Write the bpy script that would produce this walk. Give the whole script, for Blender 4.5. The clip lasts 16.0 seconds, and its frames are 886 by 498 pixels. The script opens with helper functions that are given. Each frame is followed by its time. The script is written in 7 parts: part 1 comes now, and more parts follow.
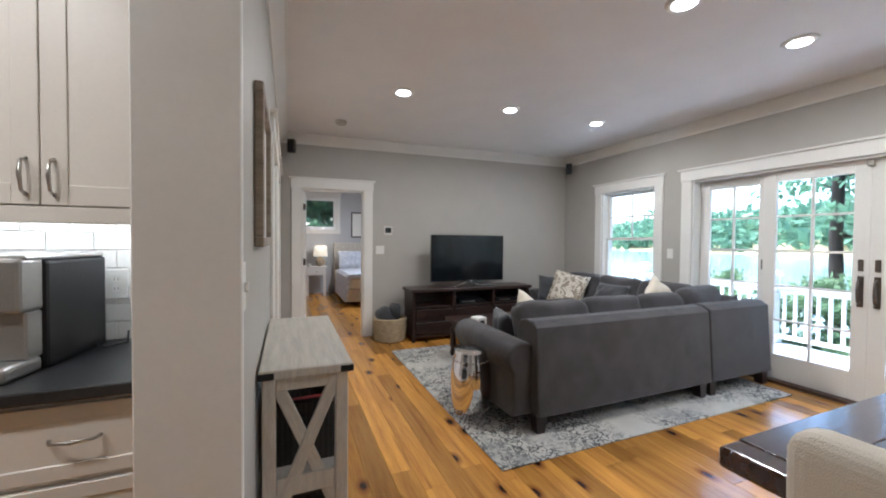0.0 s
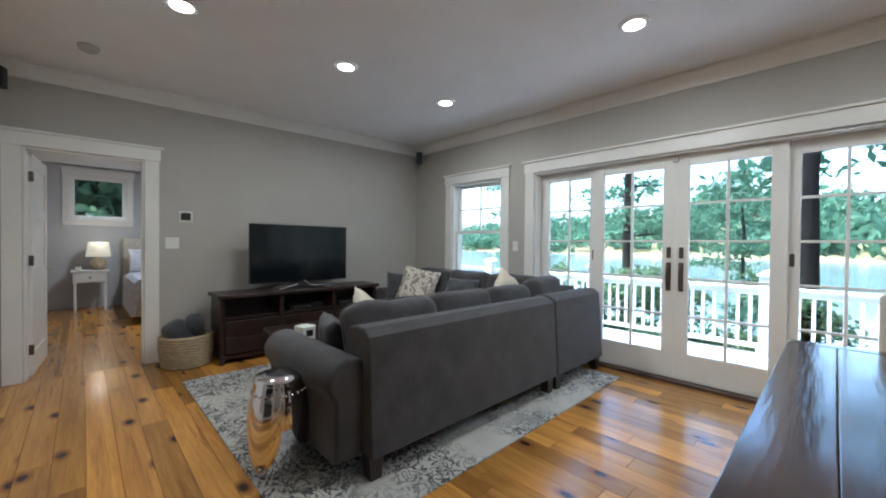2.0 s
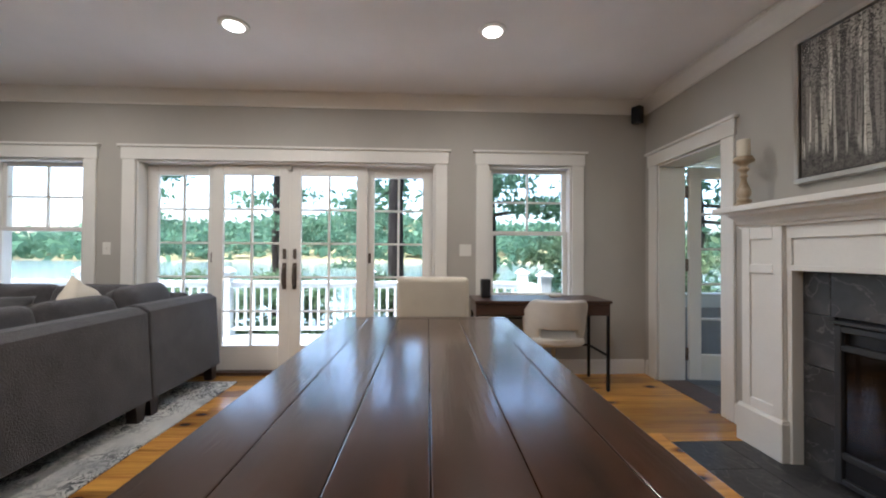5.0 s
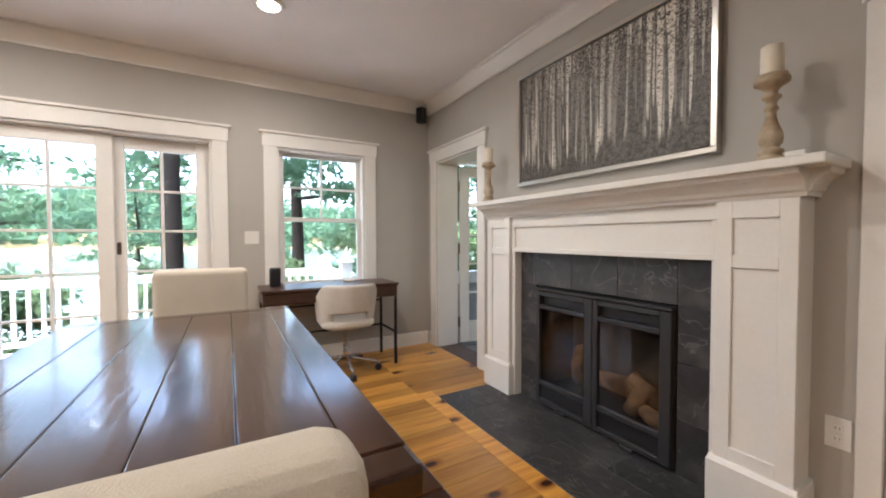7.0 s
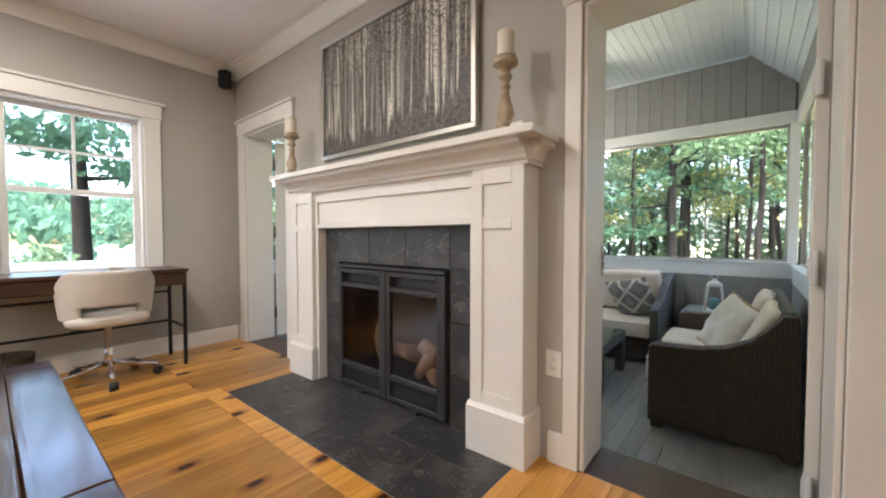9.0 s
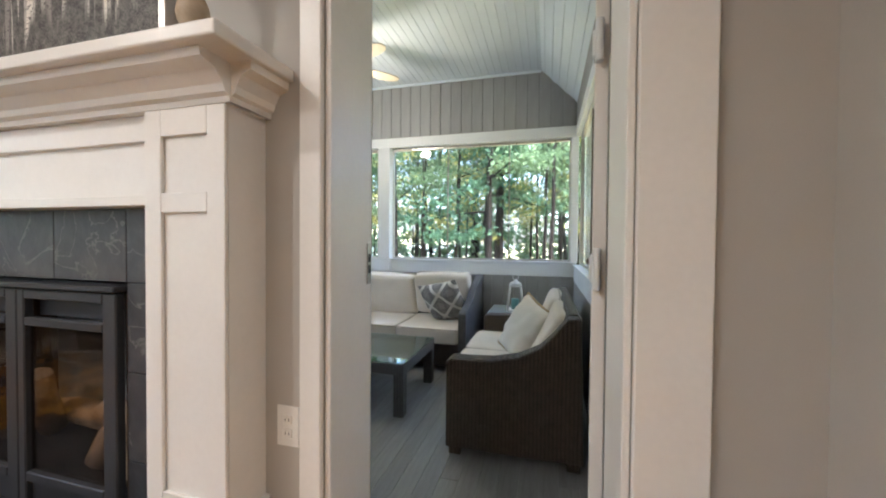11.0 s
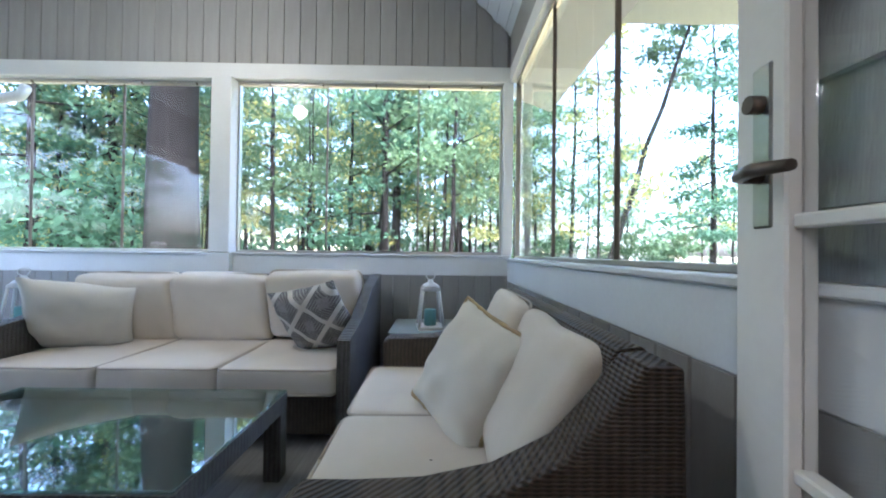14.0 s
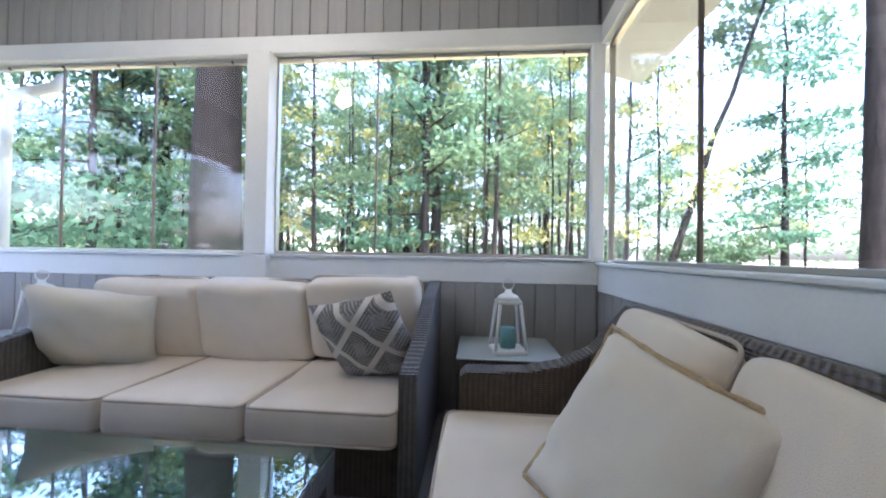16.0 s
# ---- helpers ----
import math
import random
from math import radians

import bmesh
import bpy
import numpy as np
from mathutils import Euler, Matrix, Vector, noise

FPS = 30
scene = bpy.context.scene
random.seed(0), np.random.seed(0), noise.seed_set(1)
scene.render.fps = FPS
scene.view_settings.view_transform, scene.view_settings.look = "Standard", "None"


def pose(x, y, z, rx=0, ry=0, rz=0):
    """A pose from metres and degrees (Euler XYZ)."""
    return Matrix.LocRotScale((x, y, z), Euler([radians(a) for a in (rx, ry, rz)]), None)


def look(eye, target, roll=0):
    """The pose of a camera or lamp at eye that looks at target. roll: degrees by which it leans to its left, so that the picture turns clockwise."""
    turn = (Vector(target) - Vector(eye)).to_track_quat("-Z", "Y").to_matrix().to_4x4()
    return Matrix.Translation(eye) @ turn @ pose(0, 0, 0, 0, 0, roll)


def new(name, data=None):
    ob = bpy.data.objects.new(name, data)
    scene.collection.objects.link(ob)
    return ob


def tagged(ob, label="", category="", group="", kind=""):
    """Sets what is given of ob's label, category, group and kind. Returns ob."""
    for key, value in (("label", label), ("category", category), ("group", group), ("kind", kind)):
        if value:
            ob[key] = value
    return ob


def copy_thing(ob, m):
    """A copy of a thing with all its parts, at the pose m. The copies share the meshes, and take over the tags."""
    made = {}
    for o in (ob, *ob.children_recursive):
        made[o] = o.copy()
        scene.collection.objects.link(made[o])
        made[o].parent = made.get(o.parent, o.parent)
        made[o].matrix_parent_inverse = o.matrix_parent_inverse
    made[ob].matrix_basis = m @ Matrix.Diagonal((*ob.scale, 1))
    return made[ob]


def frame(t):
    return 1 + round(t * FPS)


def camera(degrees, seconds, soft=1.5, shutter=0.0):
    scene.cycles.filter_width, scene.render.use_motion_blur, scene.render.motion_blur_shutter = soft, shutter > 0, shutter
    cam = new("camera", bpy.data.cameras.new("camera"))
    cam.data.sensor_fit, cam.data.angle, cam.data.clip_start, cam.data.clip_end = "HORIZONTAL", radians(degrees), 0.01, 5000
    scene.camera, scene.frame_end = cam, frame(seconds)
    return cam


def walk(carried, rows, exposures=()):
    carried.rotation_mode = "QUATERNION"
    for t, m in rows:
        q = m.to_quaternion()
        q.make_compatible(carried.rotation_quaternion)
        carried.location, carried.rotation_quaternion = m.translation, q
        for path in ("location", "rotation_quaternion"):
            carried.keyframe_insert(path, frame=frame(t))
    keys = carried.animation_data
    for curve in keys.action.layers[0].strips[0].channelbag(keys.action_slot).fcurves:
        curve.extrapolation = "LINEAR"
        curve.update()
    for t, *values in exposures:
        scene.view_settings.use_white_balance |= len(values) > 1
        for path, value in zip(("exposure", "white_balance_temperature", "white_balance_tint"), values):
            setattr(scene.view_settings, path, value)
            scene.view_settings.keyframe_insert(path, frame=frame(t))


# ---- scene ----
cam = camera(99.4, 16.0, soft=2.0)
PATH = [
    (0, (0.834, 0.064, 1.356), (1.598, 1.912, 1.312), 0.5),
    (0.5, (0.976, 0.266, 1.323), (1.865, 2.057, 1.283), 0.7),
    (1, (1.15, 0.423, 1.285), (2.181, 2.137, 1.252), 0.6),
    (1.5, (1.281, 0.523, 1.246), (2.478, 2.125, 1.216), 0.7),
    (2, (1.375, 0.573, 1.236), (2.759, 2.016, 1.21), 0.6),
    (2.5, (1.441, 0.57, 1.233), (2.995, 1.829, 1.213), 0.6),
    (3, (1.469, 0.554, 1.234), (3.173, 1.6, 1.225), 0.5),
    (3.5, (1.484, 0.505, 1.239), (3.315, 1.31, 1.234), 0.4),
    (4, (1.495, 0.403, 1.226), (3.425, 0.931, 1.228), 0.3),
    (4.5, (1.489, 0.3, 1.21), (3.477, 0.52, 1.216), 0.2),
    (4.7, (1.485, 0.255, 1.191), (3.482, 0.353, 1.207), 0.3),
    (6.8, (1.34, 0.076, 1.222), (3.11, -0.855, 1.172), -0.1),
    (7, (1.326, 0.029, 1.215), (3.061, -0.965, 1.158), -0.2),
    (7.5, (1.294, -0.048, 1.156), (2.931, -1.196, 1.096), -0.2),
    (8, (1.25, -0.126, 1.095), (2.78, -1.412, 1.034), -0.2),
    (8.5, (1.183, -0.23, 1.056), (2.6, -1.641, 0.992), -0.1),
    (9, (1.114, -0.338, 1.045), (2.379, -1.885, 0.983), -0.0),
    (9.5, (1.05, -0.487, 1.06), (2.138, -2.164, 1.0), 0.0),
    (10, (1.029, -0.627, 1.049), (1.917, -2.418, 0.991), 0.2),
    (10.2, (1.032, -0.692, 1.059), (1.847, -2.517, 0.992), 0.2),
    (12.3, (1.231, -1.707, 0.891), (1.348, -3.704, 0.903), 0.6),
    (12.5, (1.253, -1.786, 0.887), (1.322, -3.785, 0.899), 0.6),
    (13, (1.239, -1.98, 0.892), (1.274, -3.98, 0.881), 0.6),
    (13.5, (1.307, -2.255, 0.84), (1.296, -4.254, 0.851), 0.7),
    (14, (1.33, -2.478, 0.801), (1.312, -4.478, 0.823), 0.7),
    (14.5, (1.347, -2.683, 0.784), (1.311, -4.683, 0.808), 0.8),
    (15, (1.416, -2.859, 0.767), (1.374, -4.858, 0.794), 0.7),
    (15.5, (1.515, -2.979, 0.781), (1.547, -4.978, 0.805), 0.9),
    (16, (1.577, -3.014, 0.802), (1.745, -5.006, 0.832), 0.9),
]
walk(cam, [(t, look(eye, target, roll)) for t, eye, target, roll in PATH],
     [(0.0, 3.55, 5250, 7), (1.0, 3.35, 5150, 4), (2.5, 3.05, 5100, 2), (4.7, 3.05, 5600, 8), (7.0, 3.72, 5950, 11), (10.2, 4.05, 5950, 10), (12.3, 4.1, 5350, 10), (14.0, 4.05, 5300, 13), (16.0, 4.0, 5550, 20)])

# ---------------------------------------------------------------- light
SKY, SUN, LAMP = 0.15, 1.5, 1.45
world = bpy.data.worlds.new("world")
scene.world = world
world.use_nodes = True
wn = world.node_tree
sky = wn.nodes.new("ShaderNodeTexSky")
sky.sky_type = 'NISHITA'
sky.sun_disc = False
sky.sun_elevation = math.radians(64)
sky.sun_rotation = math.radians(-31)
sky.air_density, sky.dust_density = 1.0, 5.0
wn.links.new(sky.outputs[0], wn.nodes["Background"].inputs[0])
wn.nodes["Background"].inputs[1].default_value = SKY
sun_data = bpy.data.lights.new("sun", 'SUN')
sun_data.energy, sun_data.angle, sun_data.color = SUN, math.radians(25), (1.0, 0.96, 0.9)
sun = new("sun", sun_data)
sun.matrix_world = look((-15, 25, 60), (0, 0, 0))

# ---------------------------------------------------------------- materials
def board_space(m):
    """The place in the room, shifted by a chance amount for each piece, so that no two pieces share their grain."""
    N, L = m.node_tree.nodes, m.node_tree.links
    ge, oi, mu, ad = N.new("ShaderNodeNewGeometry"), N.new("ShaderNodeObjectInfo"), N.new("ShaderNodeMath"), N.new("ShaderNodeVectorMath")
    co = N.new("ShaderNodeCombineXYZ")
    mu.operation, ad.operation = 'MULTIPLY', 'ADD'
    mu.inputs[1].default_value = 37.0
    L.new(oi.outputs["Random"], mu.inputs[0])
    for k in range(3):
        L.new(mu.outputs[0], co.inputs[k])
    L.new(ge.outputs["Position"], ad.inputs[0])
    L.new(co.outputs[0], ad.inputs[1])
    return ad.outputs[0]


def mat(name, col, rough=0.5, metal=0.0, var=0.12, scale=3.0, bump=0.15, bscale=80.0, stretch=(1, 1, 1), coat=0.0, col2=None, rand=0.0, fine=0.5, sheen=0.0, world_space=False):
    m = bpy.data.materials.new(name)
    m.use_nodes = True
    nt = m.node_tree
    N, L = nt.nodes, nt.links
    b = N["Principled BSDF"]
    b.inputs["Roughness"].default_value, b.inputs["Metallic"].default_value = rough, metal
    b.inputs["Coat Weight"].default_value = coat
    b.inputs["Coat Roughness"].default_value = 0.12
    b.inputs["Sheen Weight"].default_value = sheen
    tc, mp = N.new("ShaderNodeTexCoord"), N.new("ShaderNodeMapping")
    mp.inputs["Scale"].default_value = stretch
    L.new(board_space(m) if world_space else tc.outputs["Object"], mp.inputs[0])
    n1, n2 = N.new("ShaderNodeTexNoise"), N.new("ShaderNodeTexNoise")
    n1.inputs["Scale"].default_value, n2.inputs["Scale"].default_value = scale, bscale
    n1.inputs["Detail"].default_value = 5
    n2.inputs["Detail"].default_value = 3
    L.new(mp.outputs[0], n1.inputs[0])
    L.new(mp.outputs[0], n2.inputs[0])
    add = N.new("ShaderNodeMath")
    add.operation = 'MULTIPLY_ADD'
    add.inputs[1].default_value = fine
    L.new(n2.outputs[0], add.inputs[0])
    L.new(n1.outputs[0], add.inputs[2])
    ramp = N.new("ShaderNodeMapRange")
    ramp.inputs[1].default_value, ramp.inputs[2].default_value = 0.3 + fine * 0.4, 0.7 + fine * 0.6
    L.new(add.outputs[0], ramp.inputs[0])
    mix = N.new("ShaderNodeMix")
    mix.data_type = 'RGBA'
    if col2 is None:
        col2 = tuple(c * (1 - var) for c in col)
        col = tuple(min(1, c * (1 + var * 0.4)) for c in col)
    mix.inputs["A"].default_value, mix.inputs["B"].default_value = (*col2, 1), (*col, 1)
    L.new(ramp.outputs[0], mix.inputs["Factor"])
    out = mix.outputs["Result"]
    if rand:
        oi, hs = N.new("ShaderNodeObjectInfo"), N.new("ShaderNodeHueSaturation")
        mr = N.new("ShaderNodeMapRange")
        mr.inputs[3].default_value, mr.inputs[4].default_value = 1 - rand, 1 + rand
        L.new(oi.outputs["Random"], mr.inputs[0])
        L.new(mr.outputs[0], hs.inputs["Value"])
        L.new(out, hs.inputs["Color"])
        out = hs.outputs[0]
    L.new(out, b.inputs["Base Color"])
    bp = N.new("ShaderNodeBump")
    bp.inputs["Strength"].default_value, bp.inputs["Distance"].default_value = bump, 0.01
    L.new(n2.outputs[0], bp.inputs["Height"])
    L.new(bp.outputs[0], b.inputs["Normal"])
    m["mix"] = mix.name
    return m


def glow(name, col, power):
    m = bpy.data.materials.new(name)
    m.use_nodes = True
    e = m.node_tree.nodes.new("ShaderNodeEmission")
    e.inputs[0].default_value, e.inputs[1].default_value = (*col, 1), power
    m.node_tree.links.new(e.outputs[0], m.node_tree.nodes["Material Output"].inputs[0])
    return m


def glass_mat(name, tint=(1, 1, 1), ior=1.45, rough=0.0):
    m = bpy.data.materials.new(name)
    m.use_nodes = True
    N, L = m.node_tree.nodes, m.node_tree.links
    t, g, f, mx = N.new("ShaderNodeBsdfTransparent"), N.new("ShaderNodeBsdfGlossy"), N.new("ShaderNodeLayerWeight"), N.new("ShaderNodeMixShader")
    pw, ma = N.new("ShaderNodeMath"), N.new("ShaderNodeMath")
    pw.operation, ma.operation = 'POWER', 'MULTIPLY_ADD'
    t.inputs[0].default_value, g.inputs["Roughness"].default_value = (*tint, 1), rough
    pw.inputs[1].default_value, ma.inputs[1].default_value, ma.inputs[2].default_value = 4.0, 0.7, ((ior - 1) / (ior + 1)) ** 2
    L.new(f.outputs["Facing"], pw.inputs[0])
    L.new(pw.outputs[0], ma.inputs[0])
    L.new(ma.outputs[0], mx.inputs[0])
    L.new(t.outputs[0], mx.inputs[1])
    L.new(g.outputs[0], mx.inputs[2])
    L.new(mx.outputs[0], N["Material Output"].inputs[0])
    return m


def sock(m, kind):
    """The first node of a kind in a material's tree."""
    return next(n for n in m.node_tree.nodes if n.bl_idname == kind)


def overlay(m, factor_socket, col):
    """Lay a second colour over the base colour where factor is 1."""
    N, L = m.node_tree.nodes, m.node_tree.links
    b = N["Principled BSDF"]
    src = b.inputs["Base Color"].links[0].from_socket
    mx = N.new("ShaderNodeMix")
    mx.data_type = 'RGBA'
    mx.inputs["B"].default_value = (*col, 1)
    L.new(factor_socket, mx.inputs["Factor"])
    L.new(src, mx.inputs["A"])
    L.new(mx.outputs["Result"], b.inputs["Base Color"])


def band(m, tex_out, lo, hi):
    mr = m.node_tree.nodes.new("ShaderNodeMapRange")
    mr.inputs[1].default_value, mr.inputs[2].default_value = lo, hi
    m.node_tree.links.new(tex_out, mr.inputs[0])
    return mr.outputs[0]


def coords(m, stretch=(1, 1, 1), rot=(0, 0, 0), source="Object"):
    N, L = m.node_tree.nodes, m.node_tree.links
    tc, mp = N.new("ShaderNodeTexCoord"), N.new("ShaderNodeMapping")
    mp.inputs["Scale"].default_value, mp.inputs["Rotation"].default_value = stretch, rot
    L.new(board_space(m) if source == "board" else tc.outputs[source], mp.inputs[0])
    return mp.outputs[0]


def tex(m, kind, vec, **kw):
    n = m.node_tree.nodes.new(kind)
    m.node_tree.links.new(vec, n.inputs["Vector"])
    for k, v in kw.items():
        n.inputs[k].default_value = v
    return n


M_WALL = mat("greige_wall_paint", (0.44, 0.42, 0.385), 0.6, var=0.05, bump=0.05, bscale=250)
M_CEIL = mat("ceiling_paint", (0.85, 0.835, 0.83), 0.8, var=0.04, bump=0.05, bscale=200)
M_TRIM = mat("white_trim_paint", (0.8, 0.785, 0.75), 0.35, var=0.05, bump=0.03, bscale=60)
M_KIT = mat("cream_cabinet_paint", (0.72, 0.67, 0.6), 0.4, var=0.05, bump=0.03)
M_BEDW = mat("bedroom_paint", (0.5, 0.51, 0.53), 0.65, var=0.05, bump=0.04)
M_SIDING = mat("grey_porch_paint", (0.3, 0.3, 0.3), 0.55, var=0.12, scale=5, bump=0.12, stretch=(4, 4, 0.6), rand=0.06)
M_SHINGLE = mat("grey_shingle_paint", (0.33, 0.36, 0.37), 0.6, var=0.18, scale=6, bump=0.3, stretch=(6, 6, 0.7), bscale=40, rand=0.08)
M_PWHITE = mat("porch_white_paint", (0.7, 0.72, 0.735), 0.45, var=0.07, bump=0.06)
M_PCEIL = mat("beadboard_paint", (0.62, 0.68, 0.74), 0.5, var=0.05, bump=0.05)
M_PFLOOR = mat("grey_deck_paint", (0.26, 0.26, 0.255), 0.42, var=0.25, scale=4, stretch=(8, 0.8, 1), bump=0.15, bscale=30, rand=0.1)
M_BLACK = mat("black_metal", (0.02, 0.02, 0.022), 0.4, 0.6, var=0.2, bump=0.05)
M_PLASTIC = mat("black_plastic", (0.015, 0.015, 0.017), 0.35, var=0.2, bump=0.03)
M_CHROME = mat("chrome", (0.8, 0.8, 0.82), 0.06, 1.0, var=0.04, bump=0.0)
M_NICKEL = mat("brushed_nickel", (0.55, 0.53, 0.5), 0.28, 1.0, var=0.1, bump=0.02)
M_BRONZE = mat("dark_bronze", (0.16, 0.13, 0.11), 0.4, 0.9, var=0.2, bump=0.05)
M_GLASS = glass_mat("window_glass")
M_TGLASS = glass_mat("table_glass", (0.62, 0.8, 0.78), 2.6)
M_DARKGLASS = glass_mat("fire_glass", (0.62, 0.56, 0.52), 1.4)
M_INSERT = mat("iron_grey_enamel", (0.045, 0.046, 0.05), 0.42, 0.3, var=0.2, bump=0.06)
M_FIREBRICK = mat("sooty_firebrick", (0.12, 0.085, 0.065), 0.85, var=0.5, scale=7, bump=0.5, bscale=40)
M_LED = glow("lamp_glow", (1.0, 0.93, 0.84), 2.0)

# pine boards with grain and knots
M_FLOOR = mat("heart_pine", (0.6, 0.305, 0.055), 0.22, scale=1.5, stretch=(14, 0.8, 1), bump=0.04, bscale=8, col2=(0.35, 0.15, 0.032), rand=0.38, coat=0.15, world_space=True)
vk = knots = tex(M_FLOOR, "ShaderNodeTexVoronoi", coords(M_FLOOR, (1, 0.55, 0), source="board"), Scale=2.6)
knots.voronoi_dimensions = '2D'
nk = tex(M_FLOOR, "ShaderNodeTexNoise", coords(M_FLOOR, (16, 0.8, 0), source="board"), Scale=1.2, Detail=5.0)
overlay(M_FLOOR, band(M_FLOOR, nk.outputs[0], 0.6, 0.75), (0.22, 0.085, 0.025))
overlay(M_FLOOR, band(M_FLOOR, vk.outputs["Distance"], 0.13, 0.05), (0.2, 0.075, 0.02))
overlay(M_FLOOR, band(M_FLOOR, vk.outputs["Distance"], 0.06, 0.035), (0.045, 0.014, 0.006))
M_DARKWOOD = mat("dark_stained_wood", (0.062, 0.024, 0.012), 0.19, scale=2, stretch=(0.9, 9, 6), bump=0.14, bscale=6, col2=(0.016, 0.007, 0.004), rand=0.2, coat=0.45, world_space=True)
M_ESPRESSO = mat("espresso_wood", (0.035, 0.018, 0.014), 0.32, scale=3, stretch=(1, 8, 8), bump=0.1, bscale=9, col2=(0.015, 0.009, 0.008))
M_DESK = mat("walnut_brown_wood", (0.085, 0.042, 0.026), 0.35, scale=3, stretch=(8, 1, 8), bump=0.08, bscale=9, col2=(0.04, 0.02, 0.014))
M_WHITEWASH = mat("whitewashed_wood", (0.62, 0.58, 0.51), 0.55, scale=4, stretch=(9, 1, 2), bump=0.2, bscale=12, col2=(0.45, 0.42, 0.37))
M_FRAMEWOOD = mat("weathered_frame_wood", (0.35, 0.29, 0.22), 0.5, scale=6, stretch=(3, 1, 6), bump=0.2, bscale=30, col2=(0.2, 0.16, 0.12))
M_CANDLEWOOD = mat("worn_turned_wood", (0.58, 0.5, 0.38), 0.55, scale=9, bump=0.25, bscale=30, col2=(0.3, 0.21, 0.12))
M_GREY = mat("charcoal_upholstery", (0.06, 0.056, 0.059), 0.95, var=0.5, scale=6, bump=0.7, bscale=140, sheen=0.2, fine=0.9)
M_GREY2 = mat("dark_grey_velvet", (0.055, 0.057, 0.063), 0.85, var=0.3, scale=9, bump=0.4, bscale=300, sheen=0.3)
M_LINEN = mat("cream_linen", (0.66, 0.6, 0.5), 0.9, var=0.12, scale=5, bump=0.4, bscale=420, sheen=0.2)
M_WOOL = mat("white_wool_blend", (0.7, 0.67, 0.62), 0.9, var=0.1, scale=9, bump=0.5, bscale=330, sheen=0.2)
M_OUTC = mat("beige_outdoor_canvas", (0.68, 0.61, 0.52), 0.88, var=0.1, scale=4, bump=0.35, bscale=420, sheen=0.15)
# canvas colour darkened: the shadow along the piping is put into its colour
M_PIPE = mat("shaded_cushion_piping", (0.46, 0.4, 0.33), 0.9, var=0.15, scale=30, bump=0.3, bscale=300)
M_OUTP = mat("ivory_pillow_linen", (0.7, 0.66, 0.58), 0.9, var=0.08, scale=4, bump=0.35, bscale=380, sheen=0.15)
M_FRINGE = mat("tan_jute_fringe", (0.5, 0.38, 0.22), 0.95, var=0.35, scale=40, bump=0.6, bscale=200)
M_PLAST = mat("white_plastic", (0.78, 0.77, 0.73), 0.4, var=0.04, bump=0.02)
M_WAX = mat("ivory_wax", (0.78, 0.72, 0.6), 0.5, var=0.08, bump=0.05)
M_TEAL = mat("teal_wax", (0.12, 0.3, 0.33), 0.5, var=0.15, bump=0.1)
M_STEEL = mat("machine_steel", (0.5, 0.49, 0.47), 0.3, 0.8, var=0.08, bump=0.02)
M_COUNTER = mat("dark_soapstone", (0.035, 0.036, 0.038), 0.3, var=0.4, scale=5, bump=0.05)
M_TILE = mat("white_glazed_tile", (0.75, 0.74, 0.7), 0.12, var=0.05, bump=0.03, bscale=8)
M_SEAGRASS = mat("woven_seagrass", (0.5, 0.4, 0.25), 0.85, var=0.4, scale=20, bump=0.8, bscale=70, stretch=(1, 1, 4))
M_LOG = mat("fireplace_log", (0.5, 0.38, 0.27), 0.9, var=0.5, scale=12, bump=0.7, bscale=40)
M_QUILT = mat("blue_white_quilt", (0.66, 0.68, 0.74), 0.9, scale=14, bump=0.4, bscale=90, col2=(0.42, 0.46, 0.57), fine=0.2)
M_SHADE = mat("linen_lampshade", (0.75, 0.66, 0.52), 0.9, var=0.06, bump=0.2, bscale=300)
sh = M_SHADE.node_tree.nodes["Principled BSDF"]
sh.inputs["Emission Color"].default_value, sh.inputs["Emission Strength"].default_value = (1, 0.8, 0.55, 1), 0.06

M_SLATE = mat("black_slate", (0.05, 0.05, 0.053), 0.42, scale=3, bump=0.25, bscale=22, col2=(0.022, 0.022, 0.025), rand=0.2)
ns = tex(M_SLATE, "ShaderNodeTexNoise", coords(M_SLATE, (1, 1, 1)), Scale=3.5, Detail=8.0, Distortion=0.5)
overlay(M_SLATE, band(M_SLATE, ns.outputs[0], 0.54, 0.74), (0.1, 0.095, 0.09))
nv = tex(M_SLATE, "ShaderNodeTexNoise", coords(M_SLATE, (1, 1.6, 1), source="board"), Scale=4.5, Detail=6.0, Distortion=0.9)
vein = M_SLATE.node_tree.nodes.new("ShaderNodeMath")
vein.operation = 'SUBTRACT'
vein.inputs[1].default_value = 0.5
M_SLATE.node_tree.links.new(nv.outputs[0], vein.inputs[0])
vabs = M_SLATE.node_tree.nodes.new("ShaderNodeMath")
vabs.operation = 'ABSOLUTE'
M_SLATE.node_tree.links.new(vein.outputs[0], vabs.inputs[0])
overlay(M_SLATE, band(M_SLATE, vabs.outputs[0], 0.012, 0.0), (0.13, 0.125, 0.12))


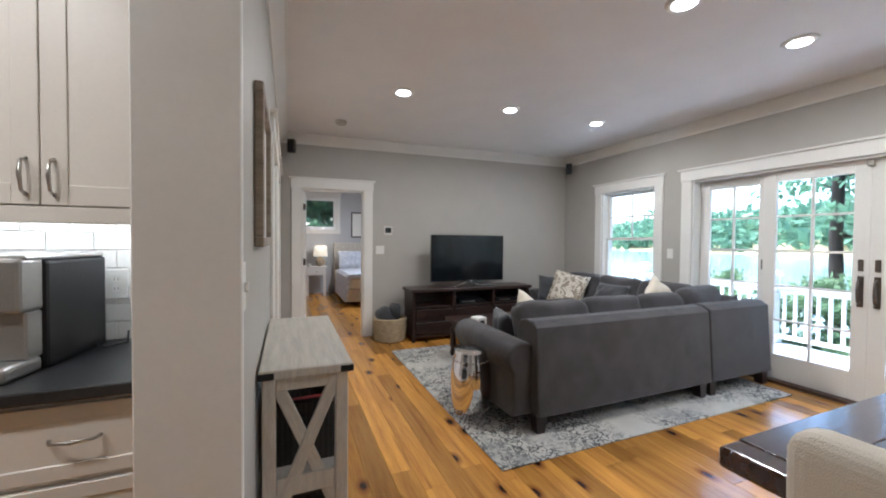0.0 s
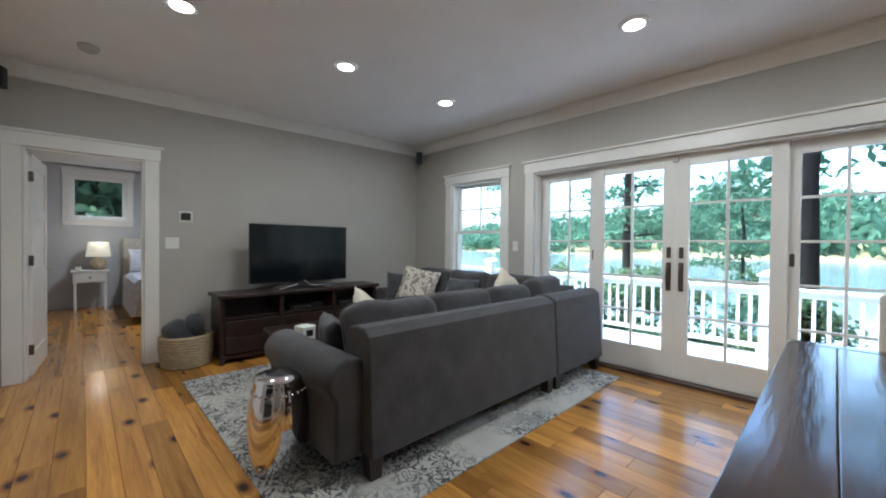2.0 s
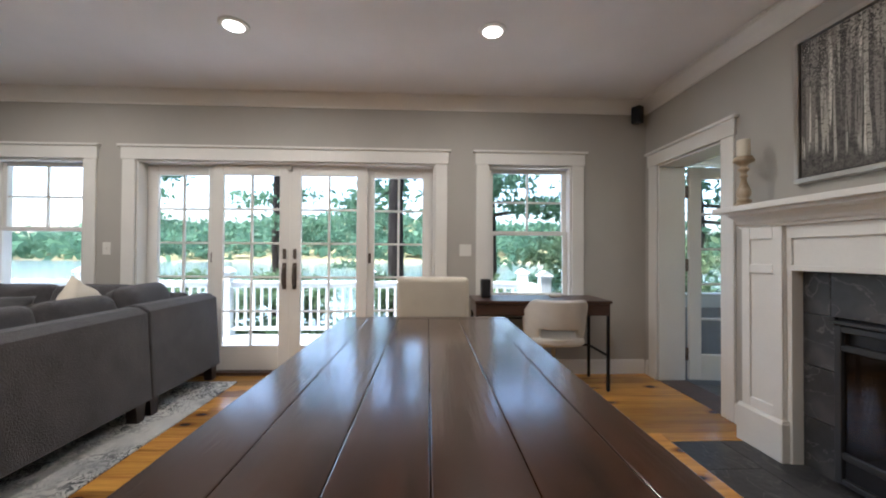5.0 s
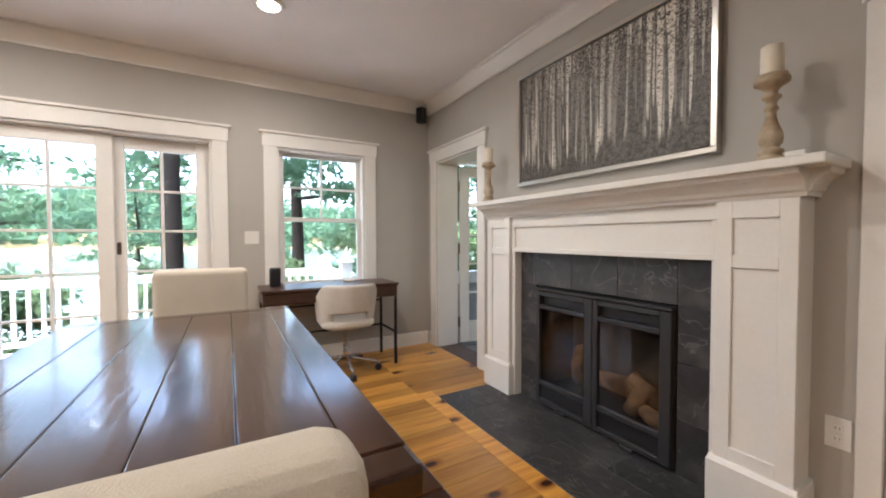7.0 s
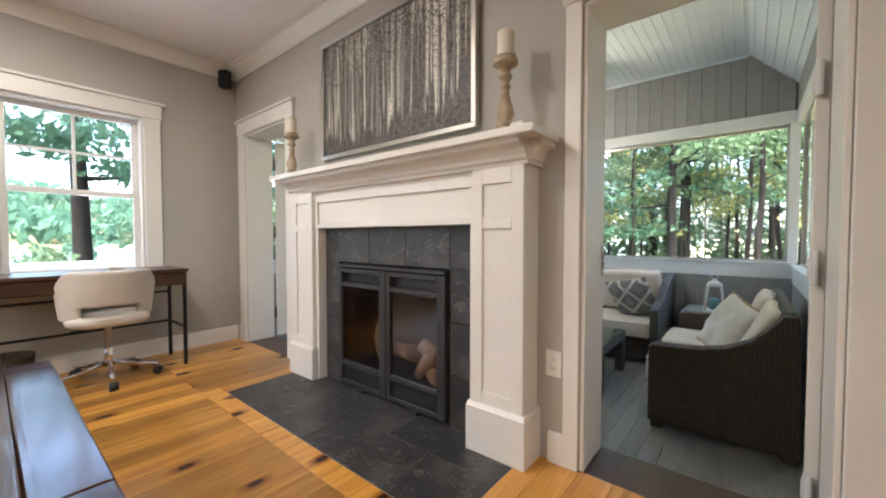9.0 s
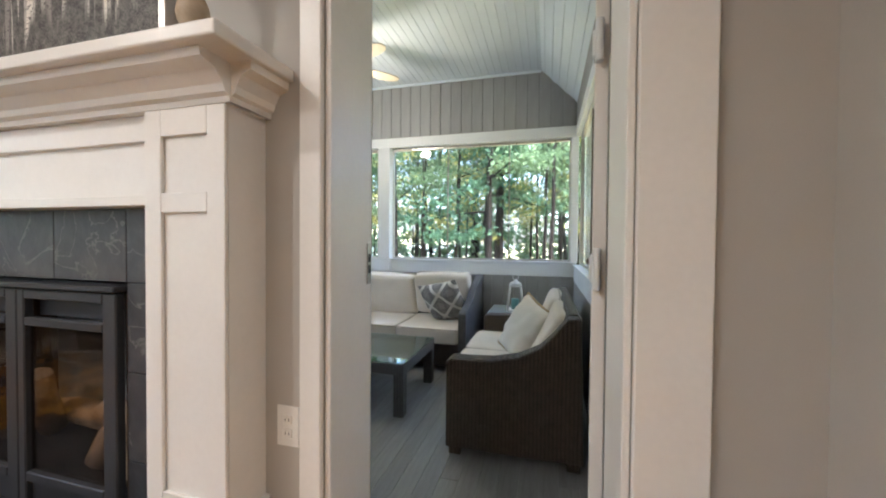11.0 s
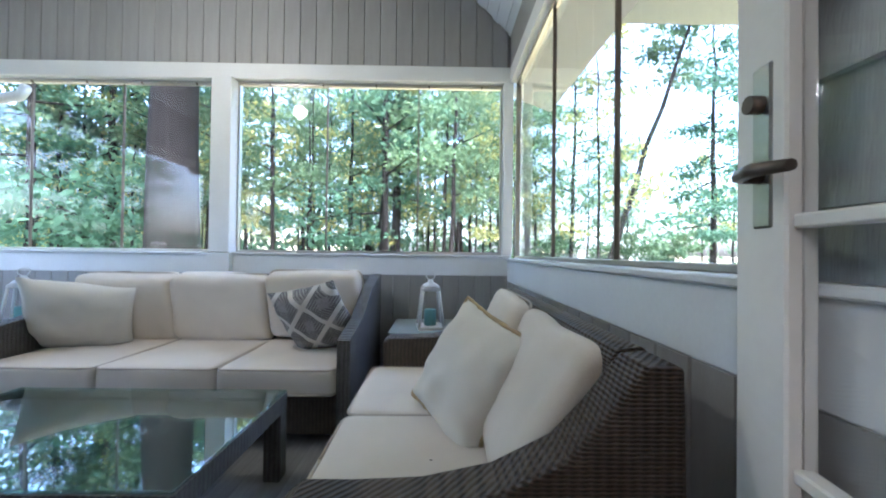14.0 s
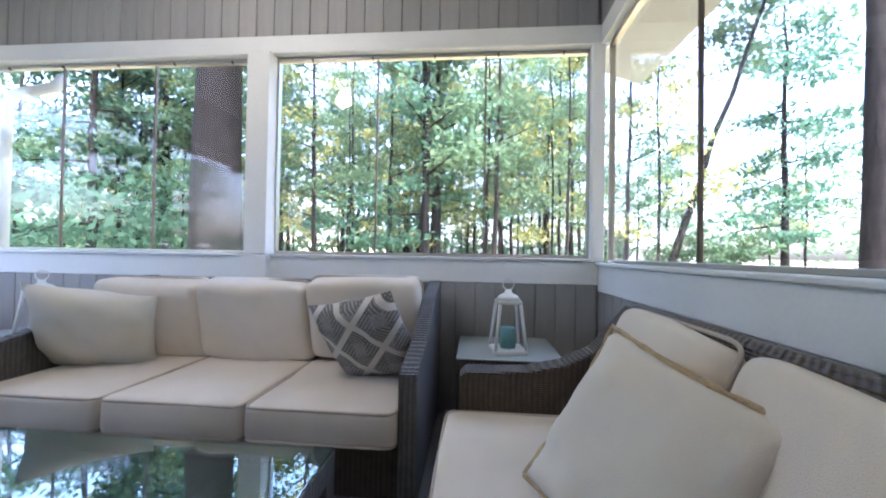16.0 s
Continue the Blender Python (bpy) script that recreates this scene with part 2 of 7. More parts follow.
def wicker(name, c1, c2):
    m = mat(name, c1, 0.55, var=0.2, col2=c2, scale=25, bump=0.1)
    N, L = m.node_tree.nodes, m.node_tree.links
    w1 = tex(m, "ShaderNodeTexWave", coords(m), Scale=40.0, Distortion=1.2)
    w1.bands_direction = 'Z'
    w2 = tex(m, "ShaderNodeTexWave", coords(m, rot=(0, 0, 0.785)), Scale=21.0, Distortion=0.6)
    mu = N.new("ShaderNodeMath")
    mu.operation = 'MULTIPLY_ADD'
    mu.inputs[1].default_value = 0.6
    L.new(w2.outputs["Fac"], mu.inputs[0])
    L.new(w1.outputs["Fac"], mu.inputs[2])
    overlay(m, band(m, mu.outputs[0], 0.75, 0.25), tuple(c * 0.4 for c in c2))
    bp = next(n for n in N if n.bl_idname == "ShaderNodeBump")
    L.new(mu.outputs[0], bp.inputs["Height"])
    bp.inputs["Strength"].default_value = 0.8
    return m


M_WICKER = wicker("brown_resin_wicker", (0.12, 0.085, 0.058), (0.065, 0.046, 0.032))
M_WICKERG = wicker("grey_resin_wicker", (0.14, 0.13, 0.12), (0.08, 0.074, 0.07))
M_BASKETD = wicker("dark_wire_basket", (0.05, 0.045, 0.04), (0.02, 0.018, 0.017))

# distressed rug: cream field, worn charcoal scrolls
M_RUG = mat("distressed_rug", (0.62, 0.6, 0.55), 0.95, var=0.2, scale=4, bump=0.5, bscale=260)
rn = tex(M_RUG, "ShaderNodeTexNoise", coords(M_RUG), Scale=13.0, Detail=3.0, Distortion=1.8)
rv = tex(M_RUG, "ShaderNodeTexNoise", coords(M_RUG), Scale=1.7, Detail=4.0)
ab = M_RUG.node_tree.nodes.new("ShaderNodeMath")
ab.operation = 'COMPARE'
ab.inputs[1].default_value, ab.inputs[2].default_value = 0.5, 0.05
M_RUG.node_tree.links.new(rn.outputs[0], ab.inputs[0])
am = M_RUG.node_tree.nodes.new("ShaderNodeMath")
am.operation = 'MULTIPLY'
M_RUG.node_tree.links.new(ab.outputs[0], am.inputs[0])
M_RUG.node_tree.links.new(band(M_RUG, rv.outputs[0], 0.36, 0.5), am.inputs[1])
overlay(M_RUG, am.outputs[0], (0.1, 0.1, 0.1))
rw = tex(M_RUG, "ShaderNodeTexNoise", coords(M_RUG), Scale=2.6, Detail=9.0)
overlay(M_RUG, band(M_RUG, rw.outputs[0], 0.56, 0.72), (0.27, 0.27, 0.27))

# birch wood picture print: pale stems over dark ground, leaves above
M_BIRCH = mat("birch_print", (0.17, 0.155, 0.14), 0.5, scale=45, bump=0.0, bscale=190, col2=(0.006, 0.006, 0.006), fine=1.2)
bs = M_BIRCH.node_tree.nodes.new("ShaderNodeSeparateXYZ")
M_BIRCH.node_tree.links.new(coords(M_BIRCH), bs.inputs[0])


def birch_math(op, a, b):
    n = M_BIRCH.node_tree.nodes.new("ShaderNodeMath")
    n.operation = op
    for k, x in enumerate((a, b)):
        if isinstance(x, (int, float)):
            n.inputs[k].default_value = x
        else:
            M_BIRCH.node_tree.links.new(x, n.inputs[k])
    return n.outputs[0]


for sc, thin, col, seed_x in ((48.0, 0.57, (0.24, 0.22, 0.2), 3.0), (38.0, 0.6, (0.45, 0.42, 0.37), 7.0), (27.0, 0.61, (0.72, 0.68, 0.6), 1.0)):
    v = coords(M_BIRCH, (1, 1, 0.035))
    v.node.inputs["Location"].default_value = (seed_x, 0, seed_x)
    bv = tex(M_BIRCH, "ShaderNodeTexNoise", v, Scale=sc, Detail=1.0, Distortion=0.2)
    bark = tex(M_BIRCH, "ShaderNodeTexNoise", coords(M_BIRCH, (1, 1, 2.5)), Scale=60.0, Detail=3.0)
    stem = birch_math('MULTIPLY', band(M_BIRCH, bv.outputs[0], thin - 0.015, thin), band(M_BIRCH, bark.outputs[0], 0.36, 0.46))
    foot = tex(M_BIRCH, "ShaderNodeTexNoise", coords(M_BIRCH, (1, 1, 0.02)), Scale=9.0, Detail=2.0)
    low = band(M_BIRCH, birch_math('ADD', bs.outputs[2], birch_math('MULTIPLY', foot.outputs[0], -0.55)), -0.59, -0.53)
    overlay(M_BIRCH, birch_math('MULTIPLY', stem, low), col)
bl = tex(M_BIRCH, "ShaderNodeTexNoise", coords(M_BIRCH), Scale=85.0, Detail=5.0)
high = band(M_BIRCH, bs.outputs[2], -0.15, 0.35)
leafy = band(M_BIRCH, bl.outputs[0], 0.52, 0.56)
overlay(M_BIRCH, birch_math('MULTIPLY', leafy, high), (0.03, 0.028, 0.026))
bl2 = tex(M_BIRCH, "ShaderNodeTexNoise", coords(M_BIRCH, (1.1, 1, 1.1)), Scale=110.0, Detail=4.0)
overlay(M_BIRCH, birch_math('MULTIPLY', band(M_BIRCH, bl2.outputs[0], 0.57, 0.6), high), (0.4, 0.37, 0.33))

M_DAMASK = mat("damask_pillow", (0.62, 0.58, 0.5), 0.85, var=0.06, bump=0.3, bscale=300)
dw = tex(M_DAMASK, "ShaderNodeTexNoise", coords(M_DAMASK), Scale=9.0, Detail=1.0, Distortion=2.5)
overlay(M_DAMASK, band(M_DAMASK, dw.outputs[0], 0.52, 0.55), (0.27, 0.23, 0.18))
M_PLAID = mat("plaid_pillow", (0.3, 0.285, 0.27), 0.9, var=0.25, scale=60, bump=0.4, bscale=260)
for rz in (0.72, 0.72 + 1.5708):
    ph = tex(M_PLAID, "ShaderNodeTexWave", coords(M_PLAID, rot=(0, 0, rz)), Scale=20.0, Distortion=0.3)
    bk0 = tex(M_PLAID, "ShaderNodeTexWave", coords(M_PLAID, rot=(0, 0, rz + 0.785)), Scale=2.2, Distortion=0.0)
    hm = M_PLAID.node_tree.nodes.new("ShaderNodeMath")
    hm.operation = 'MULTIPLY'
    M_PLAID.node_tree.links.new(band(M_PLAID, ph.outputs["Fac"], 0.45, 0.6), hm.inputs[0])
    M_PLAID.node_tree.links.new(band(M_PLAID, bk0.outputs["Fac"], 0.35, 0.55), hm.inputs[1])
    overlay(M_PLAID, hm.outputs[0], (0.12, 0.115, 0.11))
for rz in (0.72, 0.72 + 1.5708):
    pw = tex(M_PLAID, "ShaderNodeTexWave", coords(M_PLAID, rot=(0, 0, rz)), Scale=1.75, Distortion=0.0)
    overlay(M_PLAID, band(M_PLAID, pw.outputs["Fac"], 0.93, 0.95), (0.58, 0.55, 0.5))

M_GRASS = mat("lawn", (0.16, 0.17, 0.07), 0.95, scale=0.35, bump=0.6, bscale=6, col2=(0.2, 0.15, 0.085), fine=0.7)
M_WATER = mat("lake_water", (0.12, 0.16, 0.16), 0.12, var=0.1, scale=0.5, bump=0.25, bscale=3, stretch=(1, 0.3, 1))
M_BARK = mat("tree_bark", (0.028, 0.024, 0.022), 0.95, scale=3, stretch=(5, 5, 0.7), bump=0.9, bscale=14, col2=(0.01, 0.009, 0.008))
M_BARK.node_tree.nodes["Principled BSDF"].inputs["Specular IOR Level"].default_value = 0.1
M_DECK = mat("pale_grey_deck_boards", (0.5, 0.52, 0.53), 0.6, var=0.12, stretch=(6, 1, 1), bump=0.1, rand=0.06)
M_RAIL = mat("white_deck_rail", (0.7, 0.73, 0.73), 0.4, var=0.04, bump=0.02)


def leaf_mat(name, c1, c2):
    m = mat(name, c1, 0.6, scale=1.2, bump=0.1, col2=c2, bscale=6)
    N, L = m.node_tree.nodes, m.node_tree.links
    b = N["Principled BSDF"]
    tr, mx = N.new("ShaderNodeBsdfTranslucent"), N.new("ShaderNodeMixShader")
    L.new(b.inputs["Base Color"].links[0].from_socket, tr.inputs[0])
    b.inputs["Specular IOR Level"].default_value = 0.12
    mx.inputs[0].default_value = 0.5
    L.new(b.outputs[0], mx.inputs[1])
    L.new(tr.outputs[0], mx.inputs[2])
    L.new(mx.outputs[0], N["Material Output"].inputs[0])
    return m


M_LEAF = leaf_mat("green_leaves", (0.135, 0.2, 0.1), (0.075, 0.13, 0.075))
M_LEAFY = leaf_mat("turning_leaves", (0.36, 0.32, 0.1), (0.2, 0.25, 0.1))
M_NEEDLE = leaf_mat("pine_needles", (0.095, 0.18, 0.105), (0.055, 0.115, 0.075))

# ---------------------------------------------------------------- mesh helpers
rng = random.Random(7)


def box(bm, x0, x1, y0, y1, z0, z1, bev=0.0, seg=1):
    vs = [bm.verts.new((x, y, z)) for x in (x0, x1) for y in (y0, y1) for z in (z0, z1)]
    fs = [bm.faces.new([vs[i] for i in f]) for f in ((0, 1, 3, 2), (4, 6, 7, 5), (0, 4, 5, 1), (2, 3, 7, 6), (0, 2, 6, 4), (1, 5, 7, 3))]
    if bev:
        bmesh.ops.bevel(bm, geom=list({e for f in fs for e in f.edges}), offset=bev, segments=seg, profile=0.5, affect='EDGES')
    return bm


def tube(bm, pts, r, seg=10, caps=True):
    """A round tube through points; r is one radius or one a point."""
    pts = [Vector(p) for p in pts]
    rs = r if isinstance(r, (list, tuple)) else [r] * len(pts)
    rings, ref = [], None
    for i, p in enumerate(pts):
        d = (pts[min(i + 1, len(pts) - 1)] - pts[max(i - 1, 0)]).normalized()
        if ref is None:
            ref = Vector((1, 0, 0)) if abs(d.x) < 0.8 else Vector((0, 1, 0))
        a = (ref - d * ref.dot(d)).normalized()
        ref = a
        b = d.cross(a)
        rings.append([bm.verts.new(p + rs[i] * (math.cos(k * math.tau / seg) * a + math.sin(k * math.tau / seg) * b)) for k in range(seg)])
    for q, s in zip(rings, rings[1:]):
        for k in range(seg):
            bm.faces.new((q[k], q[(k + 1) % seg], s[(k + 1) % seg], s[k])).smooth = True
    if caps:
        bm.faces.new(rings[0][::-1])
        bm.faces.new(rings[-1])
    return bm


def lathe(bm, prof, c=(0, 0, 0), seg=24):
    """prof: (radius, z) from the bottom up, closed at both ends."""
    rings = [[bm.verts.new((c[0] + r * math.cos(k * math.tau / seg), c[1] + r * math.sin(k * math.tau / seg), c[2] + z)) for k in range(seg)] for r, z in prof]
    for q, s in zip(rings, rings[1:]):
        for k in range(seg):
            bm.faces.new((q[k], q[(k + 1) % seg], s[(k + 1) % seg], s[k])).smooth = True
    bm.faces.new(rings[0][::-1])
    bm.faces.new(rings[-1])
    return bm


def prism(bm, poly, a0, a1, axis='x', bev=0.0):
    """A polygon drawn out along an axis. poly in (y, z) for x, (x, z) for y, (x, y) for z."""
    def at(p, a):
        return {'x': (a, p[0], p[1]), 'y': (p[0], a, p[1]), 'z': (p[0], p[1], a)}[axis]
    lo, hi = [bm.verts.new(at(p, a0)) for p in poly], [bm.verts.new(at(p, a1)) for p in poly]
    n = len(poly)
    fs = [bm.faces.new((lo[i], lo[(i + 1) % n], hi[(i + 1) % n], hi[i])) for i in range(n)]
    fs += [bm.faces.new(lo[::-1]), bm.faces.new(hi)]
    bmesh.ops.recalc_face_normals(bm, faces=fs)
    if bev:
        bmesh.ops.bevel(bm, geom=list({e for f in fs[-2:] for e in f.edges}), offset=bev, segments=2, profile=0.5, affect='EDGES')
    return bm


def soft(bm, c, s, e=0.35, nu=28, nv=14, lump=0.0, seed=0.0, ez=0.7):
    """A stuffed cushion: a box of half sizes s with rounded, slightly uneven faces."""
    def sp(v, q):
        return math.copysign(abs(v) ** q, v)
    rows = []
    for j in range(nv + 1):
        v = -math.pi / 2 + math.pi * j / nv
        row = []
        for i in range(nu):
            u = math.tau * i / nu
            p = Vector((s[0] * sp(math.cos(v), e) * sp(math.cos(u), e), s[1] * sp(math.cos(v), e) * sp(math.sin(u), e), s[2] * sp(math.sin(v), ez)))
            if lump:
                p += lump * noise.noise_vector(p * 5 + Vector((seed, seed * 2, 0)))
            row.append(bm.verts.new(p + Vector(c)))
        rows.append(row)
    for a, b in zip(rows, rows[1:]):
        for i in range(nu):
            bm.faces.new((a[i], a[(i + 1) % nu], b[(i + 1) % nu], b[i])).smooth = True
    bmesh.ops.remove_doubles(bm, verts=rows[0] + rows[-1], dist=0.002)
    return bm


def welt(bm, c, s, e=0.35, z=0.0, r=0.006, n=56, ez=0.7):
    """The piped seam round a cushion."""
    def sp(v, q):
        return math.copysign(abs(v) ** q, v)
    k = max(0.0, 1 - abs(z) ** (2 / ez)) ** (e / 2)
    pts = [Vector((c[0] + 1.005 * k * s[0] * sp(math.cos(a), e), c[1] + 1.005 * k * s[1] * sp(math.sin(a), e), c[2] + z * s[2])) for a in [math.tau * i / n for i in range(n + 1)]]
    return tube(bm, pts, r, 6)


def pillow(bm, w, h, t, n=18, seed=0.0):
    """A throw pillow lying in x and y, with drawn-in sides and pointed corners."""
    grid = {}
    for side in (1, -1):
        for i in range(n + 1):
            for j in range(n + 1):
                u, v = 2 * i / n - 1, 2 * j / n - 1
                edge = i in (0, n) or j in (0, n)
                if edge and side == -1:
                    grid[side, i, j] = grid[1, i, j]
                    continue
                pinch = 1 - 0.07 * (1 - u * u) * v * v - 0.07 * (1 - v * v) * u * u
                z = t / 2 * ((1 - u ** 4) * (1 - v ** 4)) ** 0.6
                p = Vector((u * w / 2 * pinch, v * h / 2 * pinch, side * z))
                p.z += side * 0.02 * noise.noise(Vector((u * 2.5 + seed, v * 2.5, seed))) * (0 if edge else 1)
                grid[side, i, j] = bm.verts.new(p)
    for side in (1, -1):
        for i in range(n):
            for j in range(n):
                q = [grid[side, i, j], grid[side, i + 1, j], grid[side, i + 1, j + 1], grid[side, i, j + 1]]
                bm.faces.new(q if side == 1 else q[::-1]).smooth = True
    return bm


def BM():
    return bmesh.new()


def mesh_of(bm, material, name):
    me = bpy.data.meshes.new(name)
    bm.to_mesh(me)
    bm.free()
    me.materials.append(material)
    return me


def part(name, bm, material, parent, label=""):
    ob = new(name, mesh_of(bm, material, name))
    ob.parent = parent
    return tagged(ob, label)


def piece(name, me, parent, loc=(0, 0, 0), rot=(0, 0, 0), scale=(1, 1, 1)):
    ob = new(name, me)
    ob.parent = parent
    ob.location, ob.rotation_euler, ob.scale = loc, rot, scale
    return ob


def thing(name, label, category, m=None, group="", kind=""):
    ob = new(name)
    ob.empty_display_size = 0.1
    if m is not None:
        ob.matrix_world = m
    return tagged(ob, label, category, group, kind)


def solid(name, bm, material, label="", category="", kind="structure", group=""):
    return tagged(new(name, mesh_of(bm, material, name)), label, category, group, kind)


def P(x, y, z=0.0, rx=0.0, ry=0.0, rz=0.0):
    return pose(x, y, z, rx, ry, rz)


unit = box(BM(), -0.5, 0.5, -0.5, 0.5, -0.5, 0.5)
unit_me = {}


def brick_of(name, parent, x0, x1, y0, y1, z0, z1, material, bev=0.0015):
    """One box-shaped piece with softened edges, its mesh shared between pieces of one size."""
    key = (name, round(x1 - x0, 4), round(y1 - y0, 4), round(z1 - z0, 4), material.name)
    if key not in unit_me:
        hx, hy, hz = (x1 - x0) / 2, (y1 - y0) / 2, (z1 - z0) / 2
        unit_me[key] = mesh_of(box(BM(), -hx, hx, -hy, hy, -hz, hz, bev), material, name)
    return piece(name, unit_me[key], parent, ((x0 + x1) / 2, (y0 + y1) / 2, (z0 + z1) / 2))


unit.free()


def wall_boxes(bm, axis, a0, a1, t0, t1, z0, z1, holes=()):
    """A wall along x or y from a0 to a1, thickness t0..t1, with holes (h0, h1, zlow, zhigh) cut through."""
    def put(p, q, zl, zh):
        if q - p > 1e-4 and zh - zl > 1e-4:
            box(bm, *((p, q, t0, t1) if axis == 'x' else (t0, t1, p, q)), zl, zh)
    at = a0
    for h0, h1, zl, zh in sorted(holes):
        put(at, h0, z0, z1)
        put(h0, h1, z0, zl)
        put(h0, h1, zh, z1)
        at = h1
    put(at, a1, z0, z1)
    return bm


# ---------------------------------------------------------------- shell of the living room
WX, XE, YS, YN, ZC = 0.73, 5.2, -2.0, 5.38, 2.74
ZP = -0.23          # porch floor
wall_e = solid("wall_east", wall_boxes(BM(), 'y', -2.26, 5.52, XE, XE + 0.2, -0.4, ZC, [(3.5, 4.38, 0.72, 2.08), (0.14, 3.02, 0.0, 2.08), (-1.235, -0.39, 0.72, 2.08)]), M_WALL, "warm grey painted wall facing the lake", "wall")
wall_n = solid("wall_north", wall_boxes(BM(), 'x', 0.4, XE, YN, YN + 0.14, 0, ZC, [(1.0, 1.82, 0, 2.04)]), M_WALL, "warm grey painted wall behind the television", "wall")
wall_s = solid("wall_south", wall_boxes(BM(), 'x', 0.3, XE, -2.26, YS, -0.4, ZC, [(0.88, 1.69, -0.035, 2.06), (4.2, 5.0, -0.035, 2.06), (2.35, 3.42, 0.0, 0.88)]), M_WALL, "warm grey painted fireplace wall", "wall")
wall_w = solid("wall_west", wall_boxes(BM(), 'y', 1.02, YN, 0.57, WX, 0, ZC, [(2.84, 3.88, 0, 2.04), (4.28, 5.1, 0, 2.04)]), M_WALL, "warm grey painted wall with two doors", "wall")
wall_sw = solid("wall_southwest", wall_boxes(BM(), 'y', YS, -1.0, 0.35, 0.51, 0, ZC), M_WALL, "warm grey painted wall beside the porch door", "wall")
header_k = solid("wall_kitchen_header", wall_boxes(BM(), 'y', -1.0, 1.02, 0.5, 0.66, 2.35, ZC), M_WALL, "warm grey painted wall over the kitchen opening", "wall")
ceiling = solid("ceiling", box(BM(), -3.2, 5.4, -2.26, 5.52, ZC, ZC + 0.12), M_CEIL, "smooth pale grey ceiling", "ceiling")
floor = solid("floor", box(BM(), -3.2, 5.2, -2.0, 10.2, -0.2, -0.022), M_DARKWOOD, "knotty heart pine board floor", "floor")


def crown(name, bm_path, axis, a0, a1, w, sgn):
    """Cove crown moulding along a wall at w, stepping into the room by sgn."""
    prof = [(0, 2.615), (0.012, 2.615), (0.014, 2.63), (0.03, 2.645), (0.05, 2.665), (0.075, 2.695), (0.088, 2.715), (0.1, 2.718), (0.102, 2.739), (0, 2.739)]
    bm = prism(BM(), [(w + sgn * p, z) for p, z in prof], a0, a1, axis)
    return solid(name, bm, M_TRIM, "white cove crown moulding", "moulding")


crown("trim_crown_north", None, 'x', WX, XE, YN, -1)
crown("trim_crown_east", None, 'y', YS, YN, XE, -1)
crown("trim_crown_south", None, 'x', 0.51, XE, YS, 1)
crown("trim_crown_west", None, 'y', 1.02, YN, WX, 1)


SKEW = Matrix.Translation((1.4, YN, 0)) @ Matrix.Rotation(math.radians(-3.0), 4, 'Z') @ Matrix.Translation((-1.4, -YN, 0))
wall_n.matrix_world = SKEW
bpy.data.objects["trim_crown_north"].matrix_world = SKEW


def baseboard(axis, a0, a1, w, sgn):
    prof = [(0, 0), (0.016, 0), (0.016, 0.12), (0.012, 0.135), (0.006, 0.142), (0, 0.142)]
    return solid("baseboard", prism(BM(), [(w + sgn * p, z) for p, z in prof], a0, a1, axis), M_TRIM, "white painted baseboard", "baseboard")


for ax, a0, a1, w, sg in (('x', 1.97, XE, YN, -1), ('y', 3.17, YN - 0.02, XE, -1), ('y', -1.98, -0.02, XE, -1), ('x', 1.73, 1.83, YS, 1), ('x', 3.9, 4.08, YS, 1), ('y', 1.02, 2.68, WX, 1), ('x', 5.14, 5.18, YS, 1), ('y', -1.98, -1.0, 0.51, 1)):
    bbd = baseboard(ax, a0, a1, w, sg)
    if w == YN:
        bbd.matrix_world = SKEW


def casing(name, axis, a0, a1, w, sgn, z0=0.0, head=2.08, deep=0.2, sill=False, side=0.12, near_side=None):
    """Flat casing boards round an opening with a tall capped head board, and the lining of the opening."""
    ob = thing(name, "white painted casing with a tall capped head board", "door trim" if not sill else "window trim", kind="structure")

    def b(n, p0, p1, d0, d1, zl, zh, bev=0.003):
        lo, hi = sorted((w + sgn * d0, w + sgn * d1))
        part(n, box(BM(), *((p0, p1, lo, hi) if axis == 'x' else (lo, hi, p0, p1)), zl, zh, bev), M_TRIM, ob)
    s0 = near_side or side
    b("side_board", a0 - s0, a0, 0, 0.02, z0, head)
    b("side_board", a1, a1 + side, 0, 0.02, z0, head)
    b("head_board", a0 - s0 - 0.012, a1 + side + 0.012, 0, 0.026, head, head + 0.12)
    b("head_cap", a0 - s0 - 0.035, a1 + side + 0.035, 0, 0.045, head + 0.12, head + 0.142)
    b("lining", a0 + 0.001, a0 + 0.02, -deep, -0.001, z0, head - 0.021)
    b("lining", a1 - 0.02, a1 - 0.001, -deep, -0.001, z0, head - 0.021)
    b("lining", a0 + 0.001, a1 - 0.001, -deep, -0.001, head - 0.02, head - 0.002)
    if sill:
        b("window_sill", a0 - side - 0.02, a1 + side + 0.02, -0.001, 0.05, z0 - 0.025, z0)
        b("apron", a0 - side, a1 + side, 0, 0.018, z0 - 0.11, z0 - 0.026)
        b("lining", a0 + 0.021, a1 - 0.021, -deep, -0.001, z0 + 0.001, z0 + 0.018)
    return ob


casing("door_trim_bedroom", 'x', 1.0, 1.82, YN, -1, head=2.04, deep=0.14).matrix_world = SKEW
casing("door_trim_slider", 'y', 0.14, 3.02, XE, -1)
casing("window_trim_1", 'y', 3.5, 4.38, XE, -1, z0=0.72, sill=True)
casing("window_trim_2", 'y', -1.235, -0.39, XE, -1, z0=0.72, sill=True)
casing("door_trim_side", 'x', 4.2, 5.0, YS, 1, head=2.06, deep=0.26)
casing("door_trim_porch", 'x', 0.88, 1.69, YS, 1, head=2.06, deep=0.26, side=0.07, near_side=0.155)
casing("door_trim_hall", 'y', 2.84, 3.88, WX, 1, head=2.04, deep=0.16)
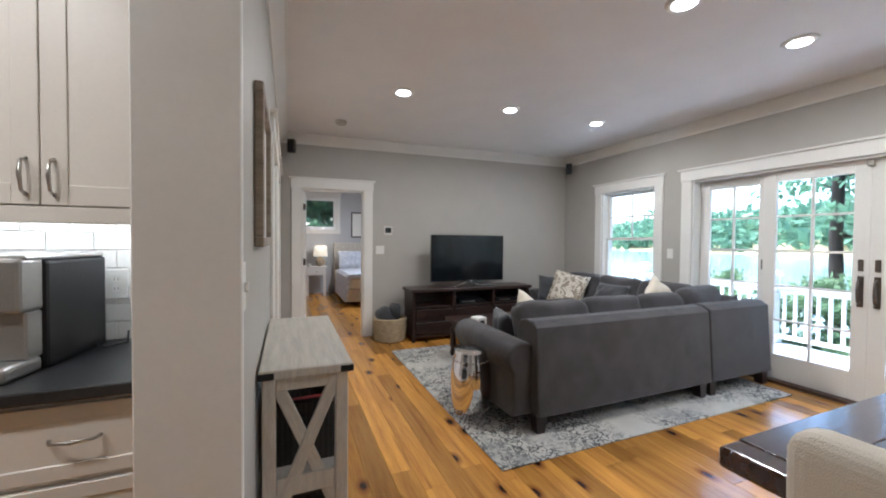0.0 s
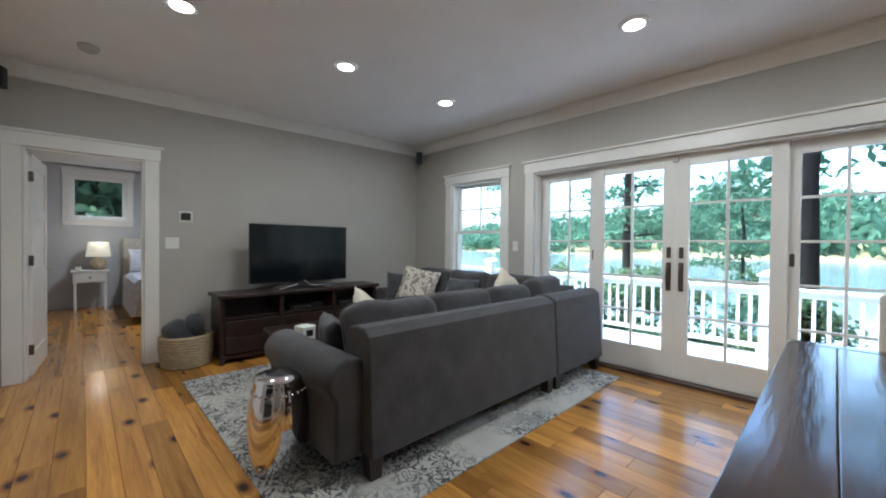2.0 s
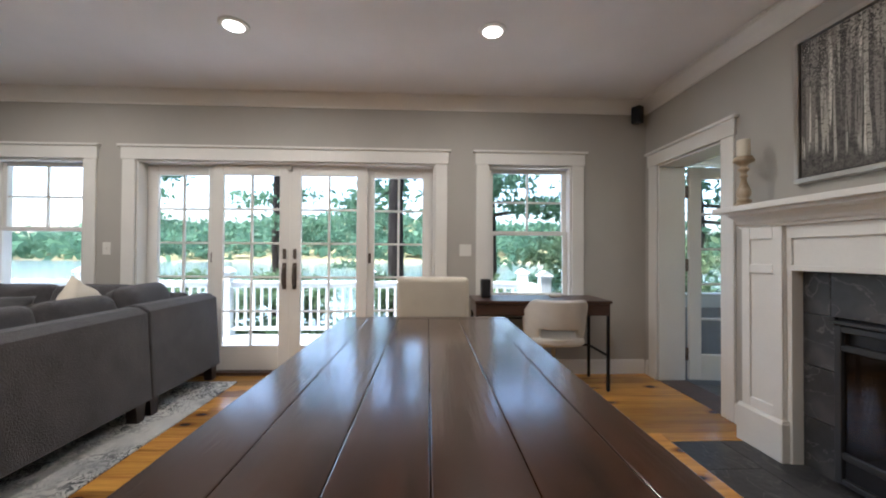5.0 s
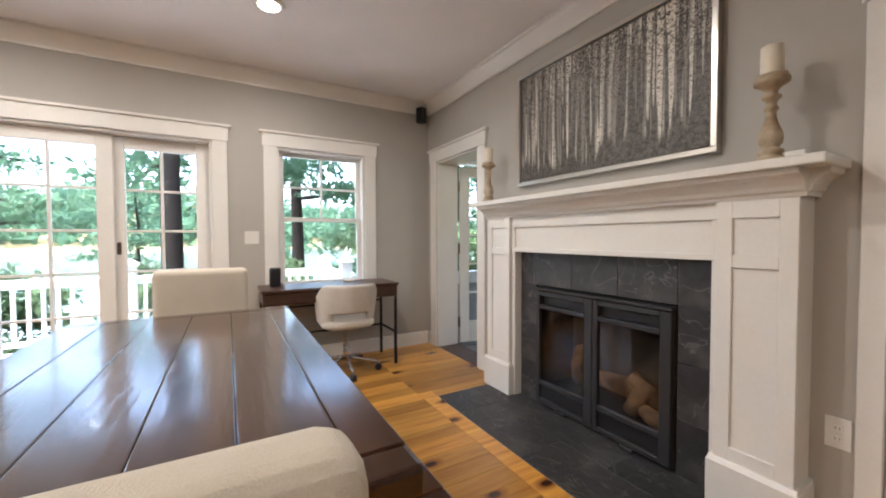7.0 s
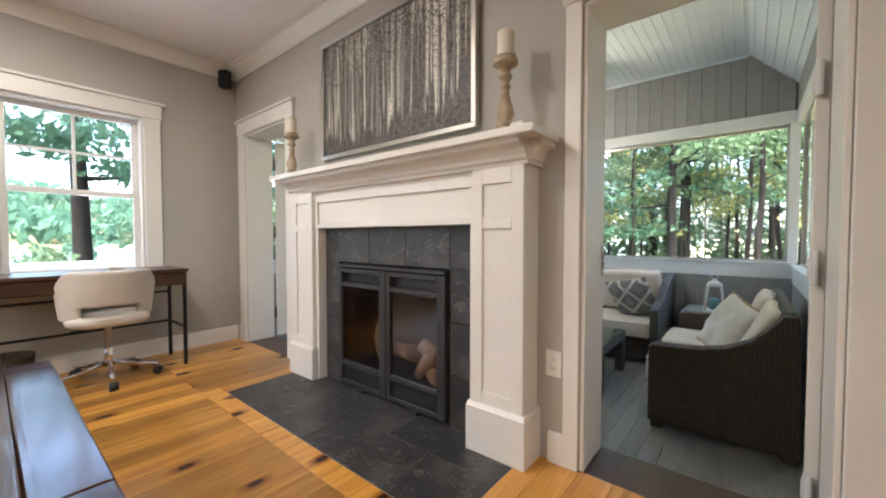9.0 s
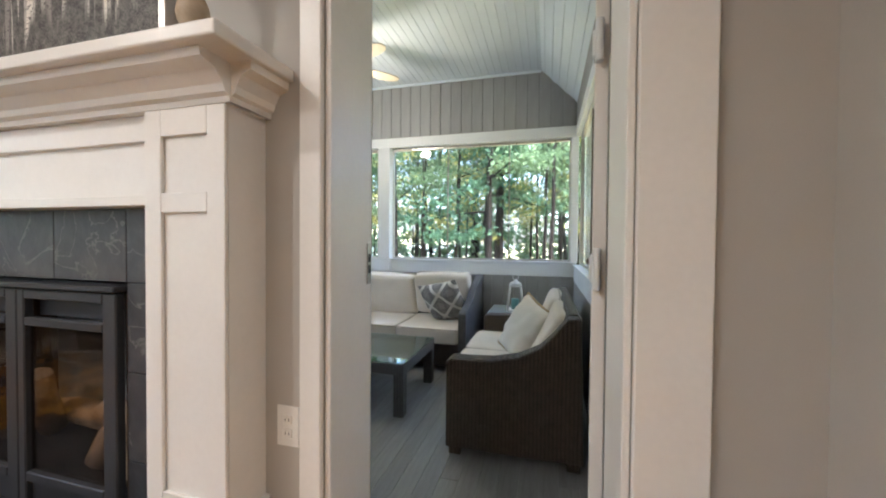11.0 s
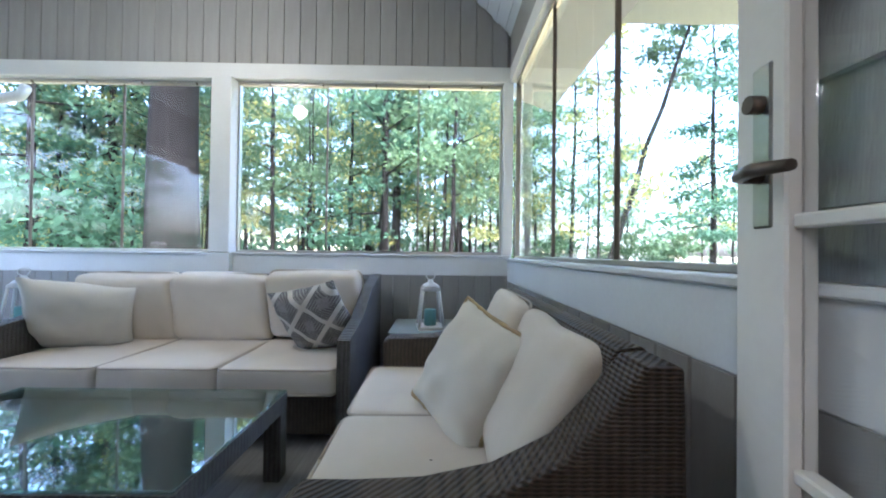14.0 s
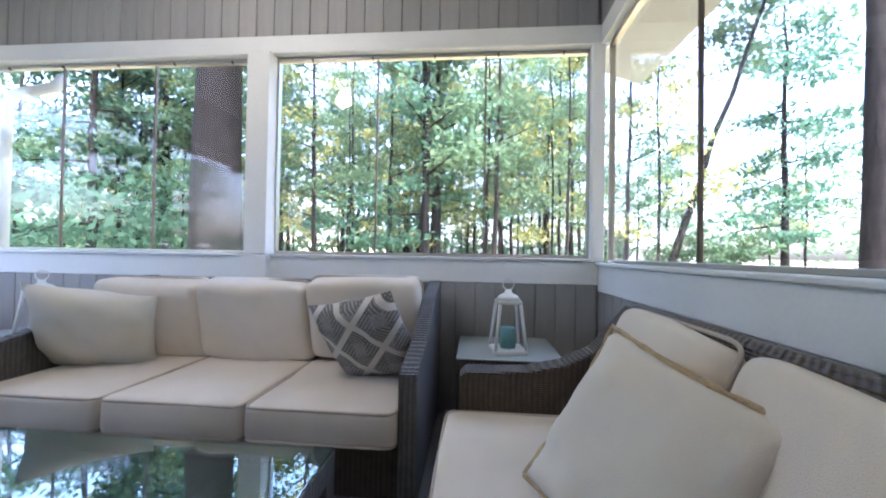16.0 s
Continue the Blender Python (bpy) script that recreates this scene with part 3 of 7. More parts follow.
casing("door_trim_closet", 'y', 4.28, 5.1, WX, 1, head=2.04, deep=0.16)
# the cased end of the wall at the kitchen opening
solid("trim_kitchen_jamb", box(BM(), 0.545, 0.742, 0.99, 1.019, 0, 2.35, 0.003), M_TRIM, "white painted jamb of the kitchen opening", "door trim")


def bars(bm, axis, a0, a1, x0, x1, z0, z1, cols, rows, w=0.02):
    for i in range(1, cols):
        p = a0 + (a1 - a0) * i / cols
        box(bm, *((p - w / 2, p + w / 2, x0, x1) if axis == 'x' else (x0, x1, p - w / 2, p + w / 2)), z0, z1, 0.003)
    for j in range(1, rows):
        z = z0 + (z1 - z0) * j / rows
        box(bm, *((a0, a1, x0 + 0.002, x1 - 0.002) if axis == 'x' else (x0 + 0.002, x1 - 0.002, a0, a1)), z - w / 2, z + w / 2, 0.003)
    return bm


def sash(parent, axis, a0, a1, t0, t1, z0, z1, st=0.05, top=0.05, bot=0.05, cols=1, rows=1, material=None, name="sash"):
    """A glazed frame with stiles, rails, muntins and panes."""
    material = material or M_TRIM

    def b(p0, p1, zl, zh):
        return box(BM(), *((p0, p1, t0, t1) if axis == 'x' else (t0, t1, p0, p1)), zl, zh, 0.004)
    fr = part(name, b(a0, a0 + st, z0, z1), material, parent)
    part("stile", b(a1 - st, a1, z0, z1), material, fr)
    part("rail", b(a0 + st, a1 - st, z0, z0 + bot), material, fr)
    part("rail", b(a0 + st, a1 - st, z1 - top, z1), material, fr)
    g0, g1, h0, h1, mid = a0 + st, a1 - st, z0 + bot, z1 - top, (t0 + t1) / 2
    if cols * rows > 1:
        part("muntins", bars(BM(), axis, g0, g1, t0 + 0.006, t1 - 0.006, h0, h1, cols, rows), material, fr)
    for i in range(cols):
        for j in range(rows):
            p, q = g0 + (g1 - g0) * i / cols, g0 + (g1 - g0) * (i + 1) / cols
            r, s = h0 + (h1 - h0) * j / rows, h0 + (h1 - h0) * (j + 1) / rows
            pane = part("pane", box(BM(), *((p, q, mid - 0.002, mid + 0.002) if axis == 'x' else (mid - 0.002, mid + 0.002, p, q)), r, s), M_GLASS, fr)
            pane.visible_shadow = False
    return fr


for n, (a0, a1) in (("window_1", (3.5, 4.38)), ("window_2", (-1.235, -0.39))):
    w = thing(n, "white double-hung window with a divided upper sash", "window", kind="structure")
    sash(w, 'y', a0 + 0.02, a1 - 0.02, XE + 0.1, XE + 0.135, 1.385, 2.06, 0.045, 0.04, 0.04, 2, 2, name="upper_sash")
    sash(w, 'y', a0 + 0.02, a1 - 0.02, XE + 0.06, XE + 0.095, 0.74, 1.425, 0.045, 0.04, 0.06, 1, 1, name="lower_sash")

sl = thing("door_slider", "white four-panel glazed sliding patio door", "patio door", kind="structure")
for a0, a1, t0, side in ((0.16, 0.86, 0.12, 0), (0.82, 1.58, 0.07, 1), (1.58, 2.34, 0.07, -1), (2.3, 3.0, 0.12, 0)):
    leaf = sash(sl, 'y', a0, a1, XE + t0, XE + t0 + 0.042, 0.03, 2.06, 0.105, 0.1, 0.24, 2, 5, name="door_panel")
    if side:
        yy = 1.58 - side * 0.05
        hb = tube(BM(), [(XE + t0, yy, 0.86), (XE + t0 - 0.045, yy, 0.88), (XE + t0 - 0.055, yy, 0.96), (XE + t0 - 0.045, yy, 1.04), (XE + t0, yy, 1.06)], 0.011, 8)
        box(hb, XE + t0 - 0.008, XE + t0, yy - 0.02, yy + 0.02, 0.83, 1.09, 0.003)
        part("handle", hb, M_BRONZE, leaf, "dark bronze pull handle")
        part("lock_plate", box(BM(), XE + t0 - 0.012, XE + t0, yy - 0.017, yy + 0.017, 1.13, 1.23, 0.004), M_BRONZE, leaf, "dark bronze lock plate")
    else:
        yy = a1 - 0.06 if a0 < 1 else a0 + 0.06
        part("latch", box(BM(), XE + t0 - 0.01, XE + t0, yy - 0.014, yy + 0.014, 1.09, 1.19, 0.004), M_BRONZE, leaf, "dark bronze latch plate")
part("threshold", box(BM(), XE + 0.0, XE + 0.2, 0.161, 2.999, -0.005, 0.028, 0.004), M_DESK, sl, "dark wooden threshold")
part("head_bracket", box(BM(), XE + 0.03, XE + 0.07, 1.56, 1.6, 2.0, 2.05, 0.004), M_NICKEL, sl)


def french(name, label, m, width, height, lock=0.98, bottom=0.24):
    """A glazed door leaf two panes wide and five high; hinge at the origin, the leaf along +x, with a lever on each face."""
    d = thing(name, label, "glass door", m, kind="structure")
    leaf = sash(d, 'x', 0.0, width, -0.022, 0.022, 0.01, height, 0.11, 0.11, bottom, 2, 5, name="leaf")
    for s in (1, -1):
        part("lock_plate", box(BM(), width - 0.085, width - 0.045, s * 0.022 - 0.004, s * 0.022 + 0.004, lock - 0.08, lock + 0.17, 0.003), M_NICKEL, leaf)
        hb = tube(BM(), [(width - 0.065, s * 0.02, lock), (width - 0.065, s * 0.055, lock), (width - 0.1, s * 0.06, lock + 0.002), (width - 0.17, s * 0.058, lock - 0.006)], [0.012, 0.012, 0.011, 0.008], 8)
        part("lever", hb, M_BRONZE, leaf, "dark nickel lever handle")
        part("thumb_turn", tube(BM(), [(width - 0.065, s * 0.02, lock + 0.11), (width - 0.065, s * 0.045, lock + 0.11)], 0.014, 10), M_BRONZE, leaf)
    for z in (0.25, 1.1, 1.8):
        if name == "door_porch":
            # wide-throw hinge: two barrels joined by broad leaves
            hb = lathe(BM(), [(0.011, z - 0.065), (0.013, z - 0.06), (0.013, z + 0.06), (0.011, z + 0.065)], (-0.026, 0.008, 0), 12)
            lathe(hb, [(0.007, z - 0.04), (0.008, z - 0.037), (0.008, z + 0.037), (0.007, z + 0.04)], (-0.008, 0.022, 0), 10)
            box(hb, -0.024, -0.002, 0.014, 0.021, z - 0.03, z + 0.03, 0.002)
            box(hb, -0.008, 0.035, 0.0225, 0.0262, z - 0.045, z + 0.045, 0.002)
            part("hinge", hb, M_PWHITE, d, "white wide-throw hinge")
        else:
            hb = lathe(BM(), [(0.012, z - 0.06), (0.014, z - 0.055), (0.014, z + 0.055), (0.012, z + 0.06)], (-0.012, 0.0, 0), 10)
            box(hb, 0.0, 0.04, 0.022, 0.026, z - 0.05, z + 0.05, 0.002)
            part("hinge", hb, M_BRONZE, d)
    return d


french("door_porch", "white glazed door standing open onto the porch", P(0.915, -2.318, -0.17, 0, 0, -98), 0.8, 2.2, 1.095, 0.3)
french("door_side", "white glazed side door standing open outwards", P(4.985, -2.29, 0.0, 0, 0, -97), 0.77, 2.03)
for n, a0, a1 in (("threshold_porch", 0.902, 1.668), ("threshold_side", 4.222, 4.978)):
    solid(n, box(BM(), a0, a1, -2.268, -2.003, -0.03, 0.0, 0.003), M_DESK, "worn dark wooden threshold", "threshold")


def panel_door(name, label, m, width, height, material=None):
    """A painted door leaf with three recessed panels, hinge at the origin, along +x."""
    material = material or M_TRIM
    d = thing(name, label, "door", m, kind="structure")
    part("leaf", box(BM(), 0.1, width - 0.1, -0.01, 0.01, 0.12, height - 0.1), material, d)
    for x0, x1 in ((0, 0.11), (width - 0.11, width)):
        part("stile", box(BM(), x0, x1, -0.02, 0.02, 0.01, height, 0.003), material, d)
    for z0, z1 in ((0.01, 0.22), (0.86, 0.98), (1.42, 1.52), (height - 0.12, height)):
        part("rail", box(BM(), 0.11, width - 0.11, -0.0195, 0.0195, z0, z1, 0.003), material, d)
    for s in (1, -1):
        part("door_handle", tube(BM(), [(width - 0.06, s * 0.02, 0.95), (width - 0.06, s * 0.06, 0.95), (width - 0.16, s * 0.062, 0.95)], 0.009, 8), M_NICKEL, d, "brushed nickel lever")
    for z in (0.25, 1.05, 1.8):
        part("hinge", box(BM(), -0.012, 0.004, -0.03, 0.03, z - 0.045, z + 0.045, 0.003), M_BRONZE, d, "dark steel hinge")
    return d


panel_door("door_bedroom", "white panelled bedroom door standing open", P(1.03, YN + 0.16, 0, 0, 0, 86), 0.78, 2.01)
panel_door("door_hall", "white panelled door standing just ajar", P(0.66, 2.875, 0, 0, 0, 94), 0.98, 2.0)
panel_door("door_closet", "white panelled closed door", P(0.68, 4.31, 0, 0, 0, 90), 0.77, 2.0)

# ---------------------------------------------------------------- kitchen end, hall, bedroom shells
solid("wall_kitchen_back", box(BM(), -3.2, 0.57, 2.1, 2.2, 0, ZC), M_WALL, "kitchen wall behind the counter", "wall")
solid("wall_kitchen_west", box(BM(), -3.2, -3.1, -2.26, 2.1, 0, ZC), M_WALL, "plain kitchen end wall", "wall")
solid("wall_kitchen_south", box(BM(), -3.1, 0.3, -2.26, -2.0, 0, ZC), M_WALL, "plain kitchen wall", "wall")
solid("wall_hall_west", box(BM(), -1.0, -0.9, 2.2, 5.38, 0, ZC), M_WALL, "plain hall wall", "wall")
# unseen end wall, added to keep the sky from lighting the hall
solid("wall_hall_north", box(BM(), -1.0, 0.45, 5.39, 5.51, 0, ZC), M_WALL, "unseen wall added to close the hall against sky light", "wall")
solid("wall_bedroom_north", wall_boxes(BM(), 'x', -0.5, 5.4, 10.1, 10.25, 0, 2.6, [(1.2, 2.0, 1.62, 2.42)]), M_BEDW, "pale grey bedroom wall", "wall")
solid("wall_bedroom_west", box(BM(), 0.3, 0.4, 5.52, 10.1, 0, 2.6), M_BEDW, "pale grey bedroom wall", "wall")
solid("wall_bedroom_east", box(BM(), 5.3, 5.4, 5.52, 10.1, 0, 2.6), M_BEDW, "pale grey bedroom wall", "wall")
solid("ceiling_bedroom", box(BM(), 0.2, 5.5, 5.52, 10.25, 2.6, 2.7), M_CEIL, "white bedroom ceiling", "ceiling")
casing("window_trim_bedroom", 'x', 1.2, 2.0, 10.1, -1, z0=1.62, head=2.42, deep=0.14, sill=True, side=0.09)
wb = thing("window_bedroom", "small white single-pane bedroom window", "window", kind="structure")
sash(wb, 'x', 1.22, 1.98, 10.15, 10.19, 1.64, 2.4, 0.05, 0.05, 0.05, 1, 1)

# ---------------------------------------------------------------- porch shell
PX0, PX1, PY = 0.78, 5.5, -5.53
solid("porch_floor", box(BM(), 0.6, 5.7, -5.75, -2.26, ZP - 0.2, ZP - 0.02), M_PFLOOR, "grey painted porch board floor", "floor")
sill_s = [(0.825, 3.0), (3.19, 5.45)]
ws = thing("wall_porch_south", "porch wall with wide screened windows", "wall", kind="structure")
part("knee_wall", box(BM(), 0.6, PX1 + 0.15, -5.72, PY - 0.022, ZP, 0.62), M_SIDING, ws)
part("ledge", box(BM(), PX0 - 0.03, PX1, PY - 0.12, PY + 0.0, 0.62, 0.77, 0.004), M_PWHITE, ws)
part("ledge_cap", box(BM(), PX0 - 0.03, PX1, PY - 0.14, PY + 0.018, 0.77, 0.79, 0.004), M_PWHITE, ws)
part("beam", box(BM(), PX0 - 0.03, PX1, PY - 0.13, PY + 0.005, 2.2, 2.325, 0.004), M_PWHITE, ws)
part("gable_backing", box(BM(), 0.6, PX1 + 0.15, -5.72, PY - 0.022, 2.325, 3.1), M_SIDING, ws)
for p0, p1, q in ((3.01, 3.17, 0.1), (0.74, 0.82, 0.0), (5.42, 5.5, 0.0)):
    part("post", box(BM(), p0, p1, PY - 0.13, PY + q * 0.5, 0.79, 2.2, 0.004), M_PWHITE, ws)
part("post_foot", box(BM(), 3.0, 3.18, PY - 0.02, PY + 0.055, 0.6, 0.785, 0.003), M_PWHITE, ws)
for g0, g1, cuts in ((0.82, 3.01, (1.517, 2.275)), (3.17, 5.42, (3.96, 4.712))):
    sc = thing("porch_window", "porch window of three tall glass panels in thin dark frames", "window", kind="structure")
    edges = [g0, *cuts, g1]
    for a, b in zip(edges, edges[1:]):
        pn = part("pane", box(BM(), a, b, -5.612, -5.608, 0.79, 2.2), M_GLASS, sc)
        pn.visible_shadow = False
    for c in cuts:
        part("mullion", box(BM(), c - 0.006, c + 0.006, -5.62, -5.6, 0.79, 2.2, 0.002), M_BRONZE, sc)
    part("frame_top", box(BM(), g0, g1, -5.63, -5.59, 2.172, 2.199, 0.003), M_NICKEL, sc)
    part("frame_bottom", box(BM(), g0, g1, -5.63, -5.59, 0.791, 0.81, 0.003), M_NICKEL, sc)
    for e in (g0 + 0.008, g1 - 0.008):
        part("frame_side", box(BM(), e - 0.007, e + 0.007, -5.63, -5.59, 0.81, 2.172, 0.002), M_NICKEL, sc)
    for k in range(5):
        xx = g0 + (g1 - g0) * (k + 0.4) / 5
        part("clip", box(BM(), xx - 0.006, xx + 0.006, -5.6, -5.575, 2.165, 2.185, 0.003), M_BRONZE, sc)

ww = thing("wall_porch_west", "porch side wall with a long window band", "wall", kind="structure")
part("knee_wall", box(BM(), 0.6, PX0 - 0.022, -5.53, -2.26, ZP, 0.6), M_SIDING, ww)
part("ledge", box(BM(), PX0 - 0.12, PX0, PY, -2.27, 0.58, 0.745, 0.004), M_PWHITE, ww)
part("ledge_cap", box(BM(), PX0 - 0.14, PX0 + 0.016, PY, -2.27, 0.745, 0.765, 0.004), M_PWHITE, ww)
part("beam", box(BM(), PX0 - 0.13, PX0 - 0.01, PY, -2.27, 2.2, 2.325, 0.004), M_PWHITE, ww)
part("frieze", box(BM(), 0.6, PX0 - 0.012, PY, -2.26, 2.325, 2.62), M_SIDING, ww)
part("end_post", box(BM(), 0.65, 0.77, -3.16, -3.07, 0.765, 2.2, 0.004), M_PWHITE, ww)
part("end_wall", box(BM(), 0.6, 0.758, -3.07, -2.265, 0.765, 2.2), M_SHINGLE, ww, "grey shingled wall behind the open door")
scw = thing("porch_window", "long porch side window of tall glass panels", "window", kind="structure")
cw = (-5.53, -4.56, -3.81, -3.16)
for a, b in zip(cw, cw[1:]):
    pn = part("pane", box(BM(), 0.698, 0.702, a, b, 0.765, 2.2), M_GLASS, scw)
    pn.visible_shadow = False
for c in cw[1:-1]:
    part("mullion", box(BM(), 0.69, 0.71, c - 0.007, c + 0.007, 0.765, 2.2, 0.002), M_BRONZE, scw)
part("frame_bottom", box(BM(), 0.68, 0.72, -5.53, -3.16, 0.766, 0.785, 0.003), M_NICKEL, scw)
part("frame_top", box(BM(), 0.68, 0.72, -5.53, -3.16, 2.175, 2.199, 0.003), M_NICKEL, scw)
part("frame_side", box(BM(), 0.68, 0.72, -5.53, -5.515, 0.785, 2.175, 0.002), M_NICKEL, scw)

we = thing("wall_porch_east", "porch side wall with window openings", "wall", kind="structure")
part("knee_wall", box(BM(), PX1, PX1 + 0.15, -5.53, -2.26, ZP, 0.62), M_SIDING, we)
part("ledge", box(BM(), PX1 - 0.02, PX1 + 0.15, PY, -2.27, 0.62, 0.77, 0.004), M_PWHITE, we)
part("beam", box(BM(), PX1, PX1 + 0.14, PY, -2.27, 2.2, 2.325, 0.004), M_PWHITE, we)
part("frieze", box(BM(), PX1, PX1 + 0.15, PY, -2.26, 2.325, 3.1), M_SIDING, we)
solid("wall_porch_house", box(BM(), 0.6, 5.65, -2.3, -2.262, 2.1, 3.1), M_SHINGLE, "grey shingled house wall above the porch door", "wall")
solid("wall_porch_house_between", box(BM(), 3.95, 4.06, -2.3, -2.262, ZP, 2.1), M_SHINGLE, "grey shingled house wall", "wall")
solid("wall_porch_house_west", box(BM(), 0.6, 0.8, -2.3, -2.262, ZP, 2.1), M_SHINGLE, "grey shingled house wall", "wall")
solid("wall_porch_house_mid", box(BM(), 1.77, 2.1, -2.3, -2.262, ZP, 2.1), M_SHINGLE, "grey shingled house wall", "wall")
casing("door_trim_porch_outside", 'x', 0.88, 1.69, -2.262, -1, z0=ZP, head=2.06, deep=0.001, side=0.08)
# beadboard ceiling, flat with a slope down to the side wall
pc = BM()
box(pc, 1.16, 5.65, -5.72, -2.26, 2.985, 3.05)
prism(pc, [(1.16, 2.985), (1.16, 3.05), (0.6, 2.52), (0.6, 2.42)], -5.72, -2.26, 'y')
for k in range(56):
    xx = 1.2 + k * 0.08
    prism(pc, [(xx - 0.006, 2.986), (xx, 2.98), (xx + 0.006, 2.986)], -5.53, -2.3, 'y')
for k in range(5):
    f = (k + 0.5) / 5
    xx, zz = 1.16 - f * 0.38, 2.985 - f * 0.38 * 1.009
    prism(pc, [(xx - 0.005, zz - 0.004), (xx, zz - 0.009), (xx + 0.005, zz + 0.006)], -5.53, -2.3, 'y')
solid("ceiling_porch", pc, M_PCEIL, "pale blue-white beadboard porch ceiling with a sloped side", "ceiling")
solid("trim_porch_gable", box(BM(), 1.16, 5.5, PY, PY + 0.02, 2.955, 2.984, 0.003), M_PCEIL, "pale trim strip under the porch ceiling", "trim")
# shingled chimney chase that stands out into the porch
ch = thing("chimney_chase", "grey shingled chimney chase with white corner boards", "chimney", kind="structure")
part("core", box(BM(), 2.06, 3.88, -2.86, -2.3, ZP, 2.98), M_SHINGLE, ch)
part("corner_board", box(BM(), 2.03, 2.06, -2.885, -2.76, ZP, 2.98, 0.003), M_PWHITE, ch)
part("corner_board", box(BM(), 2.03, 2.16, -2.9, -2.885, ZP, 2.98, 0.003), M_PWHITE, ch)
# eave outside the porch window
solid("eave", prism(BM(), [(0.62, 2.36), (0.62, 2.5), (0.24, 2.34), (0.22, 2.27), (0.24, 2.22)], -6.2, -2.2, 'y'), M_PWHITE, "white boxed eave outside the porch window", "eave")
solid("downspout", tube(BM(), [(5.2, -6.0, 2.3), (5.2, -5.95, 2.2), (5.45, -5.85, 2.1), (5.5, -5.82, 2.0), (5.5, -5.82, -0.9)], 0.045, 10), M_PWHITE, "white metal downspout outside the porch", "downspout")
roof = solid("roof", box(BM(), -3.4, 6.0, -6.1, 10.6, 3.06, 3.3), M_SHINGLE, "house roof", "roof")

# ---------------------------------------------------------------- outdoors
def hill(x, y):
    s = max(0.0, min(1.0, (x - 12) / 12))
    z = -1.05 - 4.5 * s * s * (3 - 2 * s)
    far = max(0.0, min(1.0, (x - 170) / 160))
    z += 32 * far * far * (3 - 2 * far) * (0.75 + 0.35 * math.sin(y * 0.011 + 1.2) + 0.12 * math.sin(y * 0.037))
    return z + 0.15 * math.sin(x * 0.21) * math.cos(y * 0.17) * (1 if abs(x) > 8 or y < -9 else 0.2)


gx = [-1500, -700, -300, -120, -60, -40, -30, -24, -18, -13, -9, -6, -3, 0, 3, 6, 9, 11, 13, 15, 17, 19, 22, 25, 30, 60, 120, 170, 190, 210, 230, 250, 270, 290, 310, 330, 500, 1500]
gy = [-1500, -600, -400, -300, -230, -180, -140, -110, -80, -60, -45, -35, -28, -22, -17, -13, -9, -6, -3, 0, 3, 6, 9, 12, 16, 20, 30, 45, 60, 80, 110, 140, 180, 230, 300, 400, 600, 1500]
gb = BM()
gv = [[gb.verts.new((x, y, hill(x, y))) for y in gy] for x in gx]
for i in range(len(gx) - 1):
    for j in range(len(gy) - 1):
        gb.faces.new((gv[i][j], gv[i + 1][j], gv[i + 1][j + 1], gv[i][j + 1])).smooth = True
solid("ground", gb, M_GRASS, "leaf-strewn lawn running down to a lake", "ground")
solid("water", box(BM(), 17.5, 260, -700, 700, -3.6, -3.4), M_WATER, "pale still lake", "water")

# deck and railing on the lake side
dk = thing("deck", "pale grey board deck", "deck", kind="structure")
part("frame", box(BM(), 5.42, 7.75, -2.2, 7.4, -0.3, -0.16), M_DECK, dk)


def rail_run(m, length, label="white deck railing with square balusters"):
    """A railing along +x from the origin: post, rails, balusters."""
    r = thing("deck_railing", label, "railing", m, "deck railings")
    part("top_rail", box(BM(), 0.07, length - 0.07, -0.045, 0.045, 0.83, 0.87, 0.006), M_RAIL, r)
    part("upper_rail", box(BM(), 0.07, length - 0.07, -0.02, 0.02, 0.76, 0.829, 0.004), M_RAIL, r)
    part("bottom_rail", box(BM(), 0.07, length - 0.07, -0.02, 0.02, 0.08, 0.14, 0.004), M_RAIL, r)
    n = int((length - 0.2) / 0.125)
    me = mesh_of(box(BM(), -0.018, 0.018, -0.018, 0.018, 0.14, 0.76, 0.003), M_RAIL, "baluster")
    for k in range(n):
        piece("baluster", me, r, (0.1 + (length - 0.2) * (k + 0.5) / n, 0, 0))
    return r


def deck_post(x, y):
    p = thing("railing_post", "white square deck post with a flared cap", "post", P(x, y, -0.13), "deck posts")
    part("shaft", box(BM(), -0.075, 0.075, -0.075, 0.075, 0, 1.0, 0.006), M_RAIL, p)
    part("base_trim", box(BM(), -0.095, 0.095, -0.095, 0.095, 0, 0.12, 0.008), M_RAIL, p)
    cb = box(BM(), -0.1, 0.1, -0.1, 0.1, 1.0, 1.03, 0.006)
    prism(cb, [(-0.09, 1.03), (0.09, 1.03), (0.012, 1.085), (-0.012, 1.085)], -0.09, 0.09, 'x')
    part("cap", cb, M_RAIL, p)


PYS = [-1.35, 1.15, 3.4, 5.6, 7.3]
for y in PYS:
    deck_post(7.6, y)
for y0, y1 in zip(PYS, PYS[1:]):
    rail_run(P(7.6, y0, -0.13, 0, 0, 90), y1 - y0)
deck_post(6.75, -1.45)
rail_run(P(6.75, -1.4, -0.13, 0, 0, 0), 0.85, "short white deck railing")


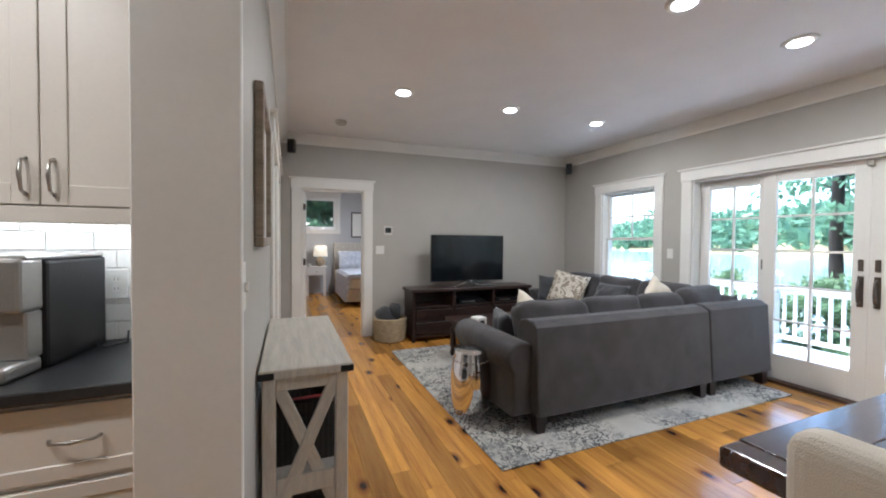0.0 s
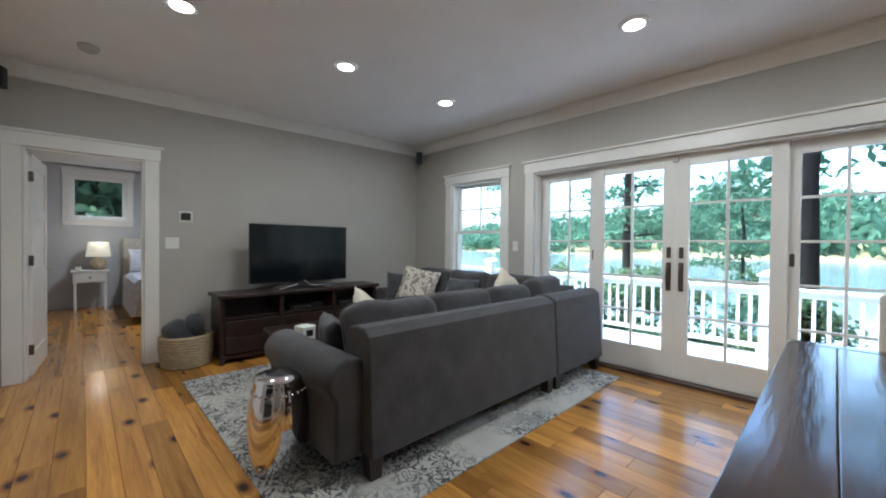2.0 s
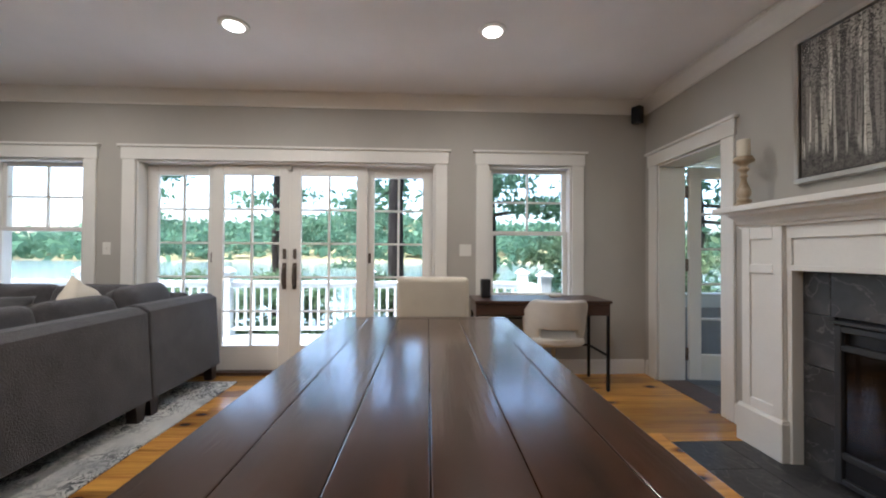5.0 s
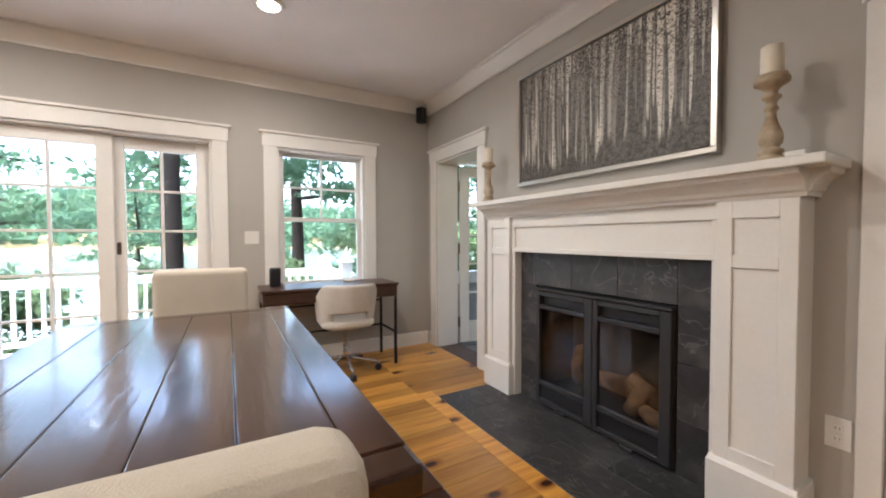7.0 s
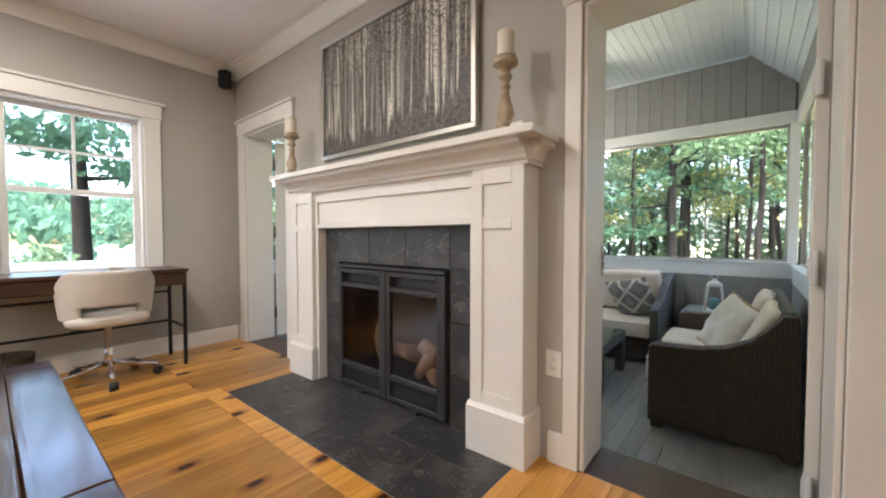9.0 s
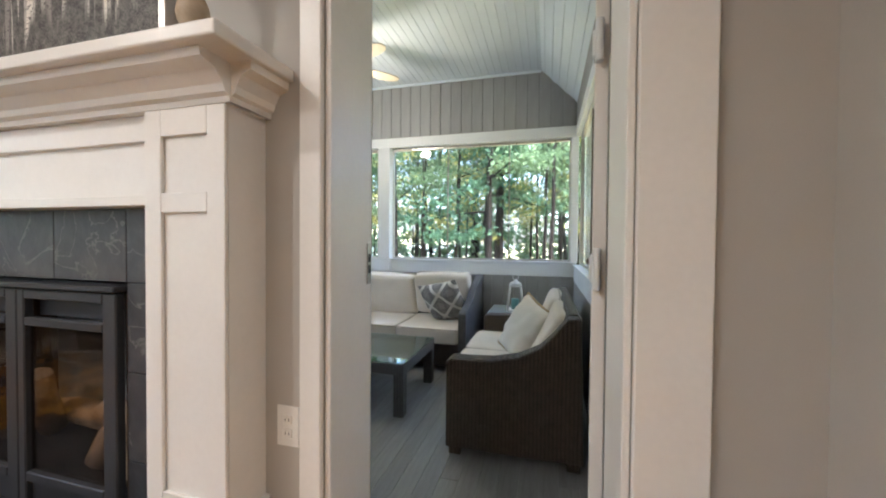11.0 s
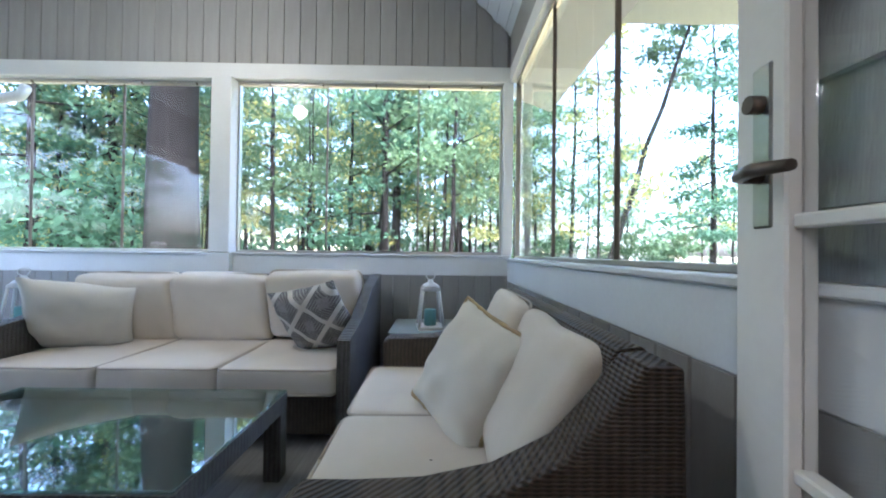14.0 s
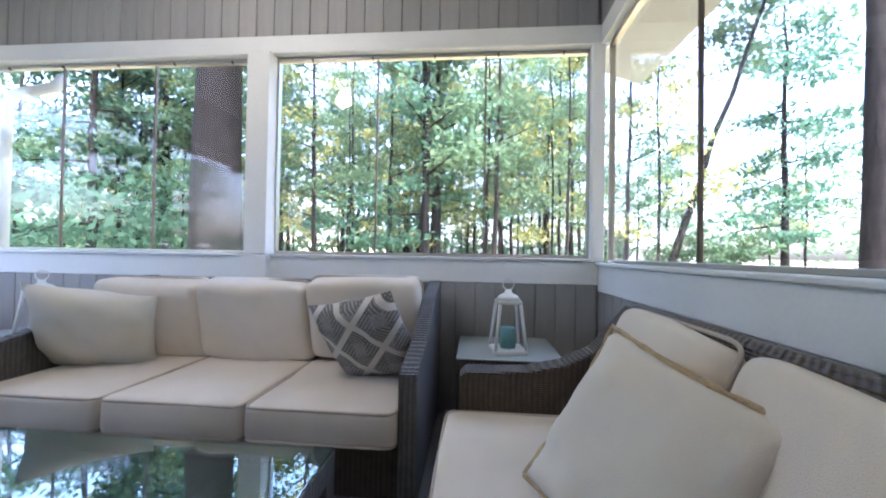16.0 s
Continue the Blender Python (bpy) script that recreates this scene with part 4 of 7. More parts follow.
# trees
def leaf_cloud(n, spread, size, seed, centres=None, flat=0.6):
    """Many small leaf blades in clumps, as one mesh's data."""
    r = np.random.RandomState(seed)
    c = np.array(centres)[r.randint(0, len(centres), n)]
    p = c + r.normal(0, 1, (n, 3)) * spread * np.array([1, 1, flat])
    a = r.normal(0, 1, (n, 3))
    a /= np.linalg.norm(a, axis=1)[:, None]
    b = np.cross(a, r.normal(0, 1, (n, 3)))
    b /= np.linalg.norm(b, axis=1)[:, None]
    s = size * (0.5 + r.rand(n))[:, None]
    v = np.stack([p - a * s, p + b * s * 0.45, p + a * s, p - b * s * 0.45], 1).reshape(-1, 3)
    return v, np.arange(4 * n).reshape(-1, 4)


def leaf_mesh(name, v, f, material):
    me = bpy.data.meshes.new(name)
    me.from_pydata(v.tolist(), [], f.tolist())
    me.materials.append(material)
    return me


def tree(label, height, r0, low, spread, leaves, size, seed, material, limbs=9, lean=0.0, drop=0.0):
    """A tapered, slightly bent trunk with limbs, and leaf clumps along them. Returns the thing at the origin."""
    r = random.Random(seed)
    t = thing("tree", label, "tree", P(0, 0, 0))
    bm, pts, n = BM(), [], 9
    for k in range(n + 1):
        f = k / n
        pts.append(Vector((lean * height * f + r.uniform(-0.04, 0.04) * height * 0.15, r.uniform(-0.04, 0.04) * height * 0.15, height * f - 0.35 * (k == 0))))
    tube(bm, pts, [r0 * (1.35 if k == 0 else 1) * (1 - 0.82 * k / n) for k in range(n + 1)], 10)
    centres = []
    for i in range(limbs):
        f = low + (0.97 - low) * (i + r.random() * 0.7) / limbs
        base = pts[int(f * n)].lerp(pts[min(n, int(f * n) + 1)], f * n % 1)
        a, ln = r.uniform(0, math.tau), spread * (1.15 - 0.6 * f) * r.uniform(0.7, 1.2)
        d = Vector((math.cos(a), math.sin(a), r.uniform(0.1, 0.5) - drop))
        p1, p2 = base + d * ln * 0.5, base + d * ln + Vector((0, 0, -drop * ln * 0.3))
        tube(bm, [base, p1, p2], [r0 * (1 - 0.8 * f) * 0.45, r0 * 0.18, 0.008], 5)
        for q in (0.35, 0.6, 0.85, 1.0):
            centres.append(list(base.lerp(p2, q) + Vector((r.uniform(-.3, .3), r.uniform(-.3, .3), r.uniform(-.2, .3)))))
            for _ in range(2):
                side = Vector((r.uniform(-1, 1), r.uniform(-1, 1), r.uniform(-0.2, 0.3))) * ln * 0.35
                centres.append(list(base.lerp(p2, q) + side))
    part("trunk", bm, M_BARK, t)
    v, f = leaf_cloud(leaves, spread * 0.14, size, seed, centres, 0.5 if not drop else 0.3)
    ob = new("crown", leaf_mesh("crown", v, f, material))
    ob.parent = t
    return t


def plant(t, x, y, rz=0.0, s=1.0):
    z = hill(x, y)
    m = Matrix.Translation((x, y, z)) @ Matrix.Rotation(rz, 4, 'Z')
    if t["n"] == 0:
        t.matrix_world = m
        t.scale = (s, s, s)
    else:
        c = copy_thing(t, m)
        c.scale = (s, s, s)
    t["n"] = t["n"] + 1


oak = tree("broadleaf tree with a dark trunk in green leaf", 14, 0.15, 0.36, 3.0, 4200, 0.12, 11, M_LEAF, 16)
oak2 = tree("slim broadleaf tree in green leaf", 12, 0.1, 0.3, 2.2, 3200, 0.1, 12, M_LEAF, 16)
gold = tree("slim tree with leaves turning yellow", 11, 0.09, 0.28, 2.2, 3200, 0.1, 13, M_LEAFY, 15)
pine = tree("tall pine with drooping needle boughs", 15, 0.18, 0.18, 3.0, 4600, 0.14, 14, M_NEEDLE, 20, drop=0.3)
pine_near = tree("thick dark pine trunk beside the deck", 15, 0.19, 0.2, 2.7, 4800, 0.12, 15, M_NEEDLE, 16, drop=0.2)
big = tree("massive old tree trunk close to the porch", 17, 0.5, 0.34, 5.0, 9000, 0.14, 16, M_LEAF, 12)
leaner = tree("leaning slender tree on the lawn", 12, 0.13, 0.62, 1.8, 1800, 0.1, 17, M_LEAF, 8, lean=0.33)
tall = tree("large lawn tree with a grey trunk", 15, 0.34, 0.58, 4.0, 4500, 0.12, 18, M_LEAF, 9)
shrub = tree("low leafy green shrub outdoors", 2.2, 0.04, 0.05, 1.3, 3500, 0.09, 19, M_LEAF, 12)
slim = tree("slender dark trunk with sparse leaves", 13, 0.085, 0.22, 1.7, 1500, 0.1, 23, M_LEAF, 12)
slim2 = tree("thin pole-like young tree with sparse leaves", 12, 0.06, 0.2, 1.5, 1300, 0.1, 24, M_LEAFY, 12)
for t in (slim, slim2, oak, oak2, gold, pine, pine_near, big, leaner, tall, shrub):
    t["n"] = 0
plant(big, 6.45, -9.7)
plant(tall, -6.6, -11.3)
plant(leaner, -3.75, -14.9, 3.1)
for x, y, s, t in ((-8, -26, 0.72, oak2), (-11.5, -28, 0.8, oak2), (-14.5, -25, 0.75, gold), (-18, -27, 0.85, oak2), (-21.5, -24, 0.8, oak), (-13, -33, 0.8, oak), (-25, -25, 0.85, oak2)):
    plant(t, x, y, x * 1.3, s)
for x, y, s in ((9.7, 0.85, 1.0), (13.5, -1.85, 1.05), (14.5, 5.3, 0.9), (12.5, -4.6, 0.9)):
    plant(pine_near, x, y, x, s)
for x, y, s in ((18, 12.5, 0.7), (19.5, 3.0, 0.6), (11.5, -7.2, 0.9), (17, -6.5, 1.0), (13.6, -16.6, 1.0), (14.2, -14.4, 0.9), (19, -11, 1.1), (-13, -22, 1.0), (-17, -17, 0.9)):
    plant(pine, x, y, x * 1.7, s)
fr = random.Random(3)
kinds = [oak, oak2, oak2, gold, pine, oak]
for i in range(64):
    x, y = -3.5 + (i * 0.618 * 24) % 24, -14 - (i * 0.414 * 16) % 16
    plant(slim if i % 3 else slim2, x, y, i * 1.3, fr.uniform(0.8, 1.2))
for i in range(40):
    row = i % 4
    x, y = -9 + (i * 0.618 * 34) % 36, -15 - row * 4.6 - fr.uniform(0, 4)
    if x < -3 and y > -19:
        continue
    plant(kinds[fr.randrange(6)], x, y, fr.uniform(0, 6), fr.uniform(0.75, 1.15))
for i in range(22):
    plant(kinds[fr.randrange(5)], fr.uniform(-34, -16), fr.uniform(-26, 4), fr.uniform(0, 6), fr.uniform(0.7, 1.1))
for x, y in ((9.2, -5.2), (10.5, -3.2), (8.9, -0.6), (9.2, 0.9), (9.0, 2.4), (9.3, 3.9), (9.0, 5.4), (-9, -19), (-6.5, -18), (-3, -17.5), (-12, -16), (2, 14), (0.5, 13.5), (3.5, 14)):
    plant(shrub, x, y, x * 2 + y, 0.65 if 8 < x < 10 and y > -1 else 1.0)
for x, y in ((1.2, 14.5), (2.6, 15.5), (0.4, 16)):
    plant(shrub, x, y, x * 3, 2.6)
for x, y in ((0.5, 17), (2.5, 18), (4.5, 17)):
    plant(oak2, x, y, x, 1.0)
shed = thing("garden_shed", "small pale shed with a brick-red base across the lawn", "shed", P(-11.5, -33, -1.05, 0, 0, 12))
part("wall", box(BM(), -3, 3, -2, 2, 0.9, 2.6), M_RAIL, shed)
part("base", box(BM(), -3.02, 3.02, -2.02, 2.02, -0.3, 0.9), mat("red_brick_paint", (0.3, 0.1, 0.07), 0.8, var=0.3, scale=6), shed)
part("roof", prism(BM(), [(-2.4, 2.5), (0, 4.0), (2.4, 2.5), (2.4, 2.6), (0, 4.15), (-2.4, 2.6)], -3.3, 3.3, 'x'), M_SHINGLE, shed)
part("door", box(BM(), -0.5, 0.5, 2.0, 2.05, 0, 2.1, 0.01), M_TRIM, shed)
# far woods: an understorey and the tree line over the water
cen = [[fr.uniform(-40, 34), fr.uniform(-42, -32), fr.uniform(-0.5, 8.5)] for _ in range(520)]
cen += [[fr.uniform(-6, 34), fr.uniform(-33, -26), fr.uniform(-0.9, 1.6)] for _ in range(420)]
cen += [[fr.uniform(-46, -36), fr.uniform(-40, 12), fr.uniform(-0.5, 11)] for _ in range(420)]
v, f = leaf_cloud(15000, 0.9, 0.26, 31, cen, 0.7)
tagged(new("far_woods", leaf_mesh("far_woods", v, f, M_LEAF)), "dense green woodland behind the trunks", "woods", kind="stuff")
cen = [[230 + fr.uniform(-30, 60), fr.uniform(-420, 420), 0] for _ in range(2600)]
for c in cen:
    c[2] = hill(c[0], c[1]) + fr.uniform(1, 7)
v, f = leaf_cloud(26000, 3.0, 2.6, 32, cen, 0.9)
tagged(new("far_shore_woods", leaf_mesh("far_shore_woods", v, f, M_NEEDLE)), "hazy wooded far shore of the lake", "woods", kind="stuff")

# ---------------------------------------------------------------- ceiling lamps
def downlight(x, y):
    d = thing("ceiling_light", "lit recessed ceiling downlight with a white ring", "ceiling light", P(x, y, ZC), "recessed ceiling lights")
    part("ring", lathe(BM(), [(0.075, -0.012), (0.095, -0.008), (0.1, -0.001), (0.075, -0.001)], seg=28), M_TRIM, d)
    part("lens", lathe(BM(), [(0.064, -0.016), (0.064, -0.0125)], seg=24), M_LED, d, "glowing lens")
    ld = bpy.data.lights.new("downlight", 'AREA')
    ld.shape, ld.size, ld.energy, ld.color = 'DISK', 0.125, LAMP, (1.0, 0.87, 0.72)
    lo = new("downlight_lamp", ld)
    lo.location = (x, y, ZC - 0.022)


# the last two, over the kitchen, are unseen and added to brighten it
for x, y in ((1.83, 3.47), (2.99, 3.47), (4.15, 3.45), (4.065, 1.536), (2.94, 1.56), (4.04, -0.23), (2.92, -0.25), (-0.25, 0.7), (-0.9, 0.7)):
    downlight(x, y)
sm = thing("smoke_detector", "round white ceiling smoke detector", "smoke detector", P(1.41, 4.6, ZC))
part("body", lathe(BM(), [(0.05, -0.04), (0.06, -0.03), (0.066, -0.012), (0.066, -0.001)], seg=28), mat("greyed_white_plastic", (0.5, 0.49, 0.47), 0.5), sm)


def speaker(m):
    s = thing("speaker", "small black satellite loudspeaker on a wall bracket", "loudspeaker", m, "surround speakers")
    part("cabinet", box(BM(), -0.045, 0.045, -0.04, 0.04, -0.085, 0.085, 0.01, 2), M_PLASTIC, s)
    part("grille", box(BM(), -0.038, 0.038, -0.048, -0.041, -0.075, 0.075, 0.003), M_BLACK, s)
    part("bracket", tube(BM(), [(0, 0.035, 0), (0, 0.08, 0.0), (0.0, 0.1, 0.02)], 0.012, 8), M_BLACK, s)


speaker(P(0.88, 5.27, 2.55, 0, 0, -20))
speaker(P(5.1, 5.0, 2.55, 0, 0, -40))
speaker(P(5.12, -1.87, 2.585, 0, 0, -150))


def plate(name, label, m, w, h, kind_):
    """A wall plate facing -y at the origin: switch, outlet or thermostat."""
    p = thing(name, label, name.replace("_", " "), m)
    part("plate", box(BM(), -w / 2, w / 2, -0.006, 0, -h / 2, h / 2, 0.002), M_PLAST, p)
    if kind_ == "outlet":
        for z in (-0.02, 0.02):
            part("socket", box(BM(), -0.016, 0.016, -0.009, -0.0061, z - 0.014, z + 0.014, 0.004), M_PLAST, p)
            for x in (-0.006, 0.006):
                part("slot", box(BM(), x - 0.001, x + 0.001, -0.0095, -0.0085, z - 0.004, z + 0.006), M_PLASTIC, p)
    elif kind_ == "thermo":
        part("screen", box(BM(), -w * 0.36, w * 0.36, -0.02, -0.0061, -h * 0.3, h * 0.36, 0.003), M_PLASTIC, p)
    else:
        n = 2 if w > 0.1 else 1
        for k in range(n):
            x = (k - (n - 1) / 2) * 0.046
            part("toggle", box(BM(), x - 0.005, x + 0.005, -0.016, -0.0061, -0.012, 0.012, 0.002), M_PLAST, p)


plate("light_switch", "white double light switch by the bedroom door", SKEW @ P(2.048, YN - 0.001, 1.217), 0.118, 0.118, "switch")
plate("thermostat", "white wall thermostat with a dark screen", SKEW @ P(2.165, YN - 0.001, 1.495), 0.12, 0.115, "thermo")
plate("light_switch", "white light switch beside the patio door", P(XE - 0.001, 3.28, 1.222, 0, 0, -90), 0.075, 0.12, "switch")
plate("light_switch", "white double light switch between door and window", P(XE - 0.001, -0.165, 1.228, 0, 0, -90), 0.118, 0.118, "switch")
plate("wall_outlet", "white double power outlet beside the mantel", P(1.808, YS + 0.001, 0.46, 0, 0, 180), 0.075, 0.12, "outlet")
plate("light_switch", "white double light switch near the porch door", P(0.511, -1.27, 1.2, 0, 0, 90), 0.118, 0.118, "switch")
plate("light_switch", "white light switch at the kitchen opening", P(WX + 0.001, 1.085, 1.24, 0, 0, 90), 0.075, 0.12, "switch")

# ---------------------------------------------------------------- fireplace
fp = thing("fireplace_mantel", "white panelled mantelpiece with a deep moulded shelf", "mantelpiece")


def pilaster(x0, x1):
    yf = -1.85
    pl = part("pilaster", box(BM(), x0, x1, YS + 0.001, yf - 0.012, 0.24, 1.37), M_TRIM, fp)
    for a, b, z0, z1 in ((x0, x0 + 0.06, 0.24, 1.37), (x1 - 0.06, x1, 0.24, 1.37), (x0 + 0.06, x1 - 0.06, 0.24, 0.3), (x0 + 0.06, x1 - 0.06, 1.085, 1.14), (x0 + 0.06, x1 - 0.06, 1.295, 1.37)):
        part("panel_rail", box(BM(), a, b, yf - 0.011, yf, z0, z1, 0.002), M_TRIM, pl)
    pb = box(BM(), x0 - 0.02, x1 + 0.02, YS + 0.001, yf + 0.022, 0.0, 0.225, 0.003)
    prism(pb, [(YS + 0.001, 0.225), (yf + 0.02, 0.225), (yf + 0.008, 0.24), (YS + 0.001, 0.24)], x0 - 0.015, x1 + 0.015, 'x')
    part("plinth", pb, M_TRIM, pl)


pilaster(1.89, 2.17)
pilaster(3.58, 3.86)
part("frieze", box(BM(), 2.171, 3.579, YS + 0.001, -1.892, 1.11, 1.37), M_TRIM, fp)
for a, b, z0, z1 in ((2.171, 3.579, 1.11, 1.14), (2.171, 3.579, 1.295, 1.37), (2.171, 2.2, 1.14, 1.295), (3.55, 3.579, 1.14, 1.295)):
    part("frieze_rail", box(BM(), a, b, -1.891, -1.876, z0, z1, 0.002), M_TRIM, fp)
for x0, x1 in ((2.171, 2.2), (3.55, 3.579)):
    part("inner_jamb", box(BM(), x0, x1, YS + 0.001, -1.88, 0.0, 1.11, 0.002), M_TRIM, fp)
cv = BM()
cprof = [(0.0, 1.37), (0.014, 1.37), (0.016, 1.385), (0.03, 1.392), (0.036, 1.41), (0.06, 1.437), (0.1, 1.45), (0.105, 1.47), (0.0, 1.47)]
prism(cv, [(-1.85 - 0.14 if p == 0 else -1.85 + p - 0.012, z) for p, z in cprof], 1.87, 3.88, 'x')
for sx, xx in ((-1, 1.88), (1, 3.87)):
    prism(cv, [(xx + sx * p * 0.7, z) for p, z in cprof], YS + 0.001, -1.852, 'y')
part("cove_moulding", cv, M_TRIM, fp)
part("shelf", box(BM(), 1.79, 3.96, YS + 0.001, -1.725, 1.47, 1.507, 0.006, 2), M_TRIM, fp)

st = thing("slate_surround", "dark slate tile surround of the fireplace", "tile surround", kind="structure")
part("backing", box(BM(), 2.2, 3.55, YS + 0.001, YS + 0.05, 0.88, 1.109), M_SIDING, st, "grey grout")
xs = [2.2, 2.38, 2.72, 3.06, 3.4, 3.55]
for a, b in zip(xs, xs[1:]):
    brick_of("tile", st, a + 0.0015, b - 0.0015, YS + 0.031, YS + 0.055, 0.872, 1.109, M_SLATE)
for a, b in ((2.2, 2.379), (3.381, 3.55)):
    for z0, z1 in ((0.0, 0.29), (0.29, 0.58), (0.58, 0.872)):
        brick_of("tile", st, a + 0.0015, b - 0.0015, YS + 0.031, YS + 0.055, z0 + 0.003, z1 - 0.0015, M_SLATE)

fb = thing("fireplace_insert", "black metal gas fireplace with two glass doors and logs", "fireplace")
X0, X1, YF = 2.4, 3.37, YS + 0.045
part("firebox", wall_boxes(box(box(box(BM(), X0, X1, -2.5, -2.48, 0.03, 0.85), X0, X0 + 0.02, -2.48, YS + 0.03, 0.03, 0.85), X1 - 0.02, X1, -2.48, YS + 0.03, 0.03, 0.85), 'x', X0, X1, -2.48, YS + 0.03, 0.0, 0.03), M_FIREBRICK, fb)
part("firebox_top", box(BM(), X0, X1, -2.48, YS + 0.03, 0.83, 0.86), M_INSERT, fb)
part("hood", box(BM(), X0 - 0.01, X1 + 0.01, YF - 0.03, YF + 0.045, 0.84, 0.858, 0.003), M_INSERT, fb)
for x0, x1 in ((X0, 2.878), (2.882, X1)):
    dr = part("door", box(BM(), x0, x0 + 0.06, YF, YF + 0.03, 0.02, 0.835, 0.004), M_INSERT, fb, "black metal framed glass door")
    part("stile", box(BM(), x1 - 0.035, x1, YF, YF + 0.03, 0.02, 0.835, 0.004), M_INSERT, dr)
    for z0, z1 in ((0.02, 0.05), (0.15, 0.185), (0.705, 0.735), (0.8, 0.835)):
        part("rail", box(BM(), x0 + 0.06, x1 - 0.035, YF, YF + 0.03, z0, z1, 0.004), M_INSERT, dr)
    part("vent", box(BM(), x0 + 0.06, x1 - 0.035, YF - 0.02, YF - 0.015, 0.735, 0.8), M_PLASTIC, dr)
    part("kick", box(BM(), x0 + 0.06, x1 - 0.035, YF - 0.01, YF + 0.012, 0.05, 0.15, 0.003), M_PLASTIC, dr)
    gp = part("pane", box(BM(), x0 + 0.05, x1 - 0.03, YF + 0.008, YF + 0.012, 0.17, 0.72), M_DARKGLASS, dr)
    gp.visible_shadow = False
    part("latch", box(BM(), (x0 + x1) / 2 - 0.04, (x0 + x1) / 2 + 0.04, YF + 0.03, YF + 0.045, 0.0, 0.025, 0.004), M_INSERT, dr)
for i, (x0, x1, y0, y1, z0, z1, r) in enumerate(((2.55, 2.75, -2.2, -2.12, 0.18, 0.36, 0.055), (2.72, 2.62, -2.08, -2.15, 0.16, 0.33, 0.05), (3.2, 3.1, -2.2, -2.1, 0.17, 0.45, 0.05), (2.5, 3.25, -2.3, -2.26, 0.2, 0.22, 0.06), (2.48, 2.66, -2.05, -2.1, 0.16, 0.2, 0.045))):
    part("log", tube(BM(), [(x0, y0, z0), ((x0 + x1) / 2, (y0 + y1) / 2 + 0.02, (z0 + z1) / 2 + 0.01), (x1, y1, z1)], [r, r * 1.1, r * 0.8], 9), M_LOG, fb, "pale charred ceramic log")
part("grate", box(BM(), 2.42, 3.34, -2.4, -2.0, 0.09, 0.14, 0.01), M_INSERT, fb)

pic = thing("framed_picture", "large monochrome birch forest print in a silver frame", "picture", P(2.915, YS + 0.002, 2.04))
part("print", box(BM(), -0.66, 0.66, 0.0, 0.03, -0.39, 0.39), M_BIRCH, pic)
for a, b, c, d in ((-0.695, 0.695, 0.395, 0.425), (-0.695, 0.695, -0.425, -0.395), (-0.695, -0.665, -0.395, 0.395), (0.665, 0.695, -0.395, 0.395)):
    part("frame_rail", box(BM(), a, b, 0.0, 0.045, c, d, 0.003), M_NICKEL, pic)


def candlestick(x, s):
    c = thing("candlestick", "turned worn wooden candlestick with an ivory pillar candle", "candlestick", P(x, -1.84, 1.507), "candlesticks on the mantel")
    prof = [(0.046, 0), (0.05, 0.004), (0.05, 0.018), (0.04, 0.024), (0.034, 0.034), (0.042, 0.04), (0.04, 0.05), (0.028, 0.056), (0.026, 0.062), (0.036, 0.075), (0.04, 0.095), (0.036, 0.12), (0.024, 0.15), (0.017, 0.18), (0.016, 0.2), (0.022, 0.206), (0.024, 0.214), (0.018, 0.222), (0.016, 0.232), (0.022, 0.246), (0.03, 0.252), (0.031, 0.262), (0.02, 0.27), (0.02, 0.28), (0.032, 0.296), (0.052, 0.308), (0.057, 0.312), (0.057, 0.326), (0.05, 0.33), (0.05, 0.343)]
    part("stick", lathe(BM(), [(r, z * s) for r, z in prof], seg=28), M_CANDLEWOOD, c)
    part("candle", lathe(BM(), [(0.036, 0.343 * s), (0.037, 0.346 * s), (0.037, 0.343 * s + 0.11), (0.033, 0.343 * s + 0.114), (0.02, 0.343 * s + 0.106)], seg=24), M_WAX, c, "ivory pillar candle")


candlestick(1.98, 1.0)
candlestick(3.83, 0.95)
tb = thing("small_dish", "small white dish on the mantel end", "dish", P(1.88, -1.78, 1.507))
part("body", box(BM(), -0.03, 0.03, -0.025, 0.025, 0, 0.022, 0.006, 2), M_PLAST, tb)

# ---------------------------------------------------------------- sectional sofa
so = thing("sectional_sofa", "charcoal grey fabric sectional sofa with rolled arm", "sofa", P(0, 0, 0.015))


def rbox(x0, x1, y0, y1, z0, z1, b=0.03):
    return box(BM(), x0, x1, y0, y1, z0, z1, b, 3)


bp = [(2.16, 0.13), (2.44, 0.13), (2.44, 0.7), (2.4, 0.765), (2.33, 0.785), (2.26, 0.78), (2.2, 0.74)]
part("back_panel", prism(BM(), bp, 2.42, 4.245, 'x', 0.012), M_GREY, so)
part("back_panel", prism(BM(), [(y, z + (0.01 if z > 0.5 else 0)) for y, z in bp], 4.255, 5.12, 'x', 0.012), M_GREY, so)
part("back_panel", prism(BM(), [(4.86, 0.13), (5.12, 0.13), (5.12, 0.72), (5.08, 0.8), (5.0, 0.8), (4.9, 0.72)], 2.45, 4.82, 'y', 0.012), M_GREY, so)
part("seat_base", rbox(2.5, 4.245, 2.44, 3.08, 0.12, 0.31), M_GREY, so)
part("seat_base", rbox(4.2, 4.87, 2.44, 4.6, 0.121, 0.311), M_GREY, so)


